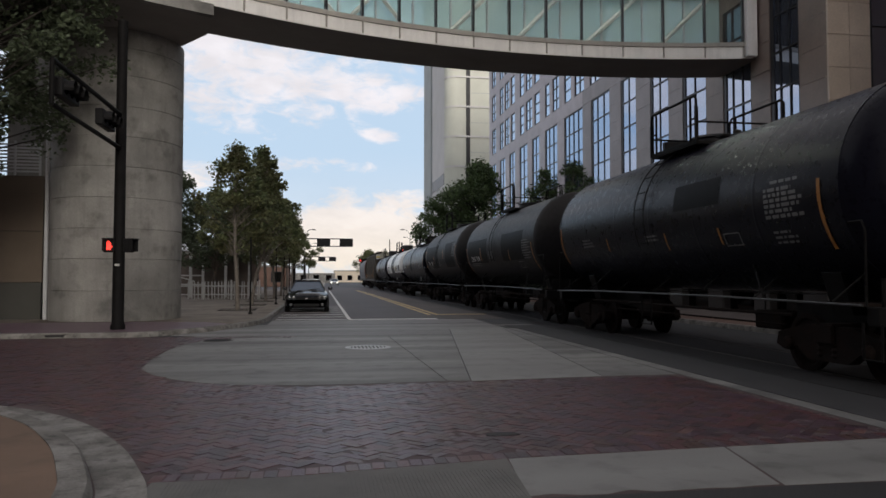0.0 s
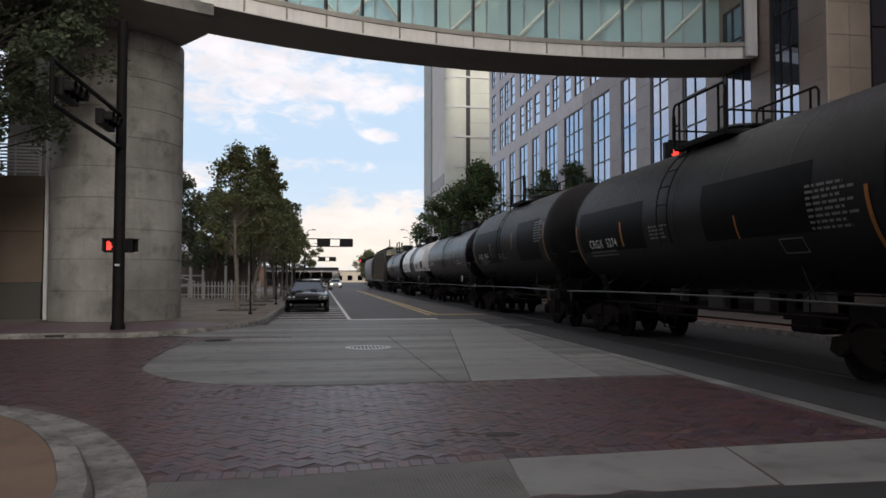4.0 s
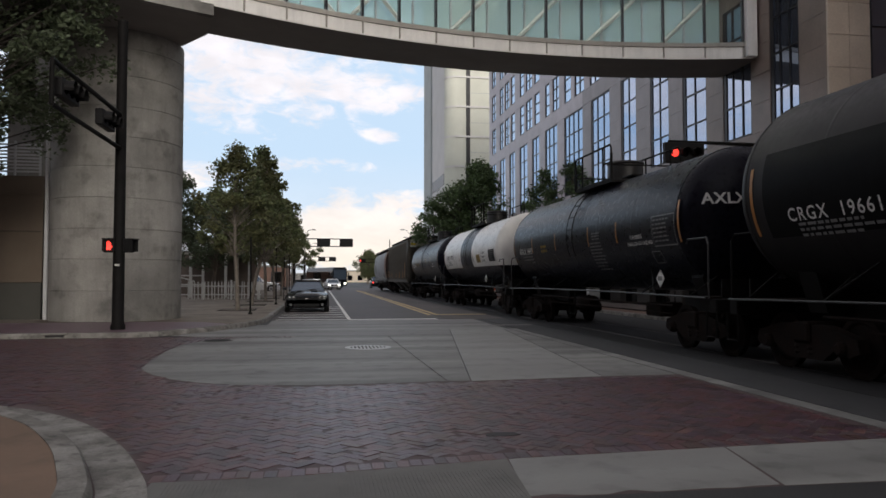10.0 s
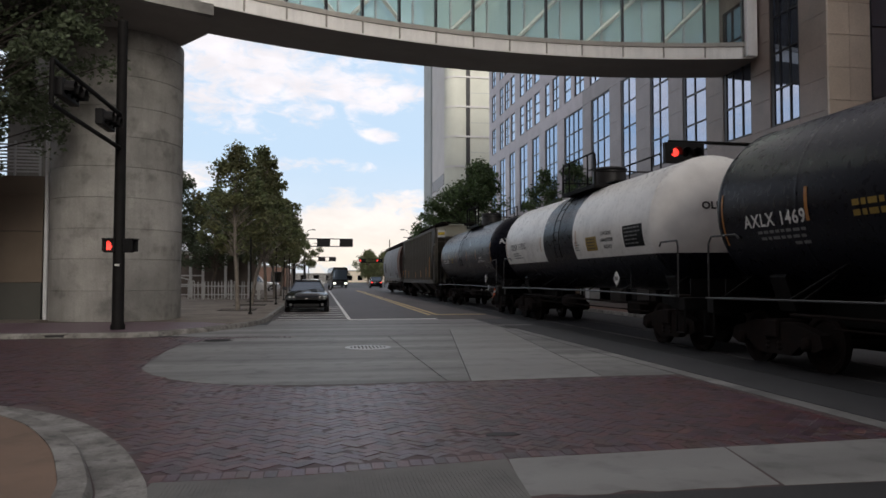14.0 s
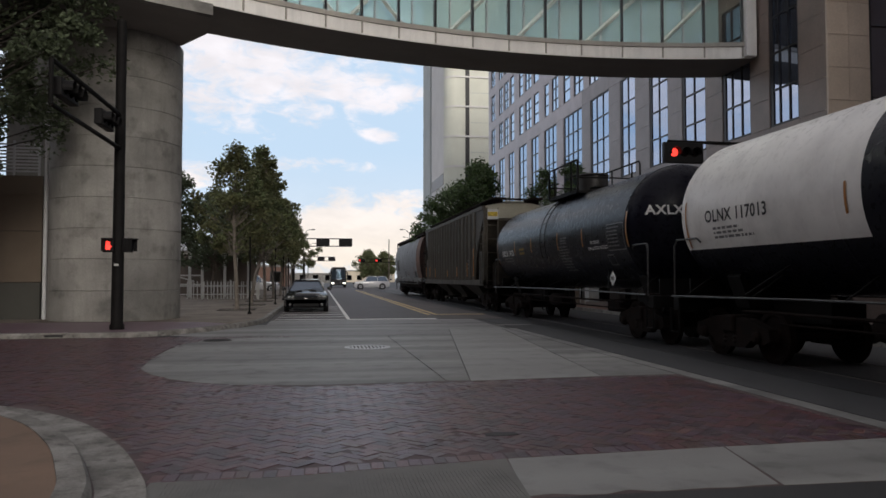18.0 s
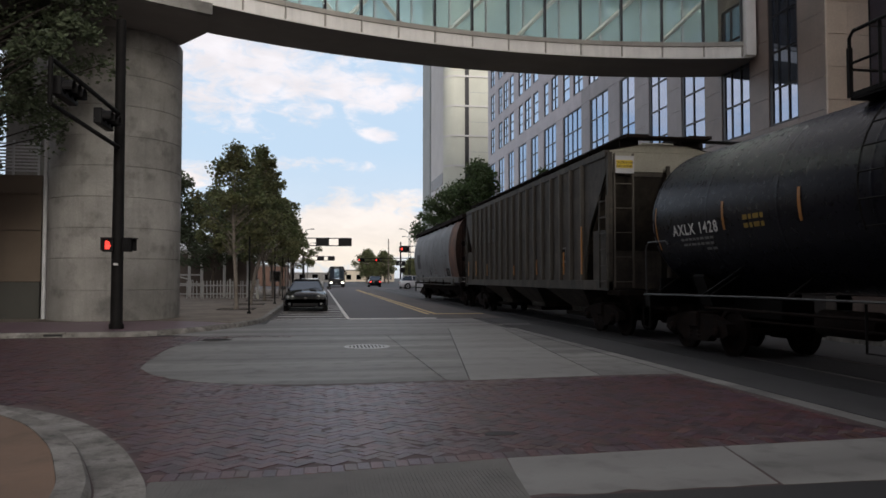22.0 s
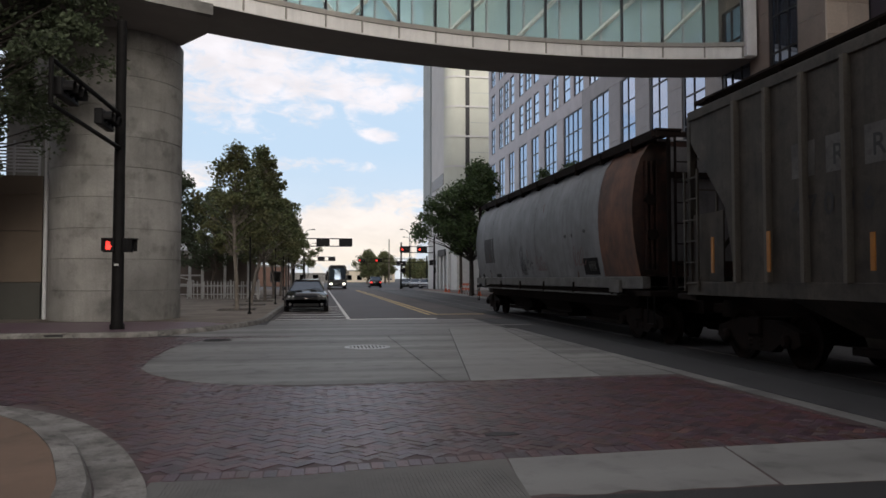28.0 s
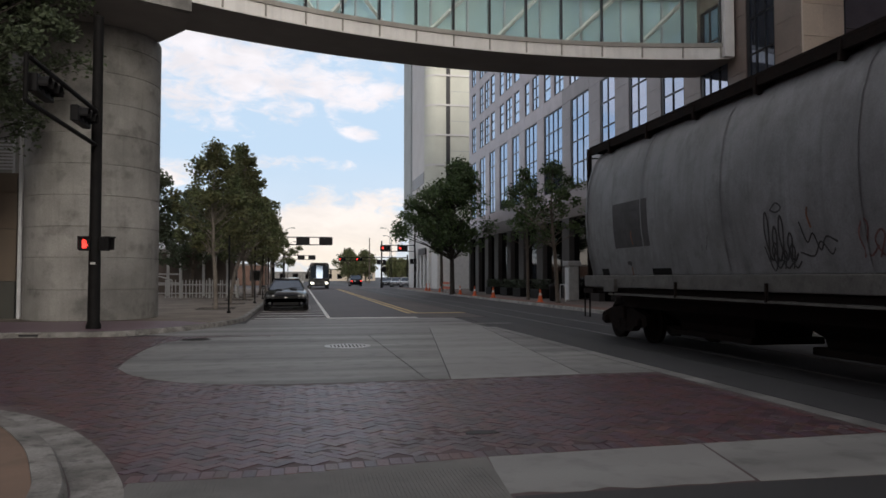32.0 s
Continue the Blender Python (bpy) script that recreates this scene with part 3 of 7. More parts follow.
for i in range(82):
    x = -1.1 + i * 0.031
    bx(gro, x, x + 0.015, 4.2, 5.72, 0.0, 0.004)
tagged(part("ribs", gro, M["concrete_dark"], walkband), kind="stuff")

# street bricks in a herringbone, turned by 45 degrees
sheet("brick_bed", [(-16, 3), (5.57, 3), (5.57, 10.95), (0, 11.2), (-1, 19.9), (-16, 19.95)], -0.003, M["joint"], 0.004, "sandy joints between street bricks")


def slab_edge(x):
    """Far edge of the crosswalk border."""
    return 5.77 + 0.154 * min(max(x + 0.27, 0.0), 1.82) + 0.055 * max(0.0, x - 1.55)


def inside(x, y):
    """True where the street is paved with brick."""
    if y < slab_edge(x) + 0.27 or y > 19.75 or x > 5.46:
        return False
    if y > 10.52 + max(0, (x - 0.8) * 0.045) and x > -3.2:
        n, hit_in = len(apron), False
        for i in range(n):
            (x0, y0), (x1, y1) = apron[i], apron[i - 1]
            if (y0 > y) != (y1 > y) and x < (x1 - x0) * (y - y0) / (y1 - y0) + x0:
                hit_in = not hit_in
        near = min(math.hypot(x - a, y - b) for a, b in apron)
        if hit_in or near < 0.1 or x > -0.6:
            return False
        if x > -2.2 and y > 11.2 and not (y > 19.35):
            return False
    t = max(0.0, min(1.0, (9.6 - y) / 4.3))
    edge = -3.75 + 2.65 * t ** 0.55
    return x > (edge + 0.08 if y < 9.6 else -15 if y > 10.4 else -3.7 - (y - 9.6) * 1.4)


brick_verts, brick_faces, near_bricks = [], [], []
w, l, gap = 0.1, 0.2, 0.0025
ca = math.cos(radians(45))
for i in range(-170, 190):
    for j in range(-170, 190):
        k = (i - j) % 4
        # herringbone on a grid of half bricks
        if k == 0:
            u0, v0, du, dv = i * w, j * w, l, w
        elif k == 3:
            u0, v0, du, dv = i * w, j * w, w, l
        else:
            continue
        cu, cv = u0 + du / 2, v0 + dv / 2
        x, y = (cu - cv) * ca - 3.0, (cu + cv) * ca + 9.0
        if x < -15 or x > 5.6 or y < 5 or y > 20 or not inside(x, y) or x < -0.46 * y - 0.8:
            continue
        near_bricks.append((x, y, du > dv))
near_bricks.sort(key=lambda b: b[1] + 0.15 * abs(b[0] - 1.0))
rnd = random.Random(5)


def brick_coords(x, y, flat, z, tilt):
    a, b = (l / 2, w / 2) if flat else (w / 2, l / 2)
    out = []
    for s, h in ((gap, -0.005), (0.0, 0.0)):
        g2 = gap / 2 if h < 0 else gap / 2 + 0.002
        for su, sv in ((-1, -1), (1, -1), (1, 1), (-1, 1)):
            u, v = su * (a - g2), sv * (b - g2)
            out.append((x + (u - v) * ca, y + (u + v) * ca, z + h + tilt[0] * u + tilt[1] * v))
    return out


BRICK_QUADS = ((4, 5, 6, 7), (0, 1, 5, 4), (1, 2, 6, 5), (2, 3, 7, 6), (3, 0, 4, 7))
for x, y, flat in near_bricks[230:]:
    o = len(brick_verts)
    brick_verts += brick_coords(x, y, flat, rnd.uniform(-0.003, 0.003), (rnd.uniform(-0.012, 0.012), rnd.uniform(-0.012, 0.012)))
    brick_faces += [tuple(o + q for q in f) for f in BRICK_QUADS]
me = bpy.data.meshes.new("brick_paving")
me.from_pydata(brick_verts, [], brick_faces)
brick_paving = tagged(piece("brick_paving", me, M["brick"]), "dark red street bricks laid in herringbone", "brick paving", kind="structure")
brick_mesh = bpy.data.meshes.new("brick")
brick_mesh.from_pydata(brick_coords(0, 0, True, 0, (0, 0)), [], list(BRICK_QUADS))
brick_mesh.materials.append(M["brick"])


def loose_bricks():
    """The nearest bricks and the border course, each an object of its own."""
    for x, y, flat in near_bricks[:230]:
        piece("brick", brick_mesh, None, brick_paving, pose(x, y, rnd.uniform(-0.003, 0.003), rnd.uniform(-1, 1), rnd.uniform(-1, 1), 0 if flat else 90))
    for i in range(66):
        x = -1.2 + i * 0.104
        piece("brick", brick_mesh, None, brick_paving, pose(x, slab_edge(x) + 0.115 + rnd.uniform(-0.012, 0.012), rnd.uniform(-0.003, 0.004), 0, 0, 45 + rnd.uniform(-2, 2)))


def run(points, m=12):
    """A smooth line through points (Catmull-Rom)."""
    P = [Vector(p) for p in points]
    P = [2 * P[0] - P[1], *P, 2 * P[-1] - P[-2]]
    out = []
    for i in range(1, len(P) - 2):
        for k in range(m):
            t = k / m
            out.append(0.5 * (2 * P[i] + (P[i + 1] - P[i - 1]) * t + (2 * P[i - 1] - 5 * P[i] + 4 * P[i + 1] - P[i + 2]) * t * t + (3 * P[i] - P[i - 1] - 3 * P[i + 1] + P[i + 2]) * t ** 3))
    return out + [P[-2]]


def shift(line, d):
    out = []
    for i, p in enumerate(line):
        a, b = line[max(i - 1, 0)], line[min(i + 1, len(line) - 1)]
        n = Vector((-(b - a).y, (b - a).x)).normalized()
        out.append(p + n * d)
    return out


def kerbstones(name, line, side, label, gutter=0.0, top=0.15, width=0.16):
    """A kerb along a line in lengths of stone, the kept ground on the given side, with an apron of gutter before it."""
    th = thing(name, label, "kerb", kind="structure")
    length, start = 0.0, 0
    for i in range(1, len(line)):
        length += (line[i] - line[i - 1]).length
        if length > 1.8 or i == len(line) - 1:
            seg = line[start:i + 1]
            rows = []
            for a, b in zip(shift(seg, side * gutter), shift(seg, side * (gutter + width))):
                u = (b - a).normalized() * 0.03
                rows.append([(a.x, a.y, -0.1), (a.x + u.x * 0.8, a.y + u.y * 0.8, top - 0.035), (a.x + u.x * 1.8, a.y + u.y * 1.8, top), (b.x, b.y, top + 0.004), (b.x, b.y, -0.1)])
            g0 = (seg[1] - seg[0]).normalized() * 0.006
            rows[0] = [(p[0] + g0.x, p[1] + g0.y, p[2]) for p in rows[0]]
            part("kerbstone", sweep(rows, True), M["kerb"], th, smooth=40)
            if gutter:
                rows = [[(a.x, a.y, 0.012), (b.x, b.y, -0.002), (b.x, b.y, -0.08), (a.x, a.y, -0.08)] for a, b in zip(seg, shift(seg, side * gutter))]
                rows[0] = [(p[0] + g0.x, p[1] + g0.y, p[2]) for p in rows[0]]
                part("gutter", sweep(rows, True), M["kerb"], th)
            length, start = 0.0, i
    return th


corner = run([(-12, 13.6), (-6.4, 11.2), (-3.68, 9.45), (-2.55, 8.39), (-1.82, 7.18), (-1.38, 6.11), (-1.16, 5.37), (-1.0, 4.2), (-0.95, 2.0), (-0.95, -6)])
kerbstones("corner_kerb", corner, -1, "pale concrete kerb and gutter round the corner", gutter=0.335, top=0.09, width=0.24)
inner = shift(corner, -0.578)
sheet("corner_pavement", [(p.x, p.y) for p in inner] + [(-14, -6)], 0.086, M["paver"], 0.2, "worn tan corner pavement")
farline = run([(-40, 20.0), (-20, 20.0), (-8, 20.0), (-5.2, 20.0), (-4.2, 20.35), (-3.0, 22.1), (-2.2, 24.3), (-1.85, 26.3), (-1.8, 30), (-1.8, 50), (-1.8, 94)], 10)
kerbstones("far_kerb", farline, 1, "low pale concrete kerb along brick pavement", gutter=0.0, top=0.12, width=0.2)
inl = shift(farline, 0.2)
band = [p for p in inl if p.y < 23.5 and p.x < -2.7]
sheet("brick_pavement", [(p.x, p.y) for p in band] + [(-2.72, 23.4), (-3.6, 24.3), (-5.0, 24.85), (-40, 24.85)], 0.123, M["brick"], 0.15, "dark red brick pavement strip behind the kerb")
sheet("pavement", [(-40, 24.87), (-5.0, 24.87), (-3.6, 24.32), (-2.72, 23.42)] + [(p.x, p.y) for p in inl if p.y > 23.5] + [(-40, 94)], 0.12, M["litter"], 0.15, "leaf-strewn concrete pavement below street trees")
kerbstones("track_kerb", run([(12.1, 3), (12.1, 30), (12.1, 60), (12.1, 94)]), -1, "concrete kerb beyond the tracks", top=0.14)
sheet("track_pavement", [(12.26, 3), (13.4, 3), (13.4, 94), (12.26, 94)], 0.135, M["brick_far"], 0.15, "red brick strip beside the kerb")
sheet("office_pavement", [(13.42, 3), (60, 3), (60, 94), (13.42, 94)], 0.135, M["paving_brown"], 0.15, "brownish pavement before the office building")

# paint on the road
marks = thing("road_markings", "worn white and yellow road paint", "road marking", kind="structure")
part("stop_line", B((1.0, 4.3, 27.15, 27.6, -0.01, 0.004)), M["white_paint"], marks)
part("lane_line", B((0.98, 1.12, 27.6, 94, -0.01, 0.004)), M["white_paint"], marks)
for y in (27.4, 29.2, 31.1, 33.2, 35.4, 37.6, 39.8):
    part("hatch_bar", B((-1.6, 0.97, y, y + 0.22, -0.01, 0.004)), M["white_paint"], marks)
for x in (4.38, 4.7):
    part("centre_line", B((x, x + 0.17, 30.4, 94, -0.01, 0.004)), M["yellow_paint"], marks)
part("yellow_bar", B((4.88, 6.85, 30.45, 30.85, -0.01, 0.004)), M["yellow_paint"], marks)
part("worn_line", B((4.5, 6.8, 23.3, 23.5, -0.012, 0.003)), M["worn_paint"], marks)

# rails let into the street
for x in (7.95, 9.385):
    bm = B((x - 0.035, x + 0.035, -40, 260, -0.15, 0.004), bevel=0.008)
    bx(bm, x + 0.045, x + 0.11, -40, 260, -0.02, -0.008)
    tagged(part("rail", bm, M["rail"]), "polished steel rail let into the street", "rail", "rails", "structure")
# darker asphalt along the rails: the train's shade put into the colour
sheet("track_strip", [(7.0, -20), (7.9, -20), (7.9, 94), (7.0, 94)], -0.001, M["asphalt"], 0.02, "patched asphalt beside the rail, darkened for the train's shade")
sheet("track_strip", [(8.08, -20), (9.33, -20), (9.33, 94), (8.08, 94)], -0.001, M["asphalt"], 0.02, "patched asphalt between the rails, darkened for the train's shade")

sheet("road", [(5.87, -20), (6.98, -20), (6.98, 26.9), (5.87, 26.9)], -0.001, M["worn_grey"], 0.02, "worn pale asphalt between the bricks and the rails")
sheet("road", [(9.5, -20), (12.08, -20), (12.08, 94), (9.5, 94)], -0.001, M["worn_grey"], 0.02, "worn pale asphalt beyond the rails")
sheet("road", [(1.32, 1.0), (5.57, 1.0), (5.57, 4.91), (3.36, 4.94), (1.46, 4.94)], -0.0012, M["asphalt"], 0.02, "dark asphalt before the crosswalk border")
drain = thing("drain_grate", "round iron drain grate set in concrete", "drain", pose(1.03, 16.25, 0.0))
part("rim", lathe_z([(-0.01, 0.5), (0.008, 0.5), (0.012, 0.47), (0.012, 0.405), (-0.01, 0.405)], n=32), M["louvre"], drain)
part("well", lathe_z([(-0.01, 0.44), (0.002, 0.44)], n=32), M["ink_dark"], drain)
for i in range(11):
    x = -0.4 + i * 0.08
    h = math.sqrt(max(0.44 ** 2 - x * x, 0.01))
    part("bar", B((x - 0.018, x + 0.018, -h, h, -0.005, 0.012)), M["louvre"], drain)

# ---- column, bridge and garage wall ----
CX, CY, CR = -6.95, 27.05, 2.1
col = thing("bridge_column", "massive round grey concrete column with formwork rings", "column", pose(CX, CY, 0.12))
zs = [0.0, 0.98, 2.0, 2.98, 3.98, 4.98, 5.96, 6.95, 7.95, 8.85, 9.5]
for a, b in zip(zs, zs[1:]):
    part("ring", lathe_z([(a + 0.008, CR - 0.03), (a + 0.02, CR), (b - 0.02, CR), (b - 0.008, CR - 0.03)], n=56), M["column"], col, smooth=30)
part("core", lathe_z([(0, CR - 0.02), (9.52, CR - 0.02)], n=48), M["column"], col, smooth=30)
cap = thing("bridge_cap", "concrete cap slab that carries the bridge on its column", "beam")
part("soffit_slab", prism([(-3.34, 23.42), (-3.76, 25.06), (-4.83, 26.56), (-6.2, 28.6), (-9.5, 29.5), (-14, 26), (-12.2, 16.2), (-8.3, 20.2), (-5.2, 22.5)], 9.62, 9.9, "z"), M["soffit"], cap)
part("edge_beam", prism([(-3.3, 23.3), (-3.42, 23.52), (-5.25, 22.62), (-8.4, 20.4), (-12.4, 16.4), (-12.1, 15.9), (-8.2, 20.0), (-5.11, 22.38)], 9.6, 9.95, "z"), M["column"], cap)
part("cap_top", prism([(-3.45, 23.6), (-3.9, 26.1), (-5.0, 27.6), (-9.5, 29.4), (-14, 26), (-12.2, 16.4), (-8.4, 20.5), (-5.3, 22.7)], 9.905, 10.4, "z"), M["column"], cap)

BC, RN, RF = (9.42, -0.58), 27.17, 29.9
BZ = 9.96


def arc_at(x, r):
    return Vector((x, BC[1] + math.sqrt(r * r - (x - BC[0]) ** 2), 0))


def arc_ang(x, r):
    return math.atan2(math.sqrt(r * r - (x - BC[0]) ** 2), x - BC[0])


def arc_slab(x0, x1, r0, r1, z0, z1, n=3):
    a0, a1 = arc_ang(x0, RN), arc_ang(x1, RN)
    rows = []
    for i in range(n + 1):
        a = a0 + (a1 - a0) * i / n
        c, s = math.cos(a), math.sin(a)
        rows.append([(BC[0] + r0 * c, BC[1] + r0 * s, z0), (BC[0] + r1 * c, BC[1] + r1 * s, z0), (BC[0] + r1 * c, BC[1] + r1 * s, z1), (BC[0] + r0 * c, BC[1] + r0 * s, z1)])
    return sweep(rows, True)


bridge = thing("pedestrian_bridge", "curved glazed footbridge with white fascia panels and dark soffit", "bridge")
part("soffit", arc_slab(-4.2, 16.45, RN + 0.03, RF, BZ - 0.0, BZ + 0.06, 40), M["soffit"], bridge)
part("deck", arc_slab(-4.2, 16.45, RN + 0.06, RF - 0.06, BZ + 0.065, BZ + 0.35, 40), M["grey_wall"], bridge)
part("roof", arc_slab(-4.2, 16.45, RN - 0.1, RF + 0.1, BZ + 3.3, BZ + 3.6, 40), M["white_metal"], bridge)
part("sill_rail", arc_slab(-4.2, 16.3, RN - 0.07, RN + 0.06, BZ + 0.44, BZ + 0.6, 40), M["sill_stone"], bridge)
part("rear_rail", arc_slab(-4.2, 16.3, RF - 0.1, RF, BZ + 0.5, BZ + 0.6, 40), M["white_metal"], bridge)
part("drip_edge", arc_slab(-4.2, 16.3, RN - 0.02, RN + 0.03, BZ - 0.02, BZ + 0.03, 40), M["white_metal"], bridge)
mull = [-3.75, -2.47, -1.17, 0.12, 1.37, 2.69, 4.05, 5.48, 6.89, 8.35, 9.76, 11.38, 12.96, 14.54, 15.95]
for i, x in enumerate(mull):
    a = arc_ang(x, RN)
    d = Vector((math.cos(a), math.sin(a)))
    o = Vector(BC)
    for nm, r, wd, mm in (("mullion", RN, 0.04, "dark_frame"), ("rear_mullion", RF - 0.1, 0.035, "louvre")):
        p = o + d * r
        part(nm, B((-0.05, 0.1, -wd, wd, BZ + 0.6, BZ + 3.3)), M[mm], bridge).matrix_basis = pose(p.x, p.y, 0, 0, 0, math.degrees(a))
    p = o + d * (RN - 0.06)
    part("sill_bracket", B((-0.03, 0.05, -0.02, 0.02, BZ + 0.03, BZ + 0.6)), M["sill_stone"], bridge).matrix_basis = pose(p.x, p.y, 0, 0, 0, math.degrees(a))
    if i + 1 < len(mull):
        x1 = mull[i + 1]
        part("fascia_panel", arc_slab(x + 0.012, x1 - 0.012, RN - 0.015, RN + 0.02, BZ + 0.035, BZ + 0.435), M["white_metal"], bridge)
        part("pane", arc_slab(x + 0.04, x1 - 0.04, RN + 0.02, RN + 0.03, BZ + 0.6, BZ + 3.3), M["glass_bridge"], bridge).visible_shadow = False
        part("pane", arc_slab(x + 0.04, x1 - 0.04, RF - 0.05, RF - 0.04, BZ + 0.6, BZ + 3.3), M["glass_rear"], bridge).visible_shadow = False
        up_right = i % 2 == (0 if i > 5 else 1) if i != 4 else False
        q0, q1 = arc_at(x + 0.1, RN + 0.35), arc_at(x1 - 0.1, RN + 0.35)
        za, zb = (BZ + 0.45, BZ + 3.2) if up_right or i > 5 else (BZ + 3.2, BZ + 0.45)
        if i % 2 == 0 or i < 5:
            e0, e1 = arc_at(x + 0.1, RF - 0.4), arc_at(mull[min(i + 2, len(mull) - 1)] - 0.1, RF - 0.4)
            part("brace", rod(bmesh.new(), (e0.x, e0.y, za), (e1.x, e1.y, zb), 0.09, 4), M["white_metal"], bridge, "white diagonal brace")
        part("ceiling_lamp", arc_slab(x + 0.25, x1 - 0.25, RN + 1.25, RN + 1.45, BZ + 3.2, BZ + 3.26), M["warm_lamp"], bridge, "lit tube lamp under the bridge roof")
        part("floor_panel", arc_slab(x + 0.01, x1 - 0.01, RN + 0.1, RF - 0.12, BZ + 0.36, BZ + 0.4), M["kerb"], bridge)
part("end_post", B((16.0, 16.42, 25.55, 26.0, BZ + 0.03, BZ + 3.3), bevel=0.02), M["white_metal"], bridge)

garage = thing("garage_wall", "tan rendered garage wall with dark plinth and white louvres", "building")
for i in range(5):
    for z0, z1 in ((1.37, 3.1), (3.12, 5.0)):
        part("wall_panel", B((-9.35 - 2.4 * (i + 1) + 0.015, -9.35 - 2.4 * i, 27.0, 27.3, z0, z1), bevel=0.01), M["tan_wall"], garage)
part("backing", B((-40, -9.36, 27.06, 27.5, 0, 5.0)), M["grey_wall"], garage)
part("plinth", B((-21.4, -9.35, 26.93, 27.25, 0.1, 1.36), bevel=0.01), M["grey_wall"], garage)
part("ledge", B((-21.4, -9.37, 26.95, 27.0, 4.35, 4.42)), M["tan_wall"], garage)
for i in range(9):
    part("louvre", B((-21.0, -9.5, 26.98, 27.06, 5.12 + i * 0.115, 5.17 + i * 0.115)), M["louvre"], garage)
for x in (-9.5, -10.3, -12.6, -15.2, -18):
    part("louvre_post", B((x - 0.03, x + 0.03, 27.06, 27.12, 5.0, 6.2)), M["louvre"], garage)
part("rear_pier", B((-11.7, -9.36, 30.0, 30.6, 0, 10.2), bevel=0.03), M["column"], garage, "pale concrete pier behind the louvres")
part("downpipe", rods([((-9.2, 26.9, 0.12), (-9.2, 26.9, 8.6))], 0.07), M["louvre"], garage, "white downpipe")

# ---- office building beyond the tracks ----
OX = 16.5
office = thing("office_building", "pink marble office block with tall blue coated windows", "building")
tall = [(23.24, 24.94), (26.17, 28.2), (29.56, 31.68), (33.08, 35.1), (36.8, 38.81), (40.44, 43.43), (44.92, 48.58), (50.06, 52.99), (54.44, 56.43), (57.73, 60.15), (61.61, 63.55), (64.97, 67.12), (68.6, 70.6)]
FAR = 71.4


def lattice(ys, zs_, x0, x1):
    """A window frame as one mesh: every second cell of the grid is an opening."""
    bm = bmesh.new()
    V = [[[bm.verts.new((x, y, z)) for z in zs_] for y in ys] for x in (x0, x1)]
    for i in range(len(ys) - 1):
        for k in range(len(zs_) - 1):
            if i % 2 and k % 2:
                for (a, b), (c, d) in (((i, k), (i + 1, k)), ((i + 1, k), (i + 1, k + 1)), ((i + 1, k + 1), (i, k + 1)), ((i, k + 1), (i, k))):
                    bm.faces.new((V[0][a][b], V[0][c][d], V[1][c][d], V[1][a][b]))
            else:
                bm.faces.new((V[0][i][k], V[0][i][k + 1], V[0][i + 1][k + 1], V[0][i + 1][k]))
    return bm


def office_window(y0, y1, z0, z1, cols, rows):
    # the tall windows' wider far margin stands in for a dark reveal
    ys = [y0, y0 + 0.08] + [v for k in range(1, cols) for v in (y0 + (y1 - y0) * k / cols - 0.028, y0 + (y1 - y0) * k / cols + 0.028)] + [y1 - (0.08 if rows < 4 else 0.2), y1]
    zs_ = [z0, z0 + 0.08] + [v for k in range(1, rows) for v in (z0 + (z1 - z0) * k / rows - 0.03, z0 + (z1 - z0) * k / rows + 0.03)] + [z1 - 0.08, z1]
    wd = part("window", lattice(ys, zs_, OX + 0.03, OX + 0.1), M["dark_frame"], office)
    for c in range(cols):
        for r in range(rows):
            a, b = y0 + (y1 - y0) * c / cols, y0 + (y1 - y0) * (c + 1) / cols
            e, f = z0 + (z1 - z0) * r / rows, z0 + (z1 - z0) * (r + 1) / rows
            t = rnd.uniform(-0.004, 0.004)
            part("pane", sweep([[(OX + 0.07 + t, a, e), (OX + 0.07 - t, b, e)], [(OX + 0.072 + t, a, f), (OX + 0.072 - t, b, f)]]), M["glass_upper" if z0 > 13 else "glass_office"], wd)


def stone(y0, y1, z0, z1, mat="marble", x=OX, d=0.3):
    part("stone_panel", B((x, x + d, y0 + 0.008, y1 - 0.008, z0 + 0.008, z1 - 0.008)), M[mat], office)


part("core", B((OX + 0.28, 40, 21.9, FAR, 0, 28)), M["marble_brown"], office)
ups = [(13.5, 15.95), (16.75, 19.25), (20.05, 22.55), (23.3, 25.8)]
pairs = [(23.0, 24.4), (25.0, 26.4), (27.3, 28.7), (29.6, 31.2), (32.0, 33.4), (35.2, 36.6), (37.2, 38.8), (40.0, 41.4), (42.0, 43.6), (44.6, 46.4), (47.1, 48.5), (49.6, 51.1), (51.8, 52.9), (54.3, 55.7), (56.3, 58.1), (58.7, 60.0), (61.6, 62.9), (63.5, 65.1), (65.6, 67.1), (68.6, 70.2)]
for y0, y1 in tall:
    office_window(y0, y1, 7.1, 12.55, 4 if y1 - y0 > 3.3 else 3 if y1 - y0 > 2.5 or y0 < 27 else 2, 4)
for z0, z1 in ups:
    for y0, y1 in pairs:
        office_window(y0, y1, z0, z1, 1 if y1 - y0 < 1.45 else 2, 3)
    cuts = [21.8] + [v for t in pairs for v in t] + [FAR]
    for y0, y1 in zip(cuts[::2], cuts[1::2]):
        stone(y0, y1, z0, z1)
edges = [21.8] + [v for t in tall for v in t] + [FAR]
bands = [(5.2, 6.15), (6.15, 7.1), (12.55, 13.5), (15.95, 16.75), (19.25, 20.05), (22.55, 23.3), (25.8, 27)]
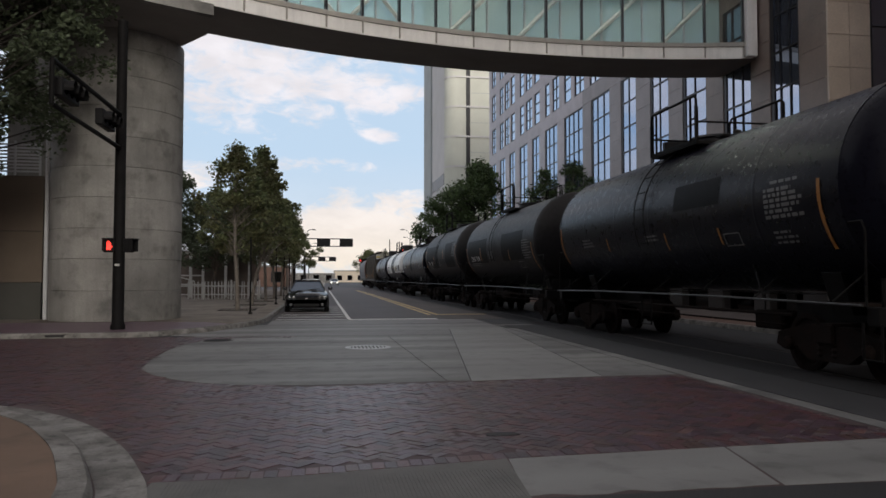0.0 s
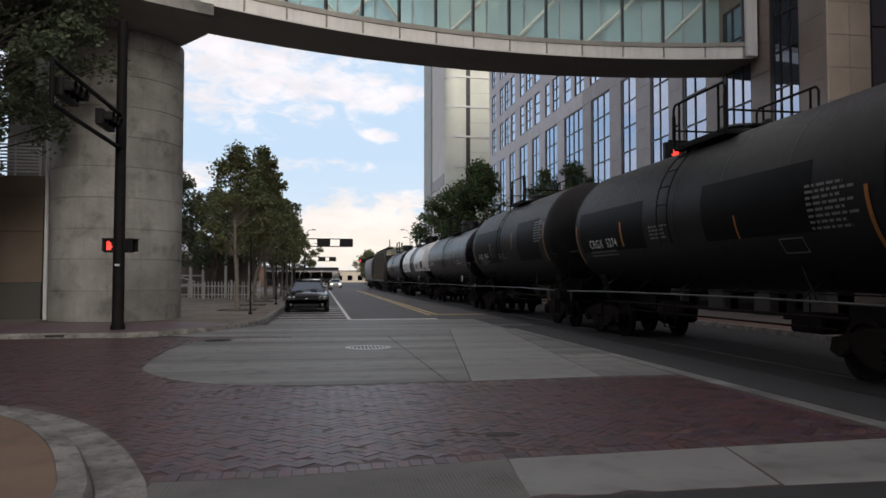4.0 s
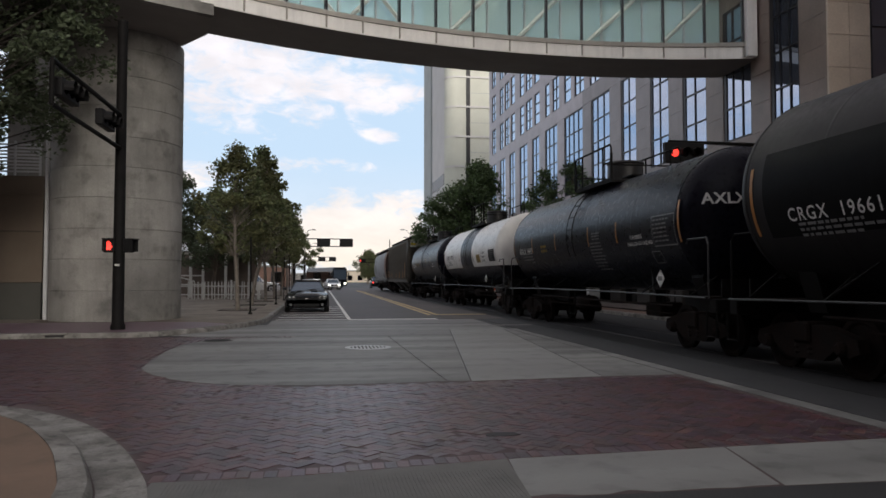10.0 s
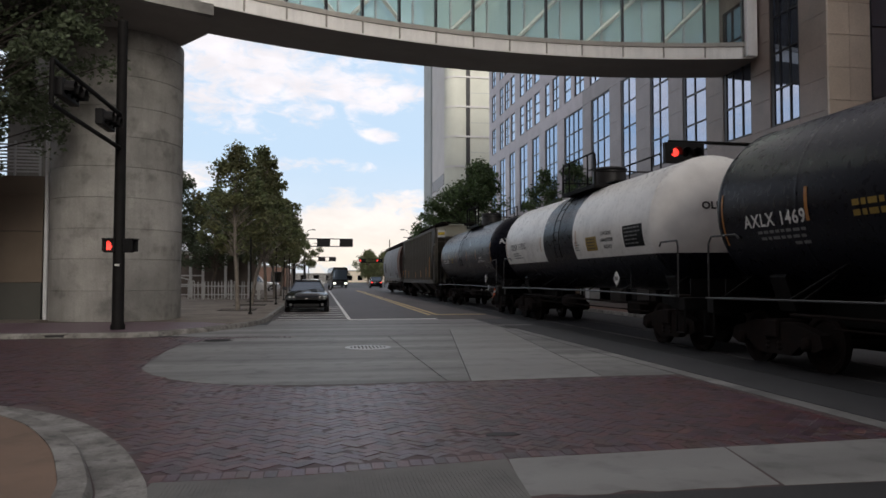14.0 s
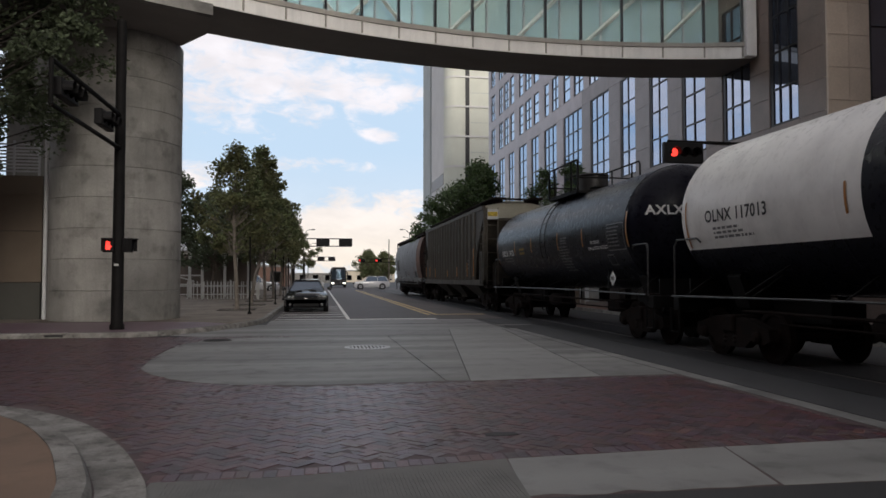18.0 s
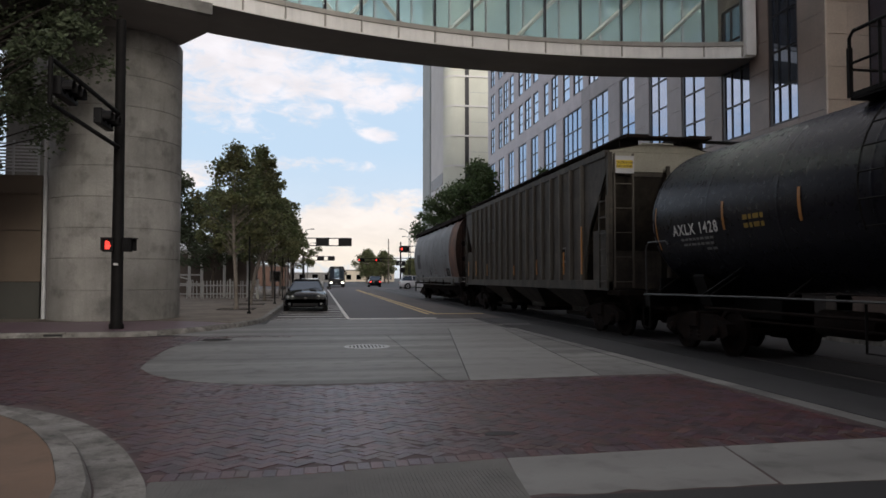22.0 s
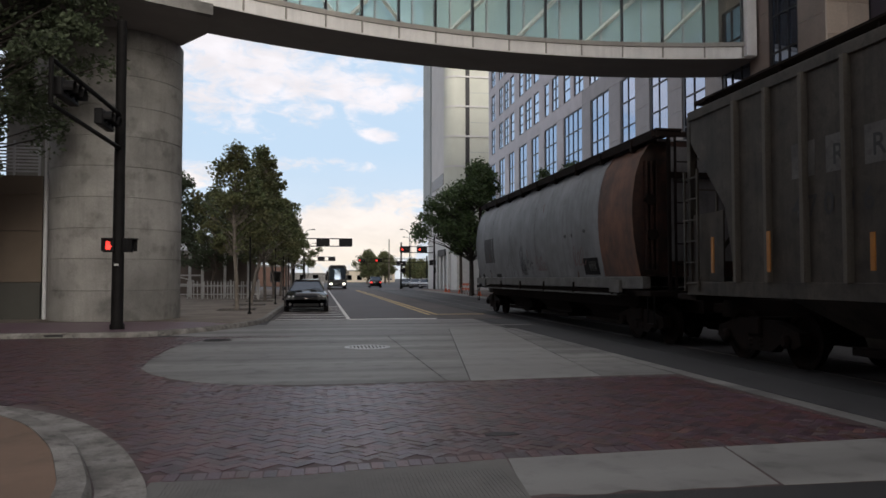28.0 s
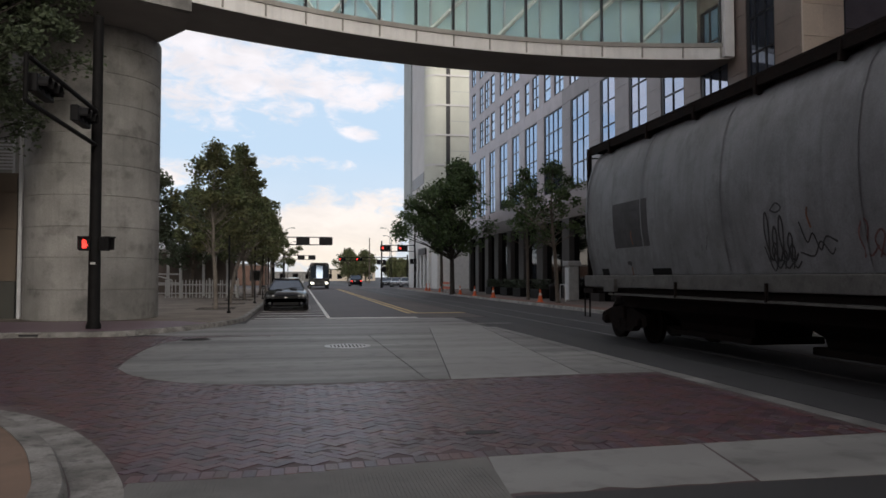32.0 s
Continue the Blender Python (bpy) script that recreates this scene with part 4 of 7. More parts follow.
# stone steps darker towards the near end, imitating shade by the bridge
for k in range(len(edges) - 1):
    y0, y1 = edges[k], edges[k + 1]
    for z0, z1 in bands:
        stone(y0, y1, z0, z1, "marble_brown" if z0 < 6.0 else "marble_shaded" if k < 5 else "marble_half_shaded" if k < 13 else "marble")
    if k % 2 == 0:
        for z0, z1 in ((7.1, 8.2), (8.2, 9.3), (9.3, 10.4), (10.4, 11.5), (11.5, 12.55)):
            stone(y0, y1, z0, z1, "marble_shaded" if k < 5 else "marble_half_shaded" if k < 13 else "marble")
        part("ground_pier", B((OX - 0.1, OX + 0.9, y0 + 0.1, y1 - 0.1, 0.13, 5.2), bevel=0.02), M["granite_dark"], office)
    else:
        part("shopfront", B((OX + 0.25, OX + 0.27, y0 - 0.1, y1 + 0.1, 0.13, 5.2)), M["glass_dark"], office)
for i in range(9):
    z0 = 5.2 + i * 1.1
    part("corner_stone", B((OX + 0.004, OX + 0.775, 21.72, 21.9, z0 + 0.008, z0 + 1.09)), M["marble_tan"], office)
    part("corner_stone", B((OX + 0.785, OX + 1.56, 21.72, 21.9, z0 + 0.008, z0 + 1.09)), M["marble_tan"], office)
    part("corner_stone", B((OX + 4.0, OX + 8, 21.72, 21.9, z0 + 0.008, z0 + 1.09)), M["marble_tan"], office)
end_win = part("end_window", B((OX + 1.57, OX + 1.65, 21.74, 21.86, 5.2, 15), (OX + 3.9, OX + 3.98, 21.74, 21.86, 5.2, 15)), M["dark_frame"], office)
for i in range(4):
    part("pane", B((OX + 1.66, OX + 3.89, 21.84, 21.86, 5.2 + i * 2.4, 7.55 + i * 2.4)), M["glass_office"], end_win)

tower = thing("concrete_tower", "pale concrete tower with white floor bands and a dark slot", "building")
part("body", B((17.9, 34, 97, 117, 7.9, 62)), M["tower"], tower)
part("street_face", B((16.45, 17.9, 98.4, 109.3, 8, 62)), M["tower_white"], tower)
part("street_wing", B((16.3, 17.9, 109.9, 117.3, 8, 62)), M["tower_grey"], tower)
part("slot", B((16.9, 17.9, 109.3, 109.9, 8, 62)), M["ink_dark"], tower)
part("round_corner", lathe_z([(8, 1.45), (62, 1.45)], 17.9, 98.45, 24), M["tower"], tower, smooth=30)
part("dark_slot", B((19.2, 19.75, 96.93, 97.02, 8, 62)), M["ink_dark"], tower)
for i in range(13):
    z = 12.4 + i * 4.05
    part("floor_band", B((17.9, 19.15, 96.86, 97, z, z + 0.24)), M["tower_white"], tower)
    part("floor_band", B((19.15, 19.8, 96.86, 96.925, z, z + 0.24)), M["tower_white"], tower)
    part("floor_band", B((19.8, 34, 96.86, 97, z, z + 0.24)), M["tower_white"], tower)
    part("floor_band", lathe_z([(z, 1.5), (z + 0.24, 1.5)], 17.9, 98.45, 24), M["tower_white"], tower, smooth=30)
    part("panel_joint", B((19.82, 34, 96.985, 97, z + 2.0, z + 2.06)), M["tower_grey"], tower)
part("dark_panel", B((16.4, 16.45, 98.4, 108.8, 14.2, 15.8)), M["marble_brown"], tower)
part("base", B((15.6, 34, 84, 107, -0.02, 6.6)), M["paint_white"], tower)
part("base", B((15.62, 34, 96.5, 107, 6.61, 8)), M["paint_white"], tower)
part("base", B((18.4, 34, 107.02, 118, -0.02, 8)), M["tower_grey"], tower)
part("base_recess", B((15.5, 15.598, 88.4, 100.2, 0.2, 4.9)), M["ink_dark"], tower)
for i in range(5):
    part("base_pillar", B((15.2, 15.59, 88.0 + i * 2.75, 88.9 + i * 2.75, 0.1, 5.0), bevel=0.03), M["paint_white"], tower)
part("sign_board", B((15.0, 15.18, 89.2, 94.5, 4.3, 5.1)), M["ink_dark"], tower)

# unseen blocks, added behind and beside the camera to close and shade the street
for nm, b in (("block_behind", (-60, 60, -190, -170, 0, 12)), ("block_side", (17, 44, -90, 10, 0, 30)), ("block_side", (-44, -10.5, -90, 0, 0, 34)), ("block_end", (-60, -50, -6, 40, 0, 24))):
    tagged(part(nm, B((*b,)), M["brick_far"]), "unseen plain brick block added to close the street and shade it", "building", kind="structure")

# ---- train ----
TRACK = 8.67


def run_out(t):
    """Metres that the train has gone after t seconds."""
    return 4.029 * t - 0.026267 * t * t + 0.00052675 * t ** 3


WHEEL_R = 0.457
rolling, axles = [], []
bm = lathe_y([(-0.07, 0.0), (-0.07, 0.16), (-0.035, 0.2), (-0.03, 0.36), (-0.065, 0.40), (-0.065, WHEEL_R), (0.045, WHEEL_R - 0.005), (0.065, WHEEL_R + 0.025), (0.065, 0.40), (0.03, 0.36), (0.02, 0.2), (0.06, 0.14), (0.06, 0.0)], 0.0, 28)
bmesh.ops.rotate(bm, verts=bm.verts[:], matrix=Matrix.Rotation(radians(-90), 3, "Z"))
M["grime"] = surf("brake_grime", (0.014, 0.012, 0.0115), 0.9, metal=0.0, var=0.4, scale=4, fine=40, bump=0.3, other=(0.022, 0.0155, 0.0135), spec=0.08)
wheel_mesh = mesh(bm, "wheel")
wheel_mesh.materials.append(M["grime"])
axle_mesh = mesh(rods([((-0.9, 0, 0), (0.9, 0, 0))], 0.075, 10), "wheelset")
axle_mesh.materials.append(M["grime"])
# cast side frame: a bowed truss with bearing ends and a spring nest
frame_poly = [(-1.25, 0.42), (-1.2, 0.62), (-0.95, 0.68), (-0.55, 0.78), (0.55, 0.78), (0.95, 0.68), (1.2, 0.62), (1.25, 0.42), (1.05, 0.34), (0.72, 0.42), (0.45, 0.24), (-0.45, 0.24), (-0.72, 0.42), (-1.05, 0.34)]
frame_mesh = mesh(prism(frame_poly, -0.09, 0.09, "x"), "side_frame")
frame_mesh.materials.append(M["grime"])
spring_mesh = mesh(lathe_z([(0.3, 0.1), (0.34, 0.12), (0.38, 0.1), (0.42, 0.12), (0.46, 0.1), (0.5, 0.12), (0.54, 0.1)], n=10), "spring")
spring_mesh.materials.append(M["grime"])
cap_mesh = mesh(lathe_y([(-0.12, 0.0), (-0.12, 0.07), (-0.08, 0.11), (0.0, 0.12)], 0.0, 12), "bearing")
cap_mesh.materials.append(M["grime"])
bolster_mesh = mesh(B((-1.15, 1.15, -0.2, 0.2, 0.5, 0.82), bevel=0.03), "bolster")
bolster_mesh.materials.append(M["grime"])
coupler_mesh = mesh(B((-0.12, 0.12, -0.1, 0.45, 0.74, 0.96), (-0.17, 0.2, 0.4, 0.75, 0.68, 1.0), bevel=0.03), "coupler")
coupler_mesh.materials.append(M["grime"])


def trucks(car, half, inset):
    """Two four-wheel trucks, couplers and brake hoses under a car of that half length between couplers."""
    for s in (-1, 1):
        y = s * (half - inset)
        piece("truck_bolster", bolster_mesh, None, car, pose(0, y, 0))
        for x in (-1.0, 1.0):
            fr = piece("side_frame", frame_mesh, None, car, pose(x, y, 0))
            for dy in (-0.16, 0.16):
                piece("spring", spring_mesh, None, fr, pose(0, dy, 0))
            for dy in (-0.89, 0.89):
                piece("bearing", cap_mesh, None, fr, pose(math.copysign(0.06, x), dy, WHEEL_R, 0, 0, -90 if x < 0 else 90))
        for dy in (-0.89, 0.89):
            ax = piece("wheelset", axle_mesh, None, car, pose(0, y + dy, WHEEL_R))
            for x in (-0.72, 0.72):
                piece("wheel", wheel_mesh, None, ax, pose(x, 0, 0, 0, 0, 0 if x > 0 else 180))
            axles.append((ax, y + dy))
        piece("coupler", coupler_mesh, None, car, pose(0, s * (half - 0.72), 0, 0, 0, 0 if s > 0 else 180))
        part("brake_hose", pipe([(0.3, s * (half - 0.7), 0.8), (0.33, s * (half - 0.4), 0.5), (0.3, s * (half - 0.1), 0.38)], 0.03), M["rubber"], car)


def curved(bm, R, zc, y0, y1, a0, a1, n=6, side=-1):
    """A patch on the tank's side between two angles above the middle (degrees)."""
    rows = []
    for i in range(n + 1):
        a = radians(a0 + (a1 - a0) * i / n)
        rows.append([(side * R * math.cos(a), y0, zc + R * math.sin(a)), (side * R * math.cos(a), y1, zc + R * math.sin(a))])
    V = [[bm.verts.new(p) for p in r] for r in rows]
    for a, b in zip(V, V[1:]):
        bm.faces.new((a[0], b[0], b[1], a[1]))
    return bm


def tank_letters(car, text, y, z, size, R, zc, mat="ink_white", spacing=1.05, weight=0.004, side=-1):
    a0 = math.asin(max(-1, min(1, (z - zc) / R)))

    def place(u, v):
        a = a0 + v / R
        return (side * (R + 0.008) * math.cos(a), y + side * u, zc + (R + 0.008) * math.sin(a))
    for me in words(text, size, place, spacing, weight):
        piece("lettering", me, M[mat], car)


def small_print(car, y, z, w, rows, R, zc, mat="ink_grey", h=0.045, gap_=0.08):
    """Rows of stencil too small to read, as plain bars."""
    bm = bmesh.new()
    rr = random.Random(int(y * 100) + rows)
    for i in range(rows):
        zz = z - i * gap_
        a = math.degrees(math.asin(max(-1, min(1, (zz - zc) / R))))
        yy, end = y + w / 2, y - w / 2 * rr.uniform(0.3, 1.0)
        while yy > end:
            ww = rr.uniform(0.06, 0.2)
            curved(bm, R + 0.007, zc, yy, max(yy - ww, end), a, a + math.degrees(h / R), 1)
            yy -= ww + 0.04
    return tagged(part("small_stencil", bm, M[mat], car), kind="stuff")


def tank_paint(name, white=False, zsplit=0.0, band=(0, 0), dull=False):
    """Tank paint: satin black with dust on top, or white above a black belly with a black belt."""
    m = surf(name, (0.0062, 0.0066, 0.0125) if not dull else (0.021, 0.0205, 0.022), 0.3 if not dull else 0.42, var=0.25, scale=0.9, fine=8, bump=0.0, other=(0.0068, 0.007, 0.012) if not dull else (0.026, 0.025, 0.0255), streak=0.2, spec=0.12 if not dull else 0.08)
    N, L = m.node_tree.nodes, m.node_tree.links
    bs = N["Principled BSDF"]
    src = bs.inputs["Base Color"].links[0].from_socket
    tcn, sp = N.new("ShaderNodeTexCoord"), N.new("ShaderNodeSeparateXYZ")
    L.new(tcn.outputs["Object"], sp.inputs[0])

    def mth(op, a, b):
        n = N.new("ShaderNodeMath")
        n.operation = op
        for i, v in enumerate((a, b)):
            if isinstance(v, float):
                n.inputs[i].default_value = v
            else:
                L.new(v, n.inputs[i])
        return n.outputs[0]
    nz = N.new("ShaderNodeTexNoise")
    nz.inputs["Scale"].default_value, nz.inputs["Detail"].default_value = 1.6, 8.0
    L.new(tcn.outputs["Object"], nz.inputs["Vector"])
    mixer = N.new("ShaderNodeMix")
    mixer.data_type = "RGBA"
    L.new(src, mixer.inputs[6])
    if white:
        yb = mth("MULTIPLY", mth("GREATER_THAN", sp.outputs["Y"], band[0]), mth("LESS_THAN", sp.outputs["Y"], band[1]))
        fac = mth("MULTIPLY", mth("GREATER_THAN", sp.outputs["Z"], zsplit), mth("SUBTRACT", 1.0, yb))
        cr = N.new("ShaderNodeMix")
        cr.data_type = "RGBA"
        cr.inputs[6].default_value, cr.inputs[7].default_value = (0.82, 0.81, 0.78, 1), (0.60, 0.59, 0.57, 1)
        L.new(mth("MULTIPLY", mth("SUBTRACT", nz.outputs["Fac"], 0.42), 2.2), cr.inputs[0])
        L.new(cr.outputs[2], mixer.inputs[7])
        L.new(fac, mixer.inputs[0])
    else:
        mixer.inputs[7].default_value = (0.0076, 0.0076, 0.0135, 1) if not dull else (0.042, 0.040, 0.040, 1)
        dust = mth("MULTIPLY", mth("SUBTRACT", sp.outputs["Z"], 2.6), 0.5)
        L.new(mth("MAXIMUM", mth("MULTIPLY", dust, mth("ADD", nz.outputs["Fac"], 0.1)), 0.0), mixer.inputs[0])
    L.new(mixer.outputs[2], bs.inputs["Base Color"])
    return m


M["tank_black"] = tank_paint("black_tank_paint")
M["tank_dull"] = tank_paint("dull_black_tank_paint", dull=True)
M["tank_white"] = tank_paint("white_over_black_tank_paint", True, 2.06, (-0.92, 1.9))
M["rail_paint"] = surf("worn_grey_rail", (0.045, 0.045, 0.047), 0.5, var=0.3, scale=5, fine=30, bump=0.02, other=(0.03, 0.03, 0.032))
M["patch"] = surf("dark_patch", (0.006, 0.006, 0.0068), 0.5, var=0.2, scale=2, fine=30, bump=0.02, spec=0.06)
M["housing"] = surf("valve_housing", (0.026, 0.025, 0.025), 0.5, metal=0.4, var=0.3, scale=3, fine=30, bump=0.1)


def tank_car(label, half, tank, R, zc, paint, chlorine, back=0.0):
    """A tank car about its middle at rail level: shell, underframe ends, platform with rails, ladders, handrails, trucks."""
    car = thing("tank_car", label, "tank car", group="freight train")
    hd = R * 0.46
    n, prof = 9, []
    for i in range(n + 1):
        a = math.pi / 2 * i / n
        prof.append((-tank + hd - hd * math.cos(a), R * math.sin(a)))
    prof.append((-tank + hd + 0.05, R))
    for f in (0.17, 0.34, 0.5, 0.66, 0.83):
        y = -tank + hd + (2 * tank - 2 * hd) * f
        prof += [(y - 0.06, R), (y - 0.03, R), (y - 0.012, R + 0.003), (y + 0.012, R + 0.003), (y + 0.03, R), (y + 0.06, R)]
    prof += [(-y, r) for y, r in prof[:n + 2][::-1]]
    part("tank", lathe_y([(y + back, r) for y, r in prof], zc, 64), paint, car, smooth=35)
    for s in (-1, 1):
        part("head_seam", lathe_y([(s * (tank - hd) + back + dy, R + dr) for dy, dr in ((-0.02, -0.01), (-0.02, 0.007), (0.02, 0.007), (0.02, -0.01))], zc, 64), paint, car, smooth=35)
        e = half - 0.55
        part("end_sill", B((-1.45, 1.45, s * e - 0.12, s * e + 0.12, 0.86, 1.12), bevel=0.015), M["steel_black"], car)
        part("stub_sill", B((-0.33, 0.33, min(s * e, s * (e - 3.2)), max(s * e, s * (e - 3.2)), 0.72, 1.1), bevel=0.015), M["steel_black"], car)
        part("saddle", prism([(-0.8, 0.95), (0.8, 0.95), (1.0, zc - R * 0.8), (0.9, zc - R * 0.66), (-0.9, zc - R * 0.66), (-1.0, zc - R * 0.8)], s * (half - 1.95) - 0.22, s * (half - 1.95) + 0.22, "y"), M["steel_black"], car)
        part("head_shield", B((-1.2, 1.2, s * (e - 0.12) - 0.02, s * (e - 0.12) + 0.02, 1.12, 1.5)), M["steel_black"], car)
        part("end_walk", B((-1.5, 1.5, s * (e - 0.55) - 0.42, s * (e - 0.55) + 0.4, 1.12, 1.16)), M["grime"], car)
        for x in (-1.5, 1.5):
            part("grab_iron", pipe([(x, s * (e - 0.05), 1.12), (x, s * (e - 0.05), 2.15), (x * 0.99, s * (e - 0.13), 2.28), (x * 0.97, s * (e - 0.9), 2.28), (x * 0.96, s * (e - 1.0), 2.2)], 0.02), M["rail_paint" if chlorine else "steel_black"], car)
            part("stirrup", pipe([(x, s * e - 0.22, 0.9), (x, s * e - 0.22, 0.42), (x, s * e + 0.12, 0.42), (x, s * e + 0.12, 0.9)], 0.022), M["steel_black"], car)
            part("brace_bar", rod(bmesh.new(), (x * 0.98, s * (e - 2.4), 1.16), (x * 0.7, s * (e - 3.4), zc - R * 0.62), 0.02, 6), M["steel_black"], car)
    for x in (-1.56, 1.56):
        part("handrail", pipe([(x, -half + 0.6, 1.14), (x, -half * 0.4, 1.18), (x, half * 0.4, 1.18), (x, half - 0.6, 1.14)], 0.02), M["rail_paint"], car, "grey handrail along the belly")
        for k in range(7):
            y = -half + 1.2 + (2 * half - 2.4) * k / 6
            part("rail_bracket", rod(bmesh.new(), (x, y, 1.17), (x * 0.62, y, zc - R * 0.78), 0.016, 5), M["steel_black"], car)
    part("brake_rod", rods([((-0.9, -half + 3.2, 0.72), (-0.9, half - 3.2, 0.72))], 0.02, 6), M["grime"], car)
    part("air_pipe", rods([((-1.2, -half + 2.6, 0.92), (-1.2, half - 2.6, 0.92))], 0.03, 6), M["grime"], car)
    part("air_reservoir", lathe_y([(1.6, 0.0), (1.62, 0.16), (1.7, 0.22), (2.9, 0.22), (2.98, 0.16), (3.0, 0.0)], 0.76, 18, -0.35), M["grime"], car, smooth=40)
    part("brake_cylinder", B((-0.3, 0.3, -2.8, -1.9, 0.55, 0.9), bevel=0.04), M["grime"], car)
    # platform and housing
    top = zc + R
    PL = 1.4 if chlorine else 1.05
    plat = part("platform", B((-1.0, -0.42, -PL, PL, top - 0.16, top - 0.1), (0.42, 1.0, -PL, PL, top - 0.16, top - 0.1), (-0.42, 0.42, -PL, -0.75, top + 0.02, top + 0.06), (-0.42, 0.42, 0.75, PL, top + 0.02, top + 0.06)), M["steel_black"], car)
    hz = 0.5 if chlorine else 0.1
    part("housing", lathe_z([(top - 0.08, 0.52), (top + hz, 0.5), (top + hz + 0.04, 0.54), (top + hz + 0.09, 0.5), (top + hz + 0.1, 0.0)], 0, 0.0, 20), M["housing"], car, smooth=30)
    if not chlorine:
        part("manway", lathe_z([(top - 0.05, 0.25), (top + 0.12, 0.25), (top + 0.14, 0.3), (top + 0.2, 0.3), (top + 0.22, 0.0)], 0, 0.75, 16), M["housing"], car, smooth=30)
        part("valve", lathe_z([(top - 0.05, 0.09), (top + 0.2, 0.09), (top + 0.24, 0.0)], 0.1, -0.75, 10), M["housing"], car)
    for x in (-1.0, 1.0):
        zr = top - 0.12
        ends = [(x, -PL, zr), (x, -PL, zr + 0.88), (x, -PL + 0.08, zr + 0.97), (x, PL - 0.08, zr + 0.97), (x, PL, zr + 0.88), (x, PL, zr)]
        rail = part("guard_rail", pipe(ends, 0.028), M["steel_black"], plat)
        for ya, yb in ((-PL, -0.8), (0.8, PL)):
            part("mid_rail", rods([((x, ya, zr + 0.5), (x, yb, zr + 0.5))], 0.022), M["steel_black"], plat)
        for y in (-0.8, 0.8):
            part("guard_post", rods([((x, y, zr), (x, y, zr + 0.97))], 0.026), M["steel_black"], plat)
        part("toe_board", B((x - 0.012, x + 0.012, -PL, PL, zr, zr + 0.07)), M["steel_black"], plat)
    for y in (-PL, PL):
        part("end_rail", pipe([(-1.0, y, top + 0.3), (0.0, y, top + 0.3), (1.0, y, top + 0.3)], 0.022), M["steel_black"], plat)
        part("end_post", B((-1.03, -0.97, y - 0.03, y + 0.03, top - 0.12, top + 0.62)), M["steel_black"], plat)
    # ladder curving down the side
    for x in (-1, 1):
        lad = []
        for dy in (-0.24, 0.24):
            pts = [(x * (R + 0.09) * math.cos(radians(a)), dy + 0.3, zc + (R + 0.09) * math.sin(radians(a))) for a in range(66, -30, -8)]
            lad.append(part("ladder_rail", pipe(pts, 0.014), M["steel_black"], car))
        for a in range(58, -28, -13):
            p = (x * (R + 0.09) * math.cos(radians(a)), zc + (R + 0.09) * math.sin(radians(a)))
            part("rung", rods([((p[0], 0.06, p[1]), (p[0], 0.54, p[1]))], 0.014, 6), M["steel_black"], lad[0])
        part("ladder_step", pipe([(x * 1.52, 0.06, 1.15), (x * 1.52, 0.06, 0.5), (x * 1.52, 0.54, 0.5), (x * 1.52, 0.54, 1.15)], 0.02), M["steel_black"], car)
    trucks(car, half, 1.95)
    return car


def bar_mark(car, y, z0, z1, R, zc, w=0.075, mat="reflector"):
    """An upright reflective tape."""
    a0, a1 = (math.degrees(math.asin(max(-1, min(1, (z - zc) / R)))) for z in (z0, z1))
    bm = bmesh.new()
    curved(bm, R + 0.012, zc, y + w / 2, y - w / 2, a0, a1, 10)
    part("reflective_tape", bm, M[mat], car)


def placard(car, y, z, R):
    """A white diamond board on a bracket."""
    x = -1.5
    p = part("placard", prism([(y, z - 0.19), (y + 0.19, z), (y, z + 0.19), (y - 0.19, z)], x - 0.015, x, "x"), M["ink_white"], car, "white diamond hazard placard")
    part("placard_mark", B((x - 0.02, x - 0.016, y - 0.1, y + 0.1, z - 0.04, z + 0.05)), M["ink_grey"], p)
    part("placard_arm", B((x, x + 0.4, y - 0.02, y + 0.02, z - 0.02, z + 0.02)), M["steel_black"], p)


def data_panel(car, y0, y1, z0, z1, R, zc, mat="patch"):
    a0, a1 = (math.degrees(math.asin(max(-1, min(1, (z - zc) / R)))) for z in (z0, z1))
    bm = bmesh.new()
    curved(bm, R + 0.005, zc, y1, y0, a0, a1, 12)
    return part("painted_panel", bm, M[mat], car, smooth=30)


cars = []
# dull black acid tank, first in view
c = tank_car("dull black tank car with guard-railed top platform", 7.0, 6.75, 1.6, 2.86, M["tank_black"], False)
data_panel(c, -2.9, -1.17, 2.85, 3.35, 1.6, 2.86)
bar_mark(c, -5.62, 1.93, 2.95, 1.6, 2.86)
bar_mark(c, 5.9, 1.93, 2.95, 1.6, 2.86)
bar_mark(c, -2.77, 2.12, 2.42, 1.6, 2.86, 0.06)
bar_mark(c, -0.66, 2.1, 2.45, 1.6, 2.86, 0.06)
bar_mark(c, 2.49, 2.18, 2.5, 1.6, 2.86, 0.06)
small_print(c, -4.8, 3.0, 0.7, 1, 1.6, 2.86, "ink_grey", 0.05)
small_print(c, -4.8, 2.88, 1.05, 6, 1.6, 2.86, "ink_grey", 0.055, 0.085)
small_print(c, -4.66, 2.22, 0.6, 3, 1.6, 2.86, "ink_grey", 0.04, 0.08)
small_print(c, 3.75, 2.5, 0.9, 3, 1.6, 2.86)
small_print(c, -0.1, 2.4, 0.8, 2, 1.6, 2.86)
for y0, y1, z0, z1 in ((-3.4, -2.88, 2.29, 2.31), (-3.4, -2.88, 2.08, 2.1), (-2.9, -2.88, 2.1, 2.29), (-3.4, -3.38, 2.1, 2.29)):
    data_panel(c, y0, y1, z0, z1, 1.603, 2.86, "ink_grey")
cars.append((c, 15.2))
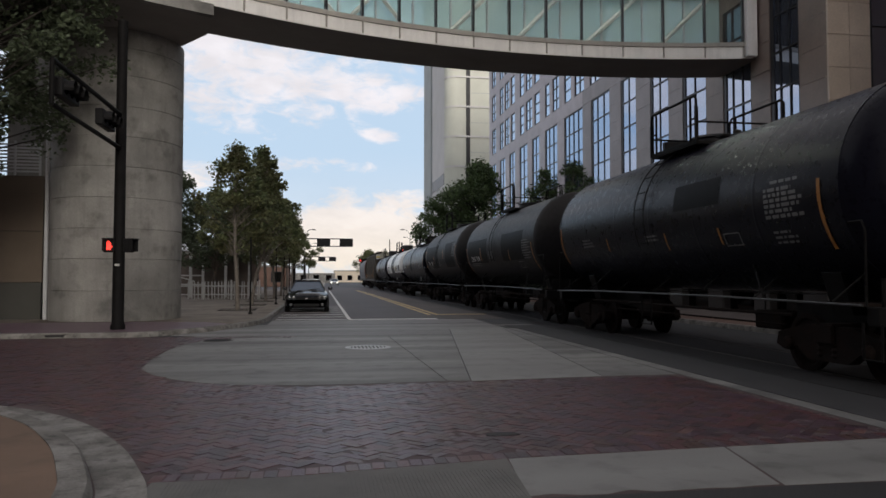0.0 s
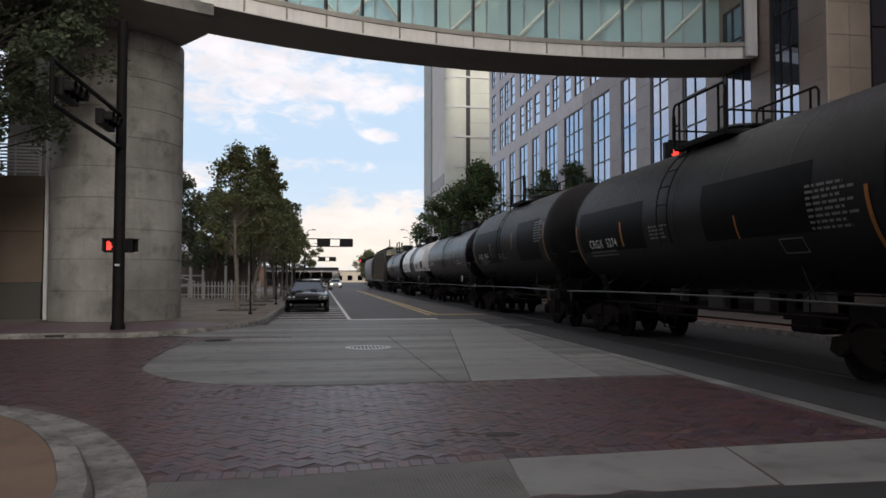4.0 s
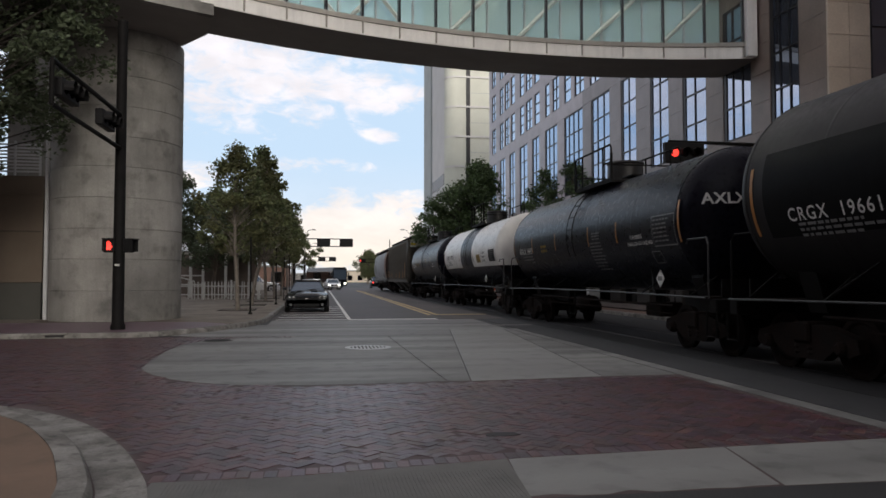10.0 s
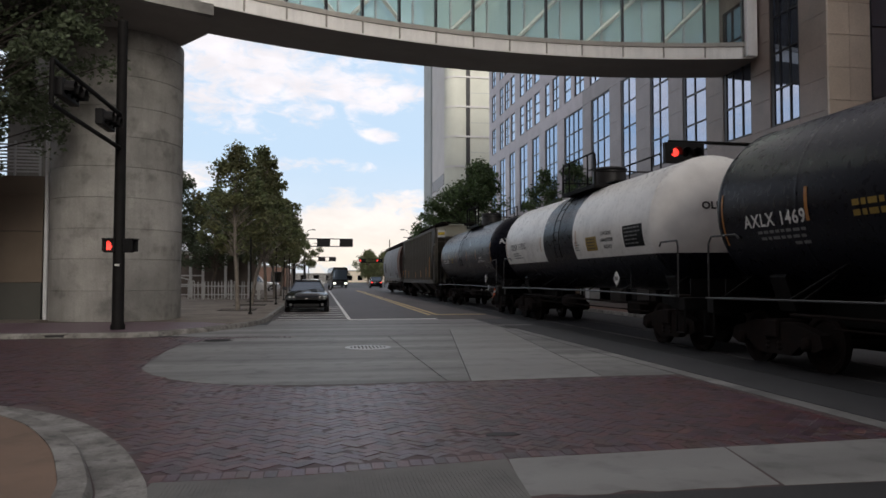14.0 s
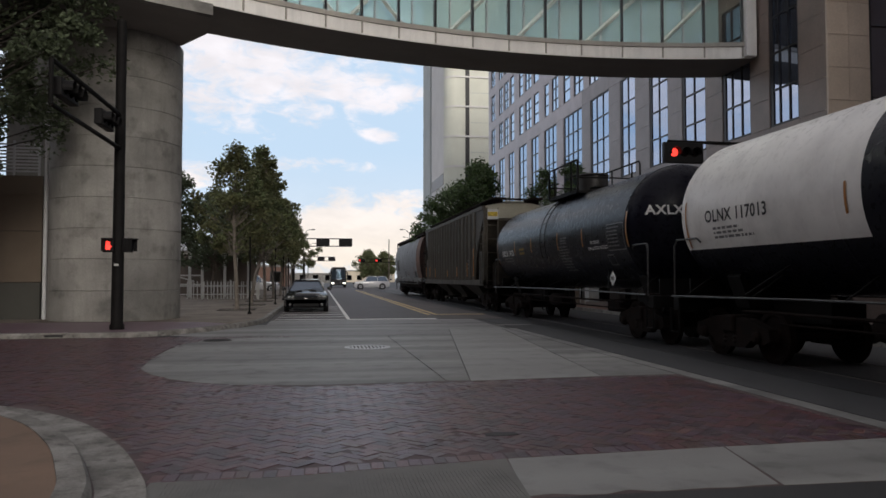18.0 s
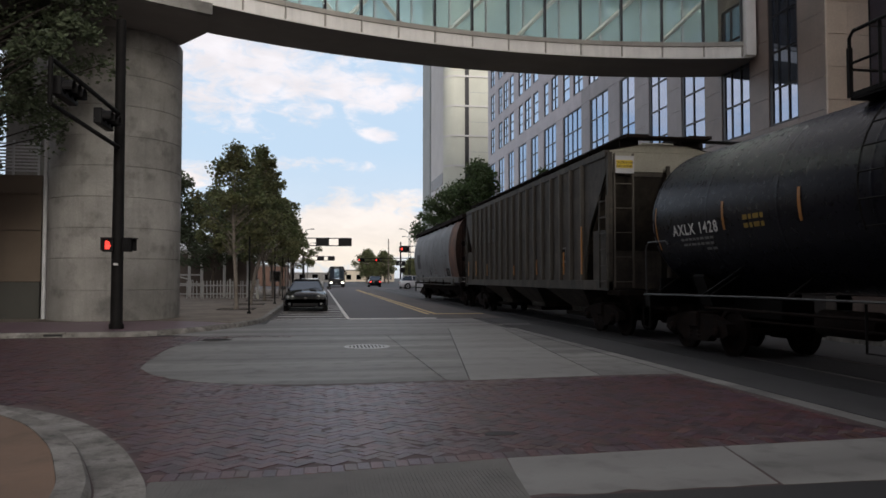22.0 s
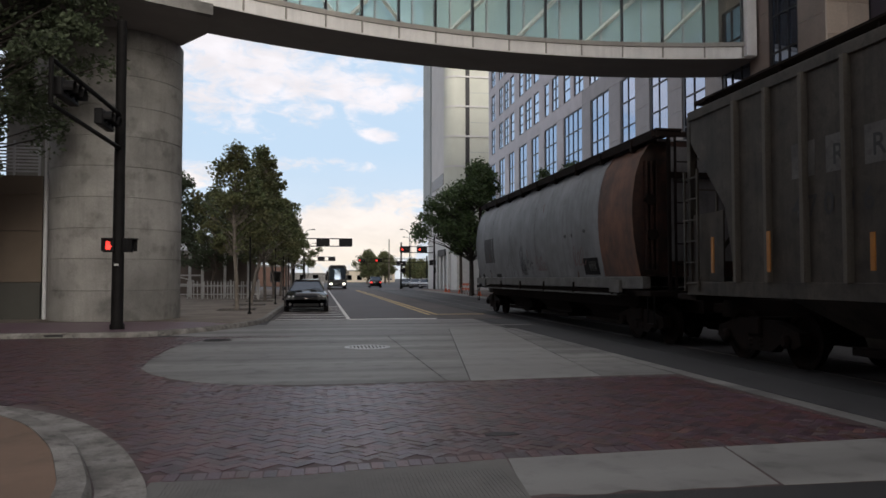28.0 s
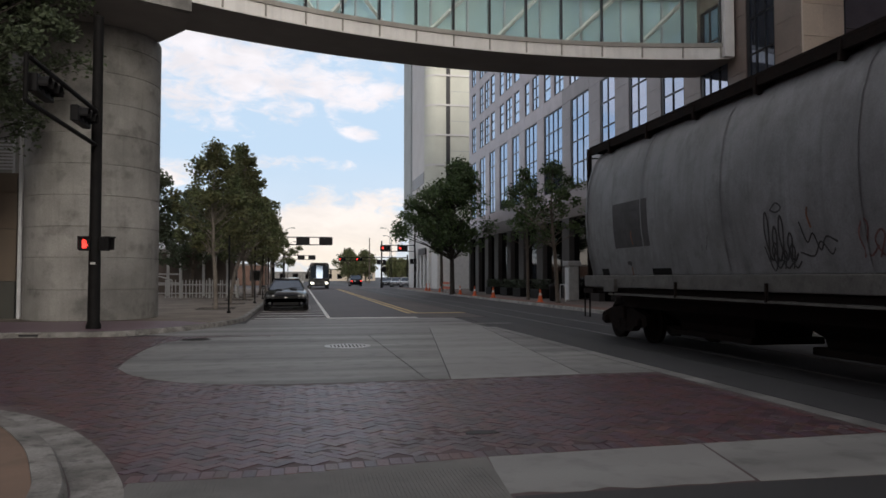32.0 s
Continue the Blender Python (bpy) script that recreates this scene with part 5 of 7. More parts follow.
c = tank_car("black tank car with repainted panels and white lettering", 7.2, 6.48, 1.6, 2.86, M["tank_dull"], False)
for y0, y1 in ((-4.35, -1.15), (1.45, 5.45)):
    data_panel(c, y0, y1, 2.2, 3.25, 1.6, 2.86)
tank_letters(c, "CRGX  5274", 3.93, 2.3, 0.31, 1.6, 2.86, spacing=1.12)
small_print(c, 3.9, 2.18, 2.0, 2, 1.6, 2.86, "ink_grey", 0.04, 0.09)
small_print(c, 0.7, 2.6, 0.9, 4, 1.6, 2.86)
bar_mark(c, 2.66, 2.28, 2.86, 1.6, 2.86, 0.1)
bar_mark(c, 5.68, 1.9, 2.95, 1.6, 2.86)
bar_mark(c, -5.45, 1.8, 2.75, 1.6, 2.86)
bar_mark(c, -2.25, 2.2, 2.6, 1.6, 2.86, 0.05)
small_print(c, -4.75, 2.84, 1.1, 8, 1.6, 2.86, "ink_grey", 0.04, 0.088)
for y0, y1, z0, z1 in ((-3.9, -3.3, 2.12, 2.14), (-3.9, -3.3, 1.9, 1.92), (-3.32, -3.3, 1.92, 2.12), (-3.9, -3.88, 1.92, 2.12)):
    data_panel(c, y0, y1, z0, z1, 1.603, 2.86, "ink_grey")
cars.append((c, 29.82))
c = tank_car("black tank car with dark rectangular panels and white lettering", 6.9, 6.35, 1.66, 2.93, M["tank_dull"], False)
for y0, y1 in ((-4.85, -2.15), (0.55, 5.1)):
    data_panel(c, y0, y1, 2.15, 3.5, 1.66, 2.93)
tank_letters(c, "CRGX  19661", 3.55, 2.38, 0.29, 1.66, 2.93, spacing=1.2, weight=0.003)
small_print(c, 3.4, 2.3, 1.9, 3, 1.66, 2.93)
small_print(c, 0.25, 2.45, 1.2, 3, 1.66, 2.93)
for y0, y1, z0, z1 in ((1.5, 1.78, 2.72, 2.74), (1.5, 1.78, 2.4, 2.42), (1.5, 1.52, 2.42, 2.72), (1.76, 1.78, 2.42, 2.72)):
    data_panel(c, y0, y1, z0, z1, 1.663, 2.93, "ink_grey")
bar_mark(c, 2.1, 2.4, 2.95, 1.66, 2.93)
bar_mark(c, 5.4, 2.2, 3.3, 1.66, 2.93)
bar_mark(c, -1.45, 2.6, 3.2, 1.66, 2.93)
bar_mark(c, -5.45, 2.1, 3.3, 1.66, 2.93)
small_print(c, -4.85, 3.35, 1.0, 8, 1.66, 2.93, "ink_grey", 0.045, 0.09)
cars.append((c, 43.95))


def head_letters(car, text, x0, z0, size, R, zc, tank):
    """Letters on the leading head of a tank."""
    def place(u, v):
        x, z = x0 + u, z0 + v
        r = min(0.999, math.hypot(x, z - zc) / R)
        return (x, -tank + R * 0.46 - R * 0.46 * math.sqrt(1 - r * r) - 0.012, z)
    piece("lettering", lettering(text, size, place, 1.05, 0.003), M["ink_white"], car)


head_letters(cars[1][0], "CRGX", -0.33, 3.12, 0.2, 1.6, 2.86, 6.48)
head_letters(cars[2][0], "CRGX", -0.12, 3.2, 0.2, 1.66, 2.93, 6.35)



def chlorine_car(label, paint, mark, number, centre, white=False):
    R, zc = 1.52, 2.74
    c = tank_car(label, 7.85, 7.1, R, zc, paint, True, 0.4)
    ink = "ink_dark" if white else "ink_white"
    if white:
        # number by the trailing end, a yellow notice, three rows of warning and a dark data panel
        tank_letters(c, mark + number, 5.0, 2.55, 0.31, R, zc, ink, weight=0.006)
        small_print(c, 5.1, 2.4, 1.3, 3, R, zc, "ink_grey")
        small_print(c, -1.25, 2.5, 0.4, 4, R, zc, "ink_grey", 0.03, 0.07)
        data_panel(c, -2.75, -1.95, 2.25, 2.62, R, zc, "ink_yellow")
        small_print(c, -2.35, 2.54, 0.6, 4, R, zc, "ink_dark", 0.03, 0.08)
        for k, word in enumerate(("CHLORINE", "INHALATION", "HAZARD")):
            tank_letters(c, word, -3.45, 2.62 - k * 0.17, 0.13, R, zc, ink, weight=0.003)
        data_panel(c, -5.6, -4.5, 2.25, 2.76, R, zc, "patch")
        small_print(c, -5.05, 2.68, 0.95, 5, R, zc, "ink_grey", 0.03, 0.09)
        part("shell_band", lathe_y([(-5.98, R - 0.01), (-5.98, R + 0.012), (-5.88, R + 0.012), (-5.88, R - 0.01)], zc, 64), M["tank_white"], c, smooth=35)
        for y in (2.2, -1.2):
            bar_mark(c, y, 2.4, 2.85, R, zc, 0.05)
    else:
        late = number == "1428"
        tank_letters(c, mark + number, 5.12 if late else 5.24, 2.36, 0.3, R, zc, ink, spacing=1.22 if late else 1.14, weight=0.007)
        for k, (wd, off) in enumerate(((1.35, 0.0), (1.35, -0.05), (0.5, -0.45))):
            small_print(c, 5.05 + off, 2.24 - k * 0.1, wd, 1, R, zc, "ink_grey", 0.05)
        for y in (4.04 if late else 4.38, 1.88, -0.98, -3.13 if late else -2.92):
            bar_mark(c, y, 2.37, 2.88, R, zc)
        # a two-line notice in small yellow type
        for z in (2.5, 2.36):
            small_print(c, 3.05, z, 0.75, 1, R, zc, "ink_yellow", 0.085)
        small_print(c, -1.55, 2.68, 0.6, 3, R, zc, "ink_grey", 0.035, 0.075)
        small_print(c, -1.5, 2.42, 0.95, 9, R, zc, "ink_grey", 0.04, 0.085)
        for k in range(3):
            small_print(c, -1.3 - k * 0.12, 3.6 - k * 0.08, 0.4, 1, R, zc, "ink_grey", 0.04)
        tank_letters(c, "CHLORINE", -4.03, 2.42, 0.125, R, zc, ink, weight=0.002)
        tank_letters(c, "INHALATION HAZARD", -4.16, 2.27, 0.125, R, zc, ink, weight=0.002)
        # framed data table before the leading tape
        for y0, y1, z0, z1 in ((-5.95, -4.88, 2.84, 2.865), (-5.95, -4.88, 2.2, 2.225), (-4.9, -4.88, 2.225, 2.84), (-5.95, -5.93, 2.225, 2.84), (-5.05, -4.62, 2.09, 2.11), (-5.05, -4.62, 1.84, 1.86), (-4.64, -4.62, 1.86, 2.09), (-5.05, -5.03, 1.86, 2.09)):
            data_panel(c, y0, y1, z0, z1, R, zc, "ink_grey")
        small_print(c, -5.4, 2.75, 0.9, 6, R, zc, "ink_grey", 0.035, 0.09)
        bar_mark(c, -6.13, 2.25, 3.1, R, zc)
    bar_mark(c, 6.7, 2.1, 3.0, R, zc, 0.05)
    placard(c, -4.1 if white else -5.28, 1.5, R)
    return c


for label, paint, mark, number, s, white in (("satin black tank car with white lettering and amber tapes", M["tank_black"], "AXLX ", "1469", 58.3, False),
                                              ("white tank car with black belly and black belt", M["tank_white"], "OLNX ", "117013", 74.0, True),
                                              ("glossy black tank car with white lettering and placard", M["tank_black"], "AXLX ", "1428", 89.75, False)):
    c = chlorine_car(label, paint, mark, number, s, white)
    R, zc = 1.52, 2.74

    def on_head(u, v, yy=-6.7 + R * 0.46):
        # lettering on the leading head, seen aslant
        x = (-0.3 if white else -0.75) + u
        z = 3.0 + v
        r = min(0.999, math.hypot(x, z - zc) / R)
        return (x, yy - R * 0.46 * math.sqrt(1 - r * r) - 0.012, z)
    piece("lettering", lettering(mark.strip(), 0.22 if white else 0.31, on_head, 1.08, 0.008), M["ink_dark" if white else "ink_white"], c)
    cars.append((c, s))

M["hopper_tan"] = surf("grimy_tan_paint", (0.066, 0.057, 0.044), 0.7, var=0.45, scale=1.3, fine=22, bump=0.08, other=(0.036, 0.031, 0.026), streak=0.45, stain=0.35)
M["rib_tan"] = surf("weathered_rib_paint", (0.092, 0.083, 0.069), 0.7, var=0.3, scale=1.2, fine=30, bump=0.08, other=(0.10, 0.088, 0.07), streak=0.4)
M["hopper_grey"] = surf("faded_grey_paint", (0.20, 0.207, 0.22), 0.6, var=0.25, scale=0.9, fine=30, bump=0.05, other=(0.15, 0.153, 0.161), streak=0.28, stain=0.2)
M["sign_yellow"] = surf("yellow_sign_paint", (0.72, 0.52, 0.03), 0.5, var=0.1, scale=4, fine=40, bump=0.0)
M["sill_grey"] = surf("grimy_sill_paint", (0.10, 0.098, 0.092), 0.7, var=0.3, scale=2, fine=30, bump=0.05, other=(0.06, 0.056, 0.05), stain=0.4)
# dark rust, deepened further with the shade of the recessed hopper end
M["rust_dark"] = surf("shaded_dark_rust", (0.06, 0.028, 0.02), 0.8, var=0.5, scale=3, fine=20, bump=0.2, other=(0.022, 0.014, 0.012), streak=0.4)
M["sill_pale"] = surf("pale_letter_patch", (0.115, 0.112, 0.106), 0.7, var=0.3, scale=2, fine=30, bump=0.03, stain=0.3)
M["rust"] = surf("rusty_brown_paint", (0.17, 0.075, 0.042), 0.75, var=0.35, scale=1.5, fine=30, bump=0.1, other=(0.08, 0.042, 0.03), streak=0.3)
M["hopper_roof"] = surf("dusty_roof", (0.42, 0.41, 0.34), 0.8, var=0.2, scale=0.8, fine=30, bump=0.05)


def hopper_bays(car, ys, length, width, zt, zb, mat, foot=0.45):
    for y in ys:
        bay = part("hopper_bay", sweep([[(-width, y - length, zt), (width, y - length, zt), (width, y + length, zt), (-width, y + length, zt)],
                                [(-0.6, y - foot, zb + 0.25), (0.6, y - foot, zb + 0.25), (0.6, y + foot, zb + 0.25), (-0.6, y + foot, zb + 0.25)],
                                [(-0.55, y - foot + 0.05, zb), (0.55, y - foot + 0.05, zb), (0.55, y + foot - 0.05, zb), (-0.55, y + foot - 0.05, zb)]], True), mat, car)
        part("outlet_gate", B((-0.75, 0.75, y - foot - 0.1, y + foot + 0.1, zb - 0.02, zb + 0.1), bevel=0.015), M["grime"], bay)


def ladder(car, x, y, z0, z1, along, mat, n=7, w=0.42):
    """Two stiles and rungs; along: 'x' or 'y', the way the rungs run."""
    d = Vector((w, 0, 0)) if along == "x" else Vector((0, w, 0))
    st = part("ladder", B((x - 0.022, x + 0.022, y - 0.022, y + 0.022, z0, z1), (x + d.x - 0.022, x + d.x + 0.022, y + d.y - 0.022, y + d.y + 0.022, z0, z1)), mat, car)
    for k in range(n):
        z = z0 + 0.15 + (z1 - z0 - 0.3) * k / (n - 1)
        part("rung", rods([((x, y, z), (x + d.x, y + d.y, z))], 0.017, 6), mat, st)


# ribbed tan covered hopper
HB = 9.1
hop = thing("covered_hopper", "grimy tan ribbed covered hopper car", "hopper car", group="freight train")
XS, ZS, ZT = 1.5, 1.42, 4.74
side_poly = [(-HB + 0.15, ZT), (HB - 0.15, ZT), (HB - 0.15, 4.15), (HB - 1.35, 2.8), (HB - 1.7, ZS), (-HB + 1.7, ZS), (-HB + 1.35, 2.8), (-HB + 0.15, 4.15)]
for s in (-1, 1):
    part("side_sheet", prism(side_poly, *sorted((s * (XS - 0.05), s * XS)), "x"), M["hopper_tan"], hop)
    part("side_sill", B((*sorted((s * (XS - 0.12), s * (XS + 0.03))), -HB, HB, 1.18, 1.44), bevel=0.01), M["hopper_tan"], hop)
    part("top_chord", B((*sorted((s * (XS - 0.1), s * (XS + 0.04))), -HB + 0.1, HB - 0.1, ZT - 0.16, ZT + 0.02), bevel=0.01), M["hopper_tan"], hop)
    part("slope_sheet", sweep([[(-XS + 0.06, s * (HB - 0.22), 4.1), (XS - 0.06, s * (HB - 0.22), 4.1)], [(-XS + 0.06, s * (HB - 2.25), ZS), (XS - 0.06, s * (HB - 2.25), ZS)]]), M["hopper_tan" if s < 0 else "hopper_grey"], hop)
    for xs in (-1, 1):
        part("end_plate", B((*sorted((xs * (XS - 0.09), xs * (XS - 0.055))), *sorted((s * (HB - 1.2), s * (HB - 0.1))), 1.2, 2.74), bevel=0.005), M["hopper_tan"], hop)
    part("end_sheet", B((-XS + 0.02, XS - 0.02, s * (HB - 0.17) - 0.03, s * (HB - 0.17) + 0.03, 4.22, ZT), bevel=0.005), M["hopper_roof"], hop)
    part("end_apron", B((-XS + 0.02, XS - 0.02, s * (HB - 0.19) - 0.02, s * (HB - 0.19) + 0.02, 4.1, 4.21)), M["hopper_tan"], hop)
    part("end_platform", B((-1.45, 1.45, *sorted((s * (HB - 0.2), s * (HB + 0.55))), 1.08, 1.2)), M["grime"], hop)
    part("bulkhead", B((-0.7, 0.7, *sorted((s * (HB - 1.7), s * (HB - 1.62))), 1.2, 2.5)), M["hopper_tan"], hop)
    for x in (-XS + 0.06, XS - 0.06):
        part("corner_post", B((x - 0.06, x + 0.06, s * (HB - 0.06) - 0.06, s * (HB - 0.06) + 0.06, 1.2, ZT - 0.05)), M["hopper_tan"], hop)
        part("end_brace", rod(bmesh.new(), (x, s * (HB - 0.1), 1.25), (x * 0.9, s * (HB - 1.4), 2.4), 0.05, 4), M["hopper_tan"], hop)
    ladder(hop, -1.35, s * (HB + 0.04), 1.25, 4.65, "x", M["rib_tan"], 6, 0.5)
    ladder(hop, 0.9, s * (HB + 0.04), 1.25, 4.65, "x", M["rib_tan"], 6, 0.5)
    ladder(hop, -XS - 0.05, -9.12 if s < 0 else 8.62, 1.25, 3.6, "y", M["hopper_tan"], 6, 0.5)
    if s < 0:
        ye = -HB - 0.1
        board = part("sign_board", B((-1.34, -0.84, ye, ye + 0.015, 4.14, 4.58), bevel=0.004), M["louvre"], hop, "grey sign board between ladder stiles")
        part("sign", B((-1.32, -0.88, ye - 0.01, ye - 0.002, 4.27, 4.47)), M["sign_yellow"], board, "yellow warning sign")
        for row, z in (("CAUTION NO", 4.385), ("SIDE LADDER", 4.295)):
            for me in words(row, 0.072, lambda u, v: (-1.1 + u, ye - 0.013, z + v), 1.0, 0.002):
                piece("sign_text", me, M["ink_dark"], board)
        part("end_strut", B((0.06, 0.14, ye + 0.02, ye + 0.1, 1.25, 4.35)), M["hopper_tan"], hop)
    part("centre_sill", B((-0.35, 0.35, *sorted((s * (HB - 2.4), s * (HB + 0.7))), 0.72, 1.1)), M["grime"], hop)
rib_mesh = mesh(prism([(-0.07, 0), (-0.04, 0.09), (0.04, 0.09), (0.07, 0)], 1.44, ZT - 0.14, "z"), "side_rib")
rib_mesh.materials.append(M["rib_tan"])
for k in range(17):
    y = -HB + 1.78 + (2 * HB - 3.56) * k / 16
    for s in (-1, 1):
        piece("side_rib", rib_mesh, None, hop, pose(s * XS, y, 0, 0, 0, 90 if s < 0 else -90))
part("roof", sweep([[(-XS, y, ZT), (-0.7, y, ZT + 0.16), (0, y, ZT + 0.2), (0.7, y, ZT + 0.16), (XS, y, ZT)] for y in (-HB + 0.1, HB - 0.1)]), M["hopper_roof"], hop)
part("roof_gable", prism([(-XS, ZT - 0.02), (XS, ZT - 0.02), (0.7, ZT + 0.15), (0, ZT + 0.19), (-0.7, ZT + 0.15)], -HB + 0.12, -HB + 0.16, "y"), M["hopper_roof"], hop)
for x in (-0.85, 0.85):
    part("running_board", B((x - 0.3, x + 0.3, -HB - 0.35, HB + 0.35, ZT + 0.32, ZT + 0.36)), M["grime"], hop)
    for k in range(9):
        y = -HB + 0.2 + (2 * HB - 0.4) * k / 8
        part("board_bracket", B((x - 0.25, x + 0.25, y - 0.03, y + 0.03, ZT + 0.1, ZT + 0.32)), M["grime"], hop)
for s in (-1, 1):
    part("cross_board", B((-1.15, 1.15, *sorted((s * (HB - 0.1), s * (HB + 0.35))), ZT + 0.28, ZT + 0.32)), M["grime"], hop)
for k in range(10):
    y = -HB + 1 + (2 * HB - 2) * k / 9
    part("roof_hatch", B((-0.45, 0.45, y - 0.7, y + 0.7, ZT + 0.17, ZT + 0.27), bevel=0.02), M["hopper_roof"], hop)
hopper_bays(hop, (-4.6, 0.0, 4.6), 2.25, 1.45, 1.43, 0.36, M["hopper_tan"], 0.85)


def flat_letters(car, text, y, z, size, x, mat, spacing=1.0):
    return piece("lettering", lettering(text, size, lambda u, v: (x, y - u, z + v), spacing, 0.004), M[mat], car)


for i, ch in enumerate("RRRX"):
    y = HB - 3.25 - (0, 0.78, 1.55, 1.95)[i] - 0.3
    if i < 3:
        part("letter_patch", B((-XS - 0.006, -XS - 0.001, y - 0.28 - (0.4 if i == 2 else 0), y + 0.26, 3.02, 3.55)), M["sill_pale"], hop)
    flat_letters(hop, ch, y, 3.12, 0.42, -XS - 0.009, "ink_dark")
for i, ch in enumerate("470063"):
    y = HB - 3.2 - (0, 0.36, 0.72, 1.14, 1.5, 1.9)[i] - 0.2
    flat_letters(hop, ch, y, 2.42, 0.46, -XS - 0.009, "ink_dark")
for y, z1 in ((HB - 1.15, 2.25), (HB - 2.85, 2.25), (HB - 5.1, 2.1), (-0.4, 1.95), (-3.27, 2.1), (-6.0, 2.25), (-7.5, 2.9)):
    part("reflective_tape", B((-XS - 0.14, -XS - 0.12, y - 0.04, y + 0.04, 1.6, z1)), M["reflector"], hop)
box = part("data_panel", B((-XS - 0.012, -XS - 0.002, -5.85, -5.4, 1.95, 2.4)), M["ink_grey"], hop)
for z in (2.2, 2.02):
    part("panel_field", B((-XS - 0.016, -XS - 0.012, -5.81, -5.44, z, z + 0.15)), M["patch"], box)
trucks(hop, 10.1, 2.6)
cars.append((hop, 108.27))

# rounded grey covered hopper, last of the train
HG = 9.0
gh = thing("rounded_hopper", "faded grey rounded covered hopper with rusty end and spray marks", "hopper car", group="freight train")


def hull(y, k=1.0, top=4.72):
    """Half-round cross-section at y; k narrows it at the ends."""
    pts = []
    for x, z in ((-0.95, top), (-1.2, top - 0.15), (-1.4, top - 0.45), (-1.53, top - 0.85), (-1.60, top - 1.3), (-1.62, top - 1.75), (-1.59, top - 2.25), (-1.51, top - 2.75), (-1.42, 1.55)):
        pts.append((x * k, y, z))
    return pts + [(-x, yy, z) for x, yy, z in pts[::-1]]


def hull_skin(y0, y1, off=0.0):
    rows = []
    for i in range(2):
        y = (y0, y1)[i]
        rows.append([(x * (1 + off), yy, z + off * (z - 2.8)) for x, yy, z in hull(y)])
    return sweep(rows)


EDGE = 2.07
for a, b, m in ((-HG + 0.55, -HG + 0.55 + EDGE, "rust"), (-HG + 0.55 + EDGE, -4.2, "hopper_grey"), (-4.2, -0.6, "hopper_grey"), (-0.6, 2.6, "hopper_grey"), (2.6, 5.6, "hopper_grey"), (5.6, HG - 0.45, "hopper_grey")):
    part("body_sheet", hull_skin(a + 0.01, b - 0.01), M[m], gh, smooth=60)
    part("body_seam", hull_skin(b - 0.035, b + 0.02, 0.006), M[m], gh, smooth=60)
for s, yy in ((-1, -HG + 0.55), (1, HG - 0.45)):
    part("end_bulkhead", prism([(x * 0.99, z) for x, _, z in hull(0)] [:], yy - 0.03 + (0.06 if s < 0 else -0.06), yy + 0.03 + (0.06 if s < 0 else -0.06), "y"), M["rust_dark"], gh)
    part("end_rim", hull_skin(yy - 0.05, yy + 0.05, 0.012), M["rust" if s < 0 else "hopper_grey"], gh, smooth=60)
    part("end_platform", B((-1.5, 1.5, *sorted((yy - s * 0.1, s * (HG + 0.1))), 1.1, 1.22)), M["grime"], gh)
    part("centre_sill", B((-0.35, 0.35, *sorted((s * (HG - 2.4), s * (HG + 0.3))), 0.72, 1.1)), M["grime"], gh)
    for x in (-1.38, 1.38) if s > 0 else (-0.98, 0.98):
        part("corner_post", B((x - 0.035, x + 0.035, s * HG - 0.035, s * HG + 0.035, 1.2, 4.78)), M["grime"], gh)
    ladder(gh, -1.3 if s > 0 else -0.85, s * (HG + 0.05), 1.2, 4.72, "x", M["grime"], 8, 0.5)
    part("end_frame", B((-1.4, 1.4, s * HG - 0.05, s * HG + 0.05, 4.68, 4.795)), M["grime"], gh)
    if s < 0:
        part("slope_sheet", sweep([[(-0.72, yy - 0.06, 4.55), (1.3, yy - 0.06, 4.55)], [(-0.72, yy - 0.04, 1.9), (1.3, yy - 0.04, 1.9)]]), M["hopper_grey"], gh, "pale sloping end sheet")
        part("end_beam", B((-0.75, 1.3, yy - 0.16, yy - 0.065, 3.82, 3.95)), M["grime"], gh)
        part("brake_wheel", lathe_y([(yy - 0.42, 0.0), (yy - 0.42, 0.24), (yy - 0.38, 0.28), (yy - 0.34, 0.24), (yy - 0.34, 0.0)], 2.5, 18, -0.1), M["grime"], gh)
        for xx in (-1.3, -1.18, -1.05):
            part("end_rib", B((xx - 0.02, xx + 0.02, yy - 0.1, yy + 0.02, 1.7, 4.2)), M["rust_dark"], gh)
    for z, x in ((3.3, -1.2), (2.5, -1.15), (3.3, 1.2), (2.5, 1.15)):
        part("end_boss", lathe_y([(yy + s * 0.0, 0.13), (yy + s * 0.12, 0.13), (yy + s * 0.12, 0.0)], z, 14, x), M["grime"], gh)
    part("stirrup", pipe([(-1.45, s * HG - 0.2, 1.1), (-1.45, s * HG - 0.2, 0.5), (-1.45, s * HG + 0.12, 0.5), (-1.45, s * HG + 0.12, 1.1)], 0.022), M["steel_black"], gh)
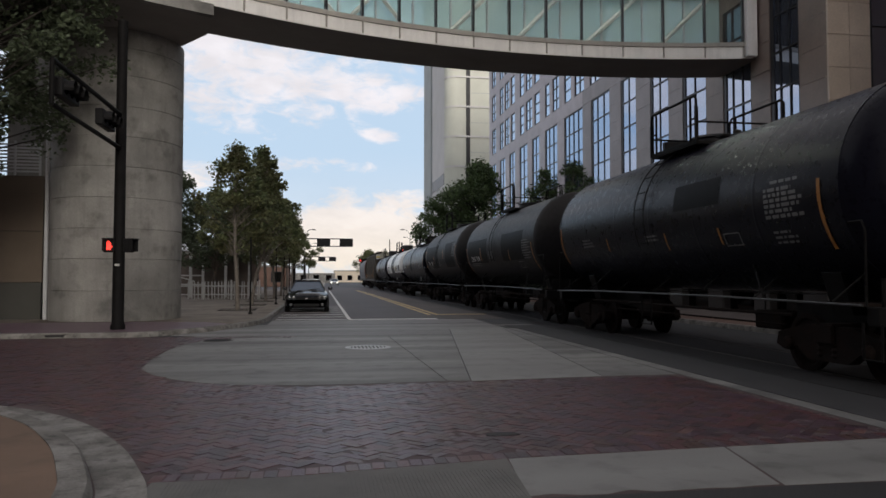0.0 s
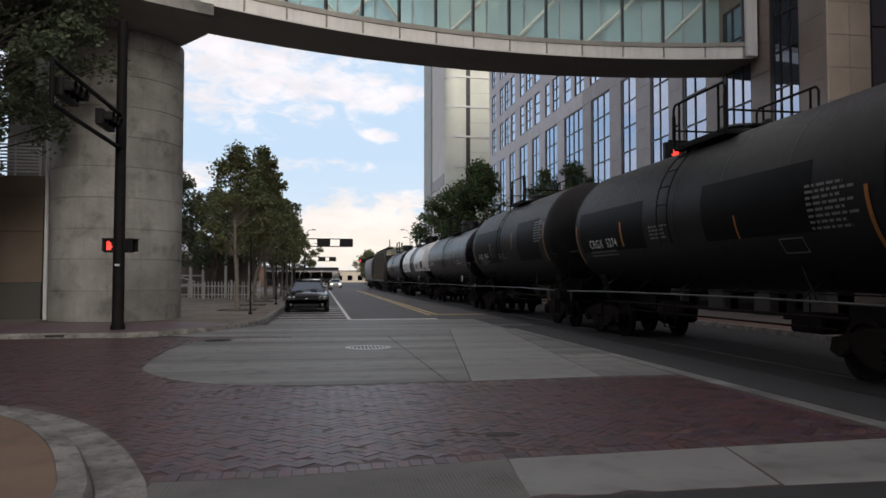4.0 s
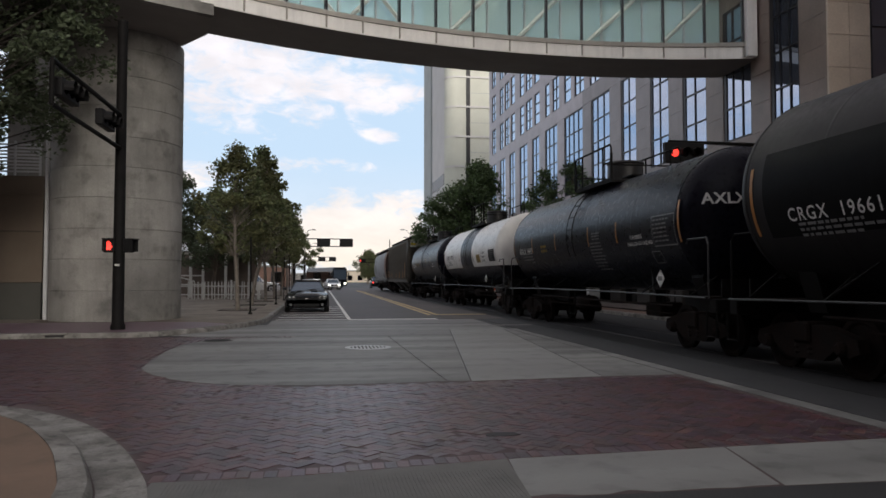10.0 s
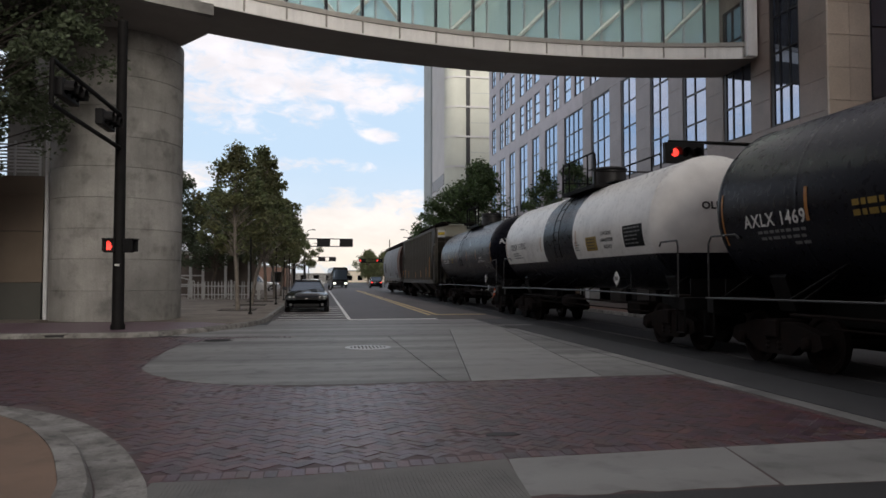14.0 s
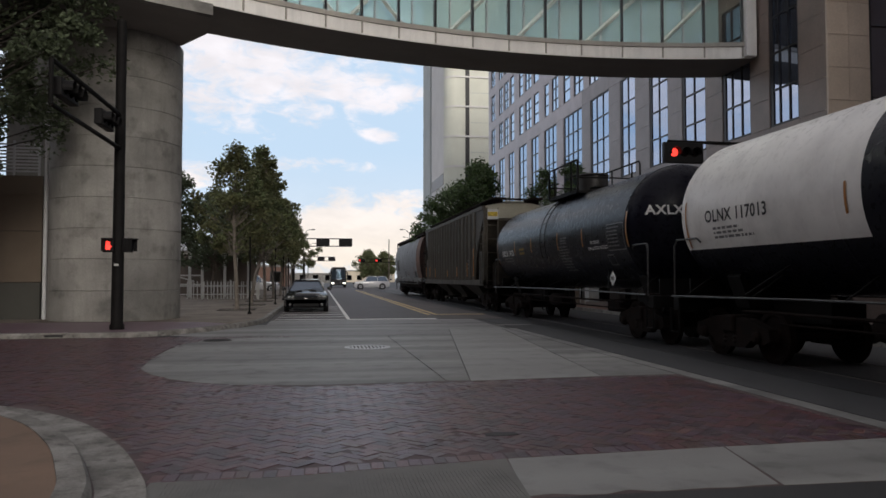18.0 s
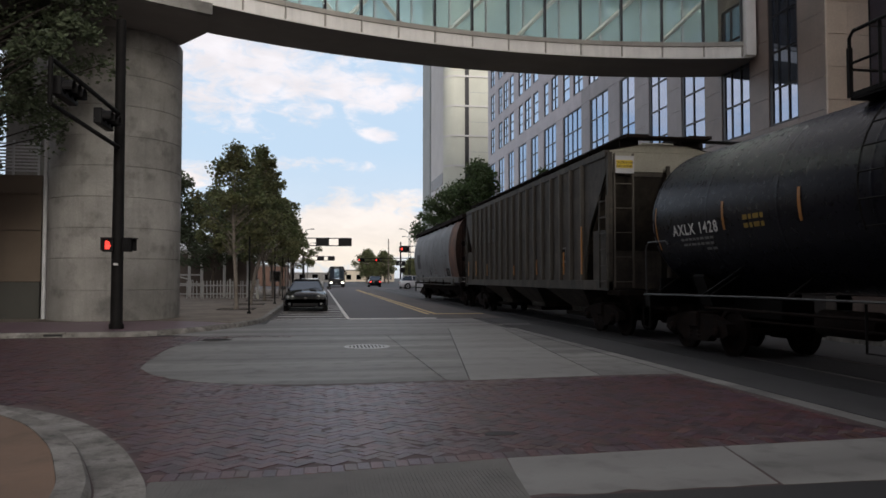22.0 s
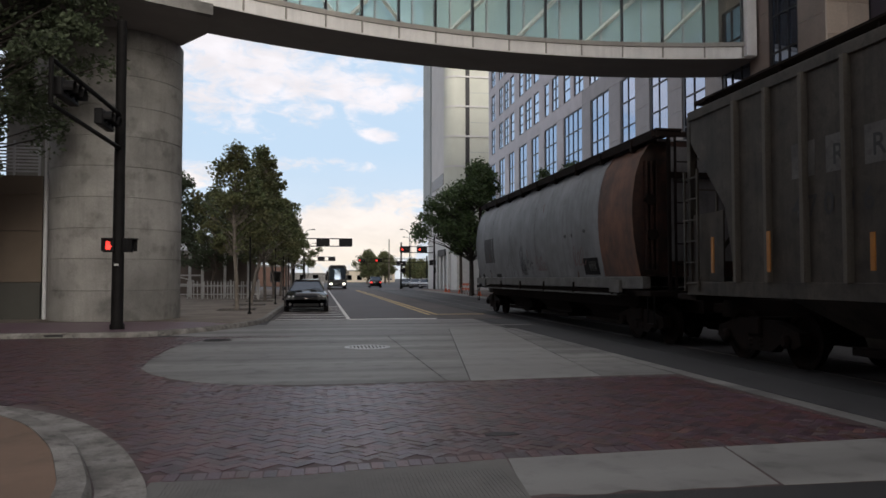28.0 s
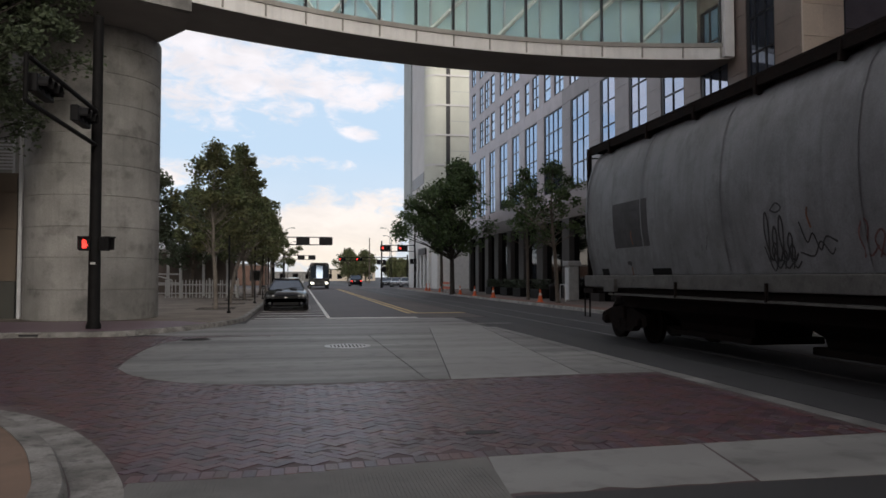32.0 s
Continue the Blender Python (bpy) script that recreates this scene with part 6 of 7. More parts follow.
for s in (-1, 1):
    part("side_sill", B((*sorted((s * 1.34, s * 1.53)), -HG + 0.2, HG - 0.05, 1.26, 1.54), bevel=0.015), M["sill_pale"], gh)
    part("sill_web", B((*sorted((s * 1.3, s * 1.42)), -HG + 0.2, HG - 0.05, 1.14, 1.235)), M["grime"], gh)
    part("sill_lip", B((*sorted((s * 1.34, s * 1.56)), -HG + 1.6, HG - 1.6, 1.09, 1.13)), M["sill_grey"], gh)
    for k in range(6):
        y = -HG + 1.9 + (2 * HG - 3.8) * k / 5
        part("sill_bracket", B((*sorted((s * 1.535, s * 1.58)), y - 0.02, y + 0.02, 1.1, 1.40)), M["grime"], gh)
    part("jacking_pad", B((*sorted((s * 1.5, s * 1.6)), HG - 2.0, HG - 1.4, 1.16, 1.46), bevel=0.01), M["sill_pale"], gh)
    part("jacking_pad", B((*sorted((s * 1.5, s * 1.6)), -HG + 1.4, -HG + 2.0, 1.16, 1.46), bevel=0.01), M["sill_pale"], gh)
    part("running_board", B((*sorted((s * 0.7, s * 1.32)), -HG - 0.1, HG + 0.1, 4.80, 4.85)), M["grime"], gh)
    part("board_edge", B((*sorted((s * 1.25, s * 1.33)), -HG - 0.1, HG + 0.1, 4.64, 4.79)), M["grime"], gh)
    for k in range(9):
        y = -HG + 1.2 + (2 * HG - 2.4) * k / 8
        part("board_bracket", B((*sorted((s * 0.9, s * 1.36)), y - 0.03, y + 0.03, 4.5, 4.795)), M["grime"], gh)
part("roof", B((-0.98, 0.98, -HG + 0.55, HG - 0.45, 4.68, 4.74)), M["hopper_grey"], gh)
part("belly_beam", B((-1.1, 1.1, -HG + 1.4, HG - 1.4, 0.78, 1.2), bevel=0.03), M["grime"], gh)
hopper_bays(gh, (-4.5, 0.0, 4.5), 2.25, 1.25, 1.16, 0.3, M["grime"], 1.35)


def hull_x(z):
    P = [(p[2], p[0]) for p in hull(0)[:9]][::-1]
    for (z0, x0), (z1, x1) in zip(P, P[1:]):
        if z0 <= z <= z1:
            return x0 + (x1 - x0) * (z - z0) / (z1 - z0)
    return P[0][1] if z < P[0][0] else P[-1][1]


def on_hull(y0, y1, z0, z1, mat, name="painted_panel", n=4):
    rows = [[(hull_x(z0 + (z1 - z0) * i / n) - 0.006, y, z0 + (z1 - z0) * i / n) for y in (y1, y0)] for i in range(n + 1)]
    return part(name, sweep(rows), M[mat], gh)


def spray(points, w, mat, name="spray_mark"):
    """A sprayed stroke along (y, z) points on the hull."""
    L2 = [Vector((*p,)) for p in run(points, 5)]
    a, b = shift(L2, w / 2), shift(L2, -w / 2)
    part(name, sweep([[(hull_x(p.y) - 0.007, p.x, p.y), (hull_x(q.y) - 0.007, q.x, q.y)] for p, q in zip(a, b)]), M[mat], gh)


M["patch_grey"] = surf("overpainted_patch", (0.048, 0.047, 0.05), 0.7, var=0.3, scale=2, fine=30, bump=0.02, stain=0.35)
on_hull(5.3, 7.0, 2.15, 3.15, "patch_grey", n=8)
for k in range(2):
    on_hull(5.65 + 0.15 * k, 6.45 - 0.1 * k, 2.3 + k * 0.46, 2.52 + k * 0.46, "ink_dark", "stencil_row", 1)
on_hull(-6.05, -4.95, 1.6, 2.05, "patch")
on_hull(-5.85, -5.35, 1.7, 1.95, "sill_grey")
on_hull(4.6, 5.4, 1.5, 1.68, "patch")
on_hull(7.6, 8.0, 1.5, 1.7, "patch")
rr = random.Random(9)
for y, z in ((-3.7, 2.72), (-4.25, 2.72), (-5.3, 2.78), (6.4, 1.8)):
    spray([(y + 0.09, z - 0.02), (y + 0.03, z + 0.02), (y - 0.04, z - 0.02), (y - 0.08, z + 0.03)], 0.08, "ink_dark", "chip")


def scrawl(y, width, z0, z1, n, w, mat):
    """A tag of short angular strokes."""
    for k in range(n):
        yy = y - width * k / n + rr.uniform(-0.05, 0.05)
        pts, z = [], rr.uniform(z0, z1)
        for _ in range(rr.randint(3, 5)):
            pts.append((yy, z))
            yy -= rr.uniform(-0.08, 0.16)
            z = min(z1, max(z0, z + rr.choice((-1, 1)) * rr.uniform(0.12, 0.42)))
        spray(pts, w * rr.uniform(0.6, 1.4), mat)


def loops(y, z, step, height, n, w, mat):
    """A cursive tag: upright loops that lean into one another."""
    for k in range(n):
        h = height * (1.0, 0.7, 0.9, 0.55, 0.8)[k % 5]
        a = y - k * step
        spray([(a, z), (a - step * 0.5, z + h * 0.75), (a - step * 0.25, z + h), (a + step * 0.15, z + h * 0.6), (a - step * 0.35, z + h * 0.05), (a - step * 1.05, z + h * 0.3)], w, mat)


loops(1.42, 1.72, 0.17, 0.78, 4, 0.036, "faint_spray")
loops(1.3, 1.62, 0.2, 0.4, 3, 0.03, "faint_spray")
spray([(1.25, 2.52), (1.1, 2.62), (0.98, 2.54), (1.1, 2.48), (1.25, 2.52)], 0.026, "faint_spray")
spray([(0.62, 2.3), (0.5, 2.0), (0.36, 2.12), (0.24, 1.88), (0.1, 2.06), (-0.12, 1.98)], 0.03, "faint_spray")
spray([(0.68, 1.86), (0.4, 1.8), (0.22, 2.0), (0.05, 1.82), (-0.05, 1.9)], 0.026, "faint_spray")
spray([(1.5, 1.98), (1.36, 1.6), (1.2, 1.78)], 0.03, "faint_spray")
loops(-0.55, 1.75, 0.26, 0.5, 4, 0.03, "faded_spray")
scrawl(3.3, 0.5, 2.0, 2.25, 2, 0.016, "faint_spray")
loops(-4.3, 1.85, 0.3, 0.55, 3, 0.03, "faded_spray")
for y, z, w_ in ((6.3, 1.72, 0.06), (6.1, 2.5, 0.06), (-1.5, 3.9, 0.05), (0.4, 2.5, 0.04), (-4.4, 1.7, 0.1)):
    spray([(y, z), (y + 0.03, z - 0.12), (y - 0.02, z - 0.3)], w_, "rust", "rust_run")
trucks(gh, 10.1, 2.45)
cars.append((gh, 128.2))

# ---- trees ----
def tree(name, label, x, y, z0, height, radius, bare, trunk_r, leaf, bark, seed, clumps=80, per=70, size=0.17, shape=0.5, group="street trees", puff=0.42, keep=None, tip=None):
    """A tapered trunk, limbs that reach to the clumps of an uneven crown, and the leaves. shape: 0 round, 1 pointed; bare: clear stem."""
    rr = random.Random(seed)
    th = thing(name, label, "tree", pose(x, y, z0), group)
    wood = bmesh.new()
    lean = Vector((rr.uniform(-0.2, 0.2), rr.uniform(-0.2, 0.2), 0)) if tip is None else Vector((tip, 0, 0))
    spine = [Vector((0, 0, -0.05)), Vector((0, 0, 0.2)), lean * 0.4 + Vector((0, 0, bare * 0.6)), lean + Vector((0, 0, bare)), lean * 1.6 + Vector((0, 0, bare + (height - bare) * 0.45)), lean * 1.2 + Vector((0, 0, height * 0.93))]
    rads = [trunk_r * 1.4, trunk_r, trunk_r * 0.9, trunk_r * 0.8, trunk_r * 0.45, 0.015]
    for a, b, ra, rb in zip(spine, spine[1:], rads, rads[1:]):
        rod(wood, a, b, ra, 9, rb, False)
    V, Fc = [], []
    lobes = [(rr.uniform(0, 6.28), rr.uniform(0.2, 1.0), rr.uniform(0.75, 1.25)) for _ in range(7)]
    made = 0
    while made < clumps:
        f = rr.random() ** 0.8
        a = rr.uniform(0, 6.28)
        wide = math.sin(math.pi * min(1.0, (f * 0.88 + 0.1)) ** (1.0 - 0.45 * shape)) ** 0.75
        wide = min(wide, 1.0) * (1.0 - shape * 0.55 * f)
        for la, lf, ls in lobes:
            if abs((a - la + 3.14) % 6.28 - 3.14) < 0.6 and abs(f - lf) < 0.22:
                wide *= ls
        rad = radius * wide * (rr.random() ** 0.42)
        c = lean + Vector((math.cos(a) * rad, math.sin(a) * rad, bare - 0.1 + (height - bare) * f))
        made += 1
        if keep is not None and not keep(c):
            continue
        start = lean * 1.2 + Vector((0, 0, max(bare * 0.9, c.z - 0.55 * rad - 0.35)))
        mid = (start + c) / 2 + Vector((rr.uniform(-0.12, 0.12), rr.uniform(-0.12, 0.12), 0.05 * rad))
        r0 = trunk_r * 0.13 + 0.005 * rad
        rod(wood, start, mid, r0, 5, r0 * 0.65, False)
        rod(wood, mid, c, r0 * 0.65, 5, 0.008, False)
        sp = puff * rr.uniform(0.6, 1.25)
        for _ in range(int(per * rr.uniform(0.55, 1.4))):
            d = Vector((rr.gauss(0, 1), rr.gauss(0, 1), rr.gauss(0, 0.75)))
            d = d.normalized() * sp * rr.random() ** 0.45
            s = size * rr.uniform(0.65, 1.25)
            q = Euler((rr.uniform(-1.1, 1.1), rr.uniform(-1.1, 1.1), rr.uniform(0, 6.28))).to_matrix()
            o = len(V)
            for lp in ((0, -0.5, 0), (0.3, -0.05, 0.06), (0.16, 0.3, 0.03), (0, 0.55, -0.05), (-0.16, 0.3, 0.03), (-0.3, -0.05, 0.06)):
                V.append(c + d + q @ (Vector(lp) * s))
            Fc += [(o, o + 1, o + 2, o + 3), (o, o + 3, o + 4, o + 5)]
    part("trunk", wood, M[bark], th, smooth=60)
    me = bpy.data.meshes.new("crown")
    me.from_pydata(V, [], Fc)
    piece("crown", me, M[leaf], th)
    return th


for k, (x, y, h, r, n) in enumerate(((-3.62, 33.8, 7.25, 2.0, 70), (-3.55, 39.8, 8.2, 2.1, 74), (-3.3, 46.2, 8.3, 2.4, 84), (-3.2, 53, 8.0, 2.5, 80), (-3.1, 60, 7.6, 2.5, 76), (-3.0, 68, 7.4, 2.6, 70), (-2.9, 77, 7.2, 2.6, 64))):
    tree("street_tree", "slender street tree with thinning olive leaves in a pavement pit", x, y, 0.12, h, r, 2.6, 0.10, "leaf", "bark_light", 11 + k, n + 26, 74, 0.175 + 0.008 * k, 0.72, puff=0.40, tip=(-0.12, 0.55)[k] if k < 2 else None)
for x, y, h, r in ((-8.5, 43.5, 7.8, 2.9), (-7.2, 52, 7.2, 2.4), (-6.4, 60, 7.0, 2.4)):
    tree("street_tree", "dark leafy tree behind the white fence", x, y, 0.12, h, r, 2.3, 0.13, "leaf_dark", "bark", int(y), 130, 76, 0.21, 0.3, puff=0.55)
tree("shade_tree", "broad dark green tree beside the kerb", 12.1, 58.6, 0.135, 10.8, 5.0, 3.0, 0.2, "leaf_green", "bark_dark", 41, 330, 110, 0.23, 0.35, "trees by the office", puff=0.75, keep=lambda c: c.x < 2.3 and c.z < (6.6 + 0.62 * max(0.0, c.x + 4.6) if c.x < 0.0 else 10.4 - 1.3 * max(0.0, c.x - 0.7)) and c.z > (3.4 if c.x > -1.6 else 4.6))
tree("shade_tree", "small green tree before the office front", 13.5, 37.6, 0.135, 7.4, 2.1, 3.3, 0.11, "leaf_green", "bark", 43, 50, 60, 0.18, 0.3, "trees by the office")
tree("shade_tree", "slim green tree before the office front", 13.5, 42.8, 0.135, 8.0, 1.7, 3.3, 0.1, "leaf_green", "bark", 47, 45, 60, 0.18, 0.5, "trees by the office")
tree("shade_tree", "leafy green tree farther along the kerb", 13.4, 70, 0.135, 8.5, 2.6, 4.6, 0.16, "leaf_green", "bark", 44, 90, 70, 0.26, 0.5, "trees by the office", puff=0.6)
tree("oak_tree", "spreading dark oak over the pavement", -10.6, 21.4, 0.12, 13.0, 5.6, 4.4, 0.24, "leaf_dark", "bark_dark", 52, 310, 200, 0.15, 0.05, "oak", puff=0.58, keep=lambda c: c.x < 5.4 - max(0.0, 4.2 - (c.z - 4.4)) * 0.95)
for k, (x, y, h, r) in enumerate(((13.5, 215, 9.4, 3.6), (19.3, 222, 9.2, 3.8), (16.2, 236, 9.0, 3.8), (25.5, 205, 6.6, 3.0), (28.6, 210, 6.3, 3.0))):
    tree("far_tree", "rounded dark olive tree beyond the far crossing", x, y, 0, h, r, 2.0, 0.3, "leaf", "bark", 70 + k, 110, 50, 0.5, 0.1, "far trees", puff=1.0)

# ---- signals, lamps and posts ----
def signal_head(parent, x, y, z, horizontal_lit, facing=-1, lit=True, along="x", name="signal_head", back=0.0):
    """A three-lamp head lying on its side in a mast-arm frame; the first lamp is red. back: margin of the backplate."""
    m = pose(x, y, z, 0, 0, 0 if along == "x" else 90)
    hd = part(name, B((-0.55 - back, 0.55 + back, -0.1, 0.1, -0.2 - back, 0.2 + back), bevel=0.02), M["plastic"], parent)
    hd.matrix_basis = m
    for i in range(3):
        cx = -0.36 + 0.36 * i
        vis = bmesh.new()
        n, f = 12, facing
        rows = [[(cx + 0.16 * math.cos(a), f * d, 0.16 * math.sin(a)) for a in [math.pi * (-0.15 + 1.3 * j / n) for j in range(n + 1)]] for d in (0.1, 0.3)]
        part("visor", sweep(rows), M["plastic"], hd)
        on = lit and i == 0
        ln = lathe_y([(f * 0.105, 0.14), (f * 0.125, 0.1), (f * 0.135, 0.0)], 0.0, 14, cx)
        part("lamp", ln, M["red_lamp" if on else "glass_dark"], hd, "glowing red lamp" if on else "")
    return hd


def mast(name, label, px_, py_, tip, axis, z, heads, lit, facing=-1, pole_r=0.16, gap_=0.42, base=-0.02, ped=False, h=None):
    """A steel pole with a ladder-like arm of two bars to tip, along an axis, with heads between the bars."""
    th = thing(name, label, "traffic signal", pose(px_, py_, base), "traffic signals")
    hgt = (z + gap_ + 0.5 if h is None else h) - base
    part("pole", lathe_z([(0, pole_r * 1.2), (0.12, pole_r * 1.2), (0.16, pole_r), (hgt, pole_r * 0.8), (hgt + 0.05, 0.0)], n=16), M["steel_black"], th, smooth=40)
    for s in (-1, 1):
        a = (0, 0, z + s * gap_ - base)
        b = (tip, 0, z + s * gap_ - base) if axis == "x" else (0, tip, z + s * gap_ - base)
        part("arm_bar", rod(bmesh.new(), a, b, 0.06, 8, 0.05), M["steel_black"], th)
    e = (tip, 0) if axis == "x" else (0, tip)
    part("arm_end", rods([((*e, z - gap_ - base), (*e, z + gap_ - base))], 0.05), M["steel_black"], th)
    for hp in heads:
        signal_head(th, hp if axis == "x" else 0, 0 if axis == "x" else hp, z - base, True, facing, lit, axis, back=0.0 if axis == "y" else gap_ - 0.24)
    return th


near = mast("traffic_signal", "dark steel signal pole with truss arm over the cross street", -5.43, 21.3, -5.3, "y", 5.52, (-1.5, -4.4), False, facing=-1, pole_r=0.16, gap_=0.46, h=8.6, base=0.12)
for hx, lit_, rz in ((-0.22, True, 0), (0.25, False, 75)):
    box = part("walk_signal", B((-0.155, 0.155, -0.1, 0.08, -0.19, 0.19), bevel=0.025), M["plastic"], near, "black pedestrian signal box")
    box.matrix_basis = pose(hx, -0.05, 2.28, 0, 0, rz)
    part("hood", B((-0.155, 0.155, -0.24, -0.1, 0.16, 0.19), (-0.155, -0.13, -0.2, -0.1, -0.16, 0.16), (0.13, 0.155, -0.2, -0.1, -0.16, 0.16)), M["plastic"], box)
    if lit_:
        palm = bmesh.new()
        bx(palm, -0.06, 0.05, -0.112, -0.104, -0.12, 0.02)
        for i in range(4):
            bx(palm, -0.06 + i * 0.029, -0.04 + i * 0.029, -0.112, -0.104, 0.02, 0.12 - 0.02 * abs(i - 1))
        bx(palm, 0.05, 0.085, -0.112, -0.104, -0.06, -0.02)
        part("red_symbol", palm, M["red_lamp"], box, "red glowing stop symbol")
part("button_plate", B((-0.06, 0.06, -0.19, -0.16, 1.72, 1.78)), M["galv"], near)
mast("traffic_signal", "slim mast arm with two dark signal heads", -2.9, 83.5, 6.4, "x", 5.52, (3.2, 5.7), False, facing=1)
mast("traffic_signal", "slim mast arm with two dark signal heads", -3.2, 155, 6.2, "x", 5.55, (3.4, 5.6), False, facing=1)
mast("traffic_signal", "mast arm with two red signals at the far crossing", 18.6, 102, -7.5, "x", 5.5, (-7.0, -4.6), True)
mast("traffic_signal", "mast arm with red signals beyond the far crossing", 19.0, 132, -12.2, "x", 4.7, (-11.7, -8.7), True, gap_=0.3)
near_r = thing("traffic_signal", "single-bar mast arm with a red signal over the tracks", "traffic signal", pose(15.6, 22.6, 0.135), "traffic signals")
part("pole", lathe_z([(0, 0.28), (0.12, 0.28), (0.16, 0.16), (5.95, 0.13), (5.99, 0.0)], n=16), M["steel_black"], near_r, smooth=40)
part("arm_bar", rod(bmesh.new(), (0, 0, 5.84), (-4.35, 0, 5.88), 0.07, 8, 0.05), M["steel_black"], near_r)
signal_head(near_r, -3.82, 0, 5.5, True, -1, True, "x", back=0.14)
part("hanger", rods([((-3.5, 0, 5.6), (-3.5, 0, 5.87)), ((-4.2, 0, 5.6), (-4.2, 0, 5.87))], 0.03), M["steel_black"], near_r)
for x, y, z, nm in ((11.3, 104, 6.6, 0), (15.1, 98, 7.0, 0)):
    p = thing("signal_post", "dark post with pedestrian signal boxes", "post", pose(x, y, 0))
    part("pole", lathe_z([(0, 0.2), (0.1, 0.2), (0.14, 0.13), (z, 0.1)], n=12), M["steel_black"], p, smooth=40)
    for sx, zz in ((-0.4, 3.6), (0.4, 3.6), (0.35, 2.6)):
        part("signal_box", B((sx - 0.25, sx + 0.25, -0.15, 0.15, zz - 0.35, zz + 0.35), bevel=0.03), M["plastic"], p)
for x, y, h in ((-2.69, 29.6, 3.0), (-2.35, 40.5, 3.0), (-2.3, 48, 3.0), (-2.3, 56, 3.0)):
    p = thing("sign_post", "thin dark steel post at the kerb", "post", pose(x, y, 0.12))
    part("pole", rods([((0, 0, -0.02), (0, 0, h))], 0.035), M["steel_black"], p)
    part("base_collar", lathe_z([(-0.01, 0.08), (0.06, 0.08), (0.1, 0.04)], n=12), M["steel_black"], p)
for x, y, h, d in ((-2.6, 118, 9.2, 1), (-2.6, 165, 9.2, 1), (16.2, 135, 10.5, -1), (19.5, 160, 10.5, -1)):
    p = thing("street_lamp", "tall grey street lamp with a curved arm", "street lamp", pose(x, y, 0), "street lamps")
    part("pole", rod(bmesh.new(), (0, 0, 0), (0, 0, h - 0.8), 0.09, 10, 0.05), M["steel_black"], p)
    part("arm", pipe([(0, 0, h - 0.85), (d * 0.5, 0, h - 0.2), (d * 1.0, 0, h), (d * 1.3, 0, h)], 0.04), M["steel_black"], p)
    part("lantern", B((d * 1.5 - 0.3, d * 1.5 + 0.3, -0.12, 0.12, h - 0.07, h + 0.07), bevel=0.03), M["steel_black"], p)
p = thing("utility_pole", "tall bare utility pole far down the street", "pole", pose(17.5, 190, 0))
part("pole", rod(bmesh.new(), (0, 0, 0), (0, 0, 11.5), 0.18, 8, 0.12), M["bark"], p)
part("cap", rod(bmesh.new(), (0, 0, 11.5), (0, 0, 11.58), 0.14, 8, 0.1), M["bark"], p)

# ---- fence, pits, cones and pavement clutter ----
fence = thing("picket_fence", "white picket fence behind the pavement trees", "fence", pose(-9.4, 50.2, 0.12, 0, 0, 0))
picket = mesh(prism([(-0.034, 0), (0.034, 0), (0.034, 1.1), (0, 1.18), (-0.034, 1.1)], -0.012, 0.012, "y"), "picket")
picket.materials.append(M["paint_white"])
for i in range(22):
    piece("picket", picket, None, fence, pose(0.9 + i * 0.21 + 0.03 * math.sin(i * 2.1), 0, 0.05, 0, 1.2 * math.sin(i * 1.7)))
for z in (0.3, 0.85):
    part("fence_rail", B((-0.05, 5.5, 0.014, 0.05, z, z + 0.08)), M["paint_white"], fence)
for i in range(4):
    part("fence_post", B((i * 1.8 - 0.05, i * 1.8 + 0.05, 0.05, 0.15, 0, 1.3)), M["paint_white"], fence)
porch = thing("porch", "white timber porch with slim posts behind the fence", "porch", pose(0, 56, 0.12))
for x in (-9.33, -8.46, -6.87, -6.06, -5.19):
    part("post", B((x - 0.09, x + 0.09, -0.09, 0.09, 0, 3.1), bevel=0.01), M["paint_white"], porch)
part("beam", B((-10.2, -5.0, -0.12, 0.12, 3.1, 3.4), bevel=0.015), M["paint_white"], porch)
part("balustrade", B((-10.2, -8.5, -0.04, 0.04, 1.55, 1.65)), M["paint_white"], porch)
part("balustrade", B((-10.2, -8.5, -0.04, 0.04, 0.9, 1.0)), M["paint_white"], porch)
part("roof", prism([(0.2, 3.4), (-0.4, 3.4), (3.5, 4.3), (3.5, 4.1)], -10.4, -4.9, "x"), M["louvre"], porch)
part("rear_wall", B((-10.2, -5.0, 3.2, 3.4, 0, 4.0)), M["shop_far"], porch)
rail = thing("stair_rail", "white stair railing beside the column", "railing", pose(-9.6, 49.5, 0.12))
part("rail_frame", pipe([(0, 0, 0), (0, 0, 2.4), (0.6, 0, 2.4), (0.6, 0, 1.5), (1.6, 0, 1.2)], 0.05), M["paint_white"], rail)
part("rail_frame", pipe([(0.0, 0, 1.4), (0.6, 0, 1.4), (0.6, 0, 0)], 0.05), M["paint_white"], rail)
for k, y in enumerate((33.8, 39.8, 46.2, 53, 60)):
    g = thing("tree_pit", "square tree pit with a dark iron frame", "tree grate", pose(-3.6, y, 0.122))
    part("soil", B((-0.7, 0.7, -0.7, 0.7, -0.02, 0.002)), M["bark"], g)
    part("frame", B((-0.78, -0.7, -0.78, 0.78, -0.02, 0.015), (0.7, 0.78, -0.78, 0.78, -0.02, 0.015), (-0.7, 0.7, -0.78, -0.7, -0.02, 0.015), (-0.7, 0.7, 0.7, 0.78, -0.02, 0.015)), M["steel_black"], g)


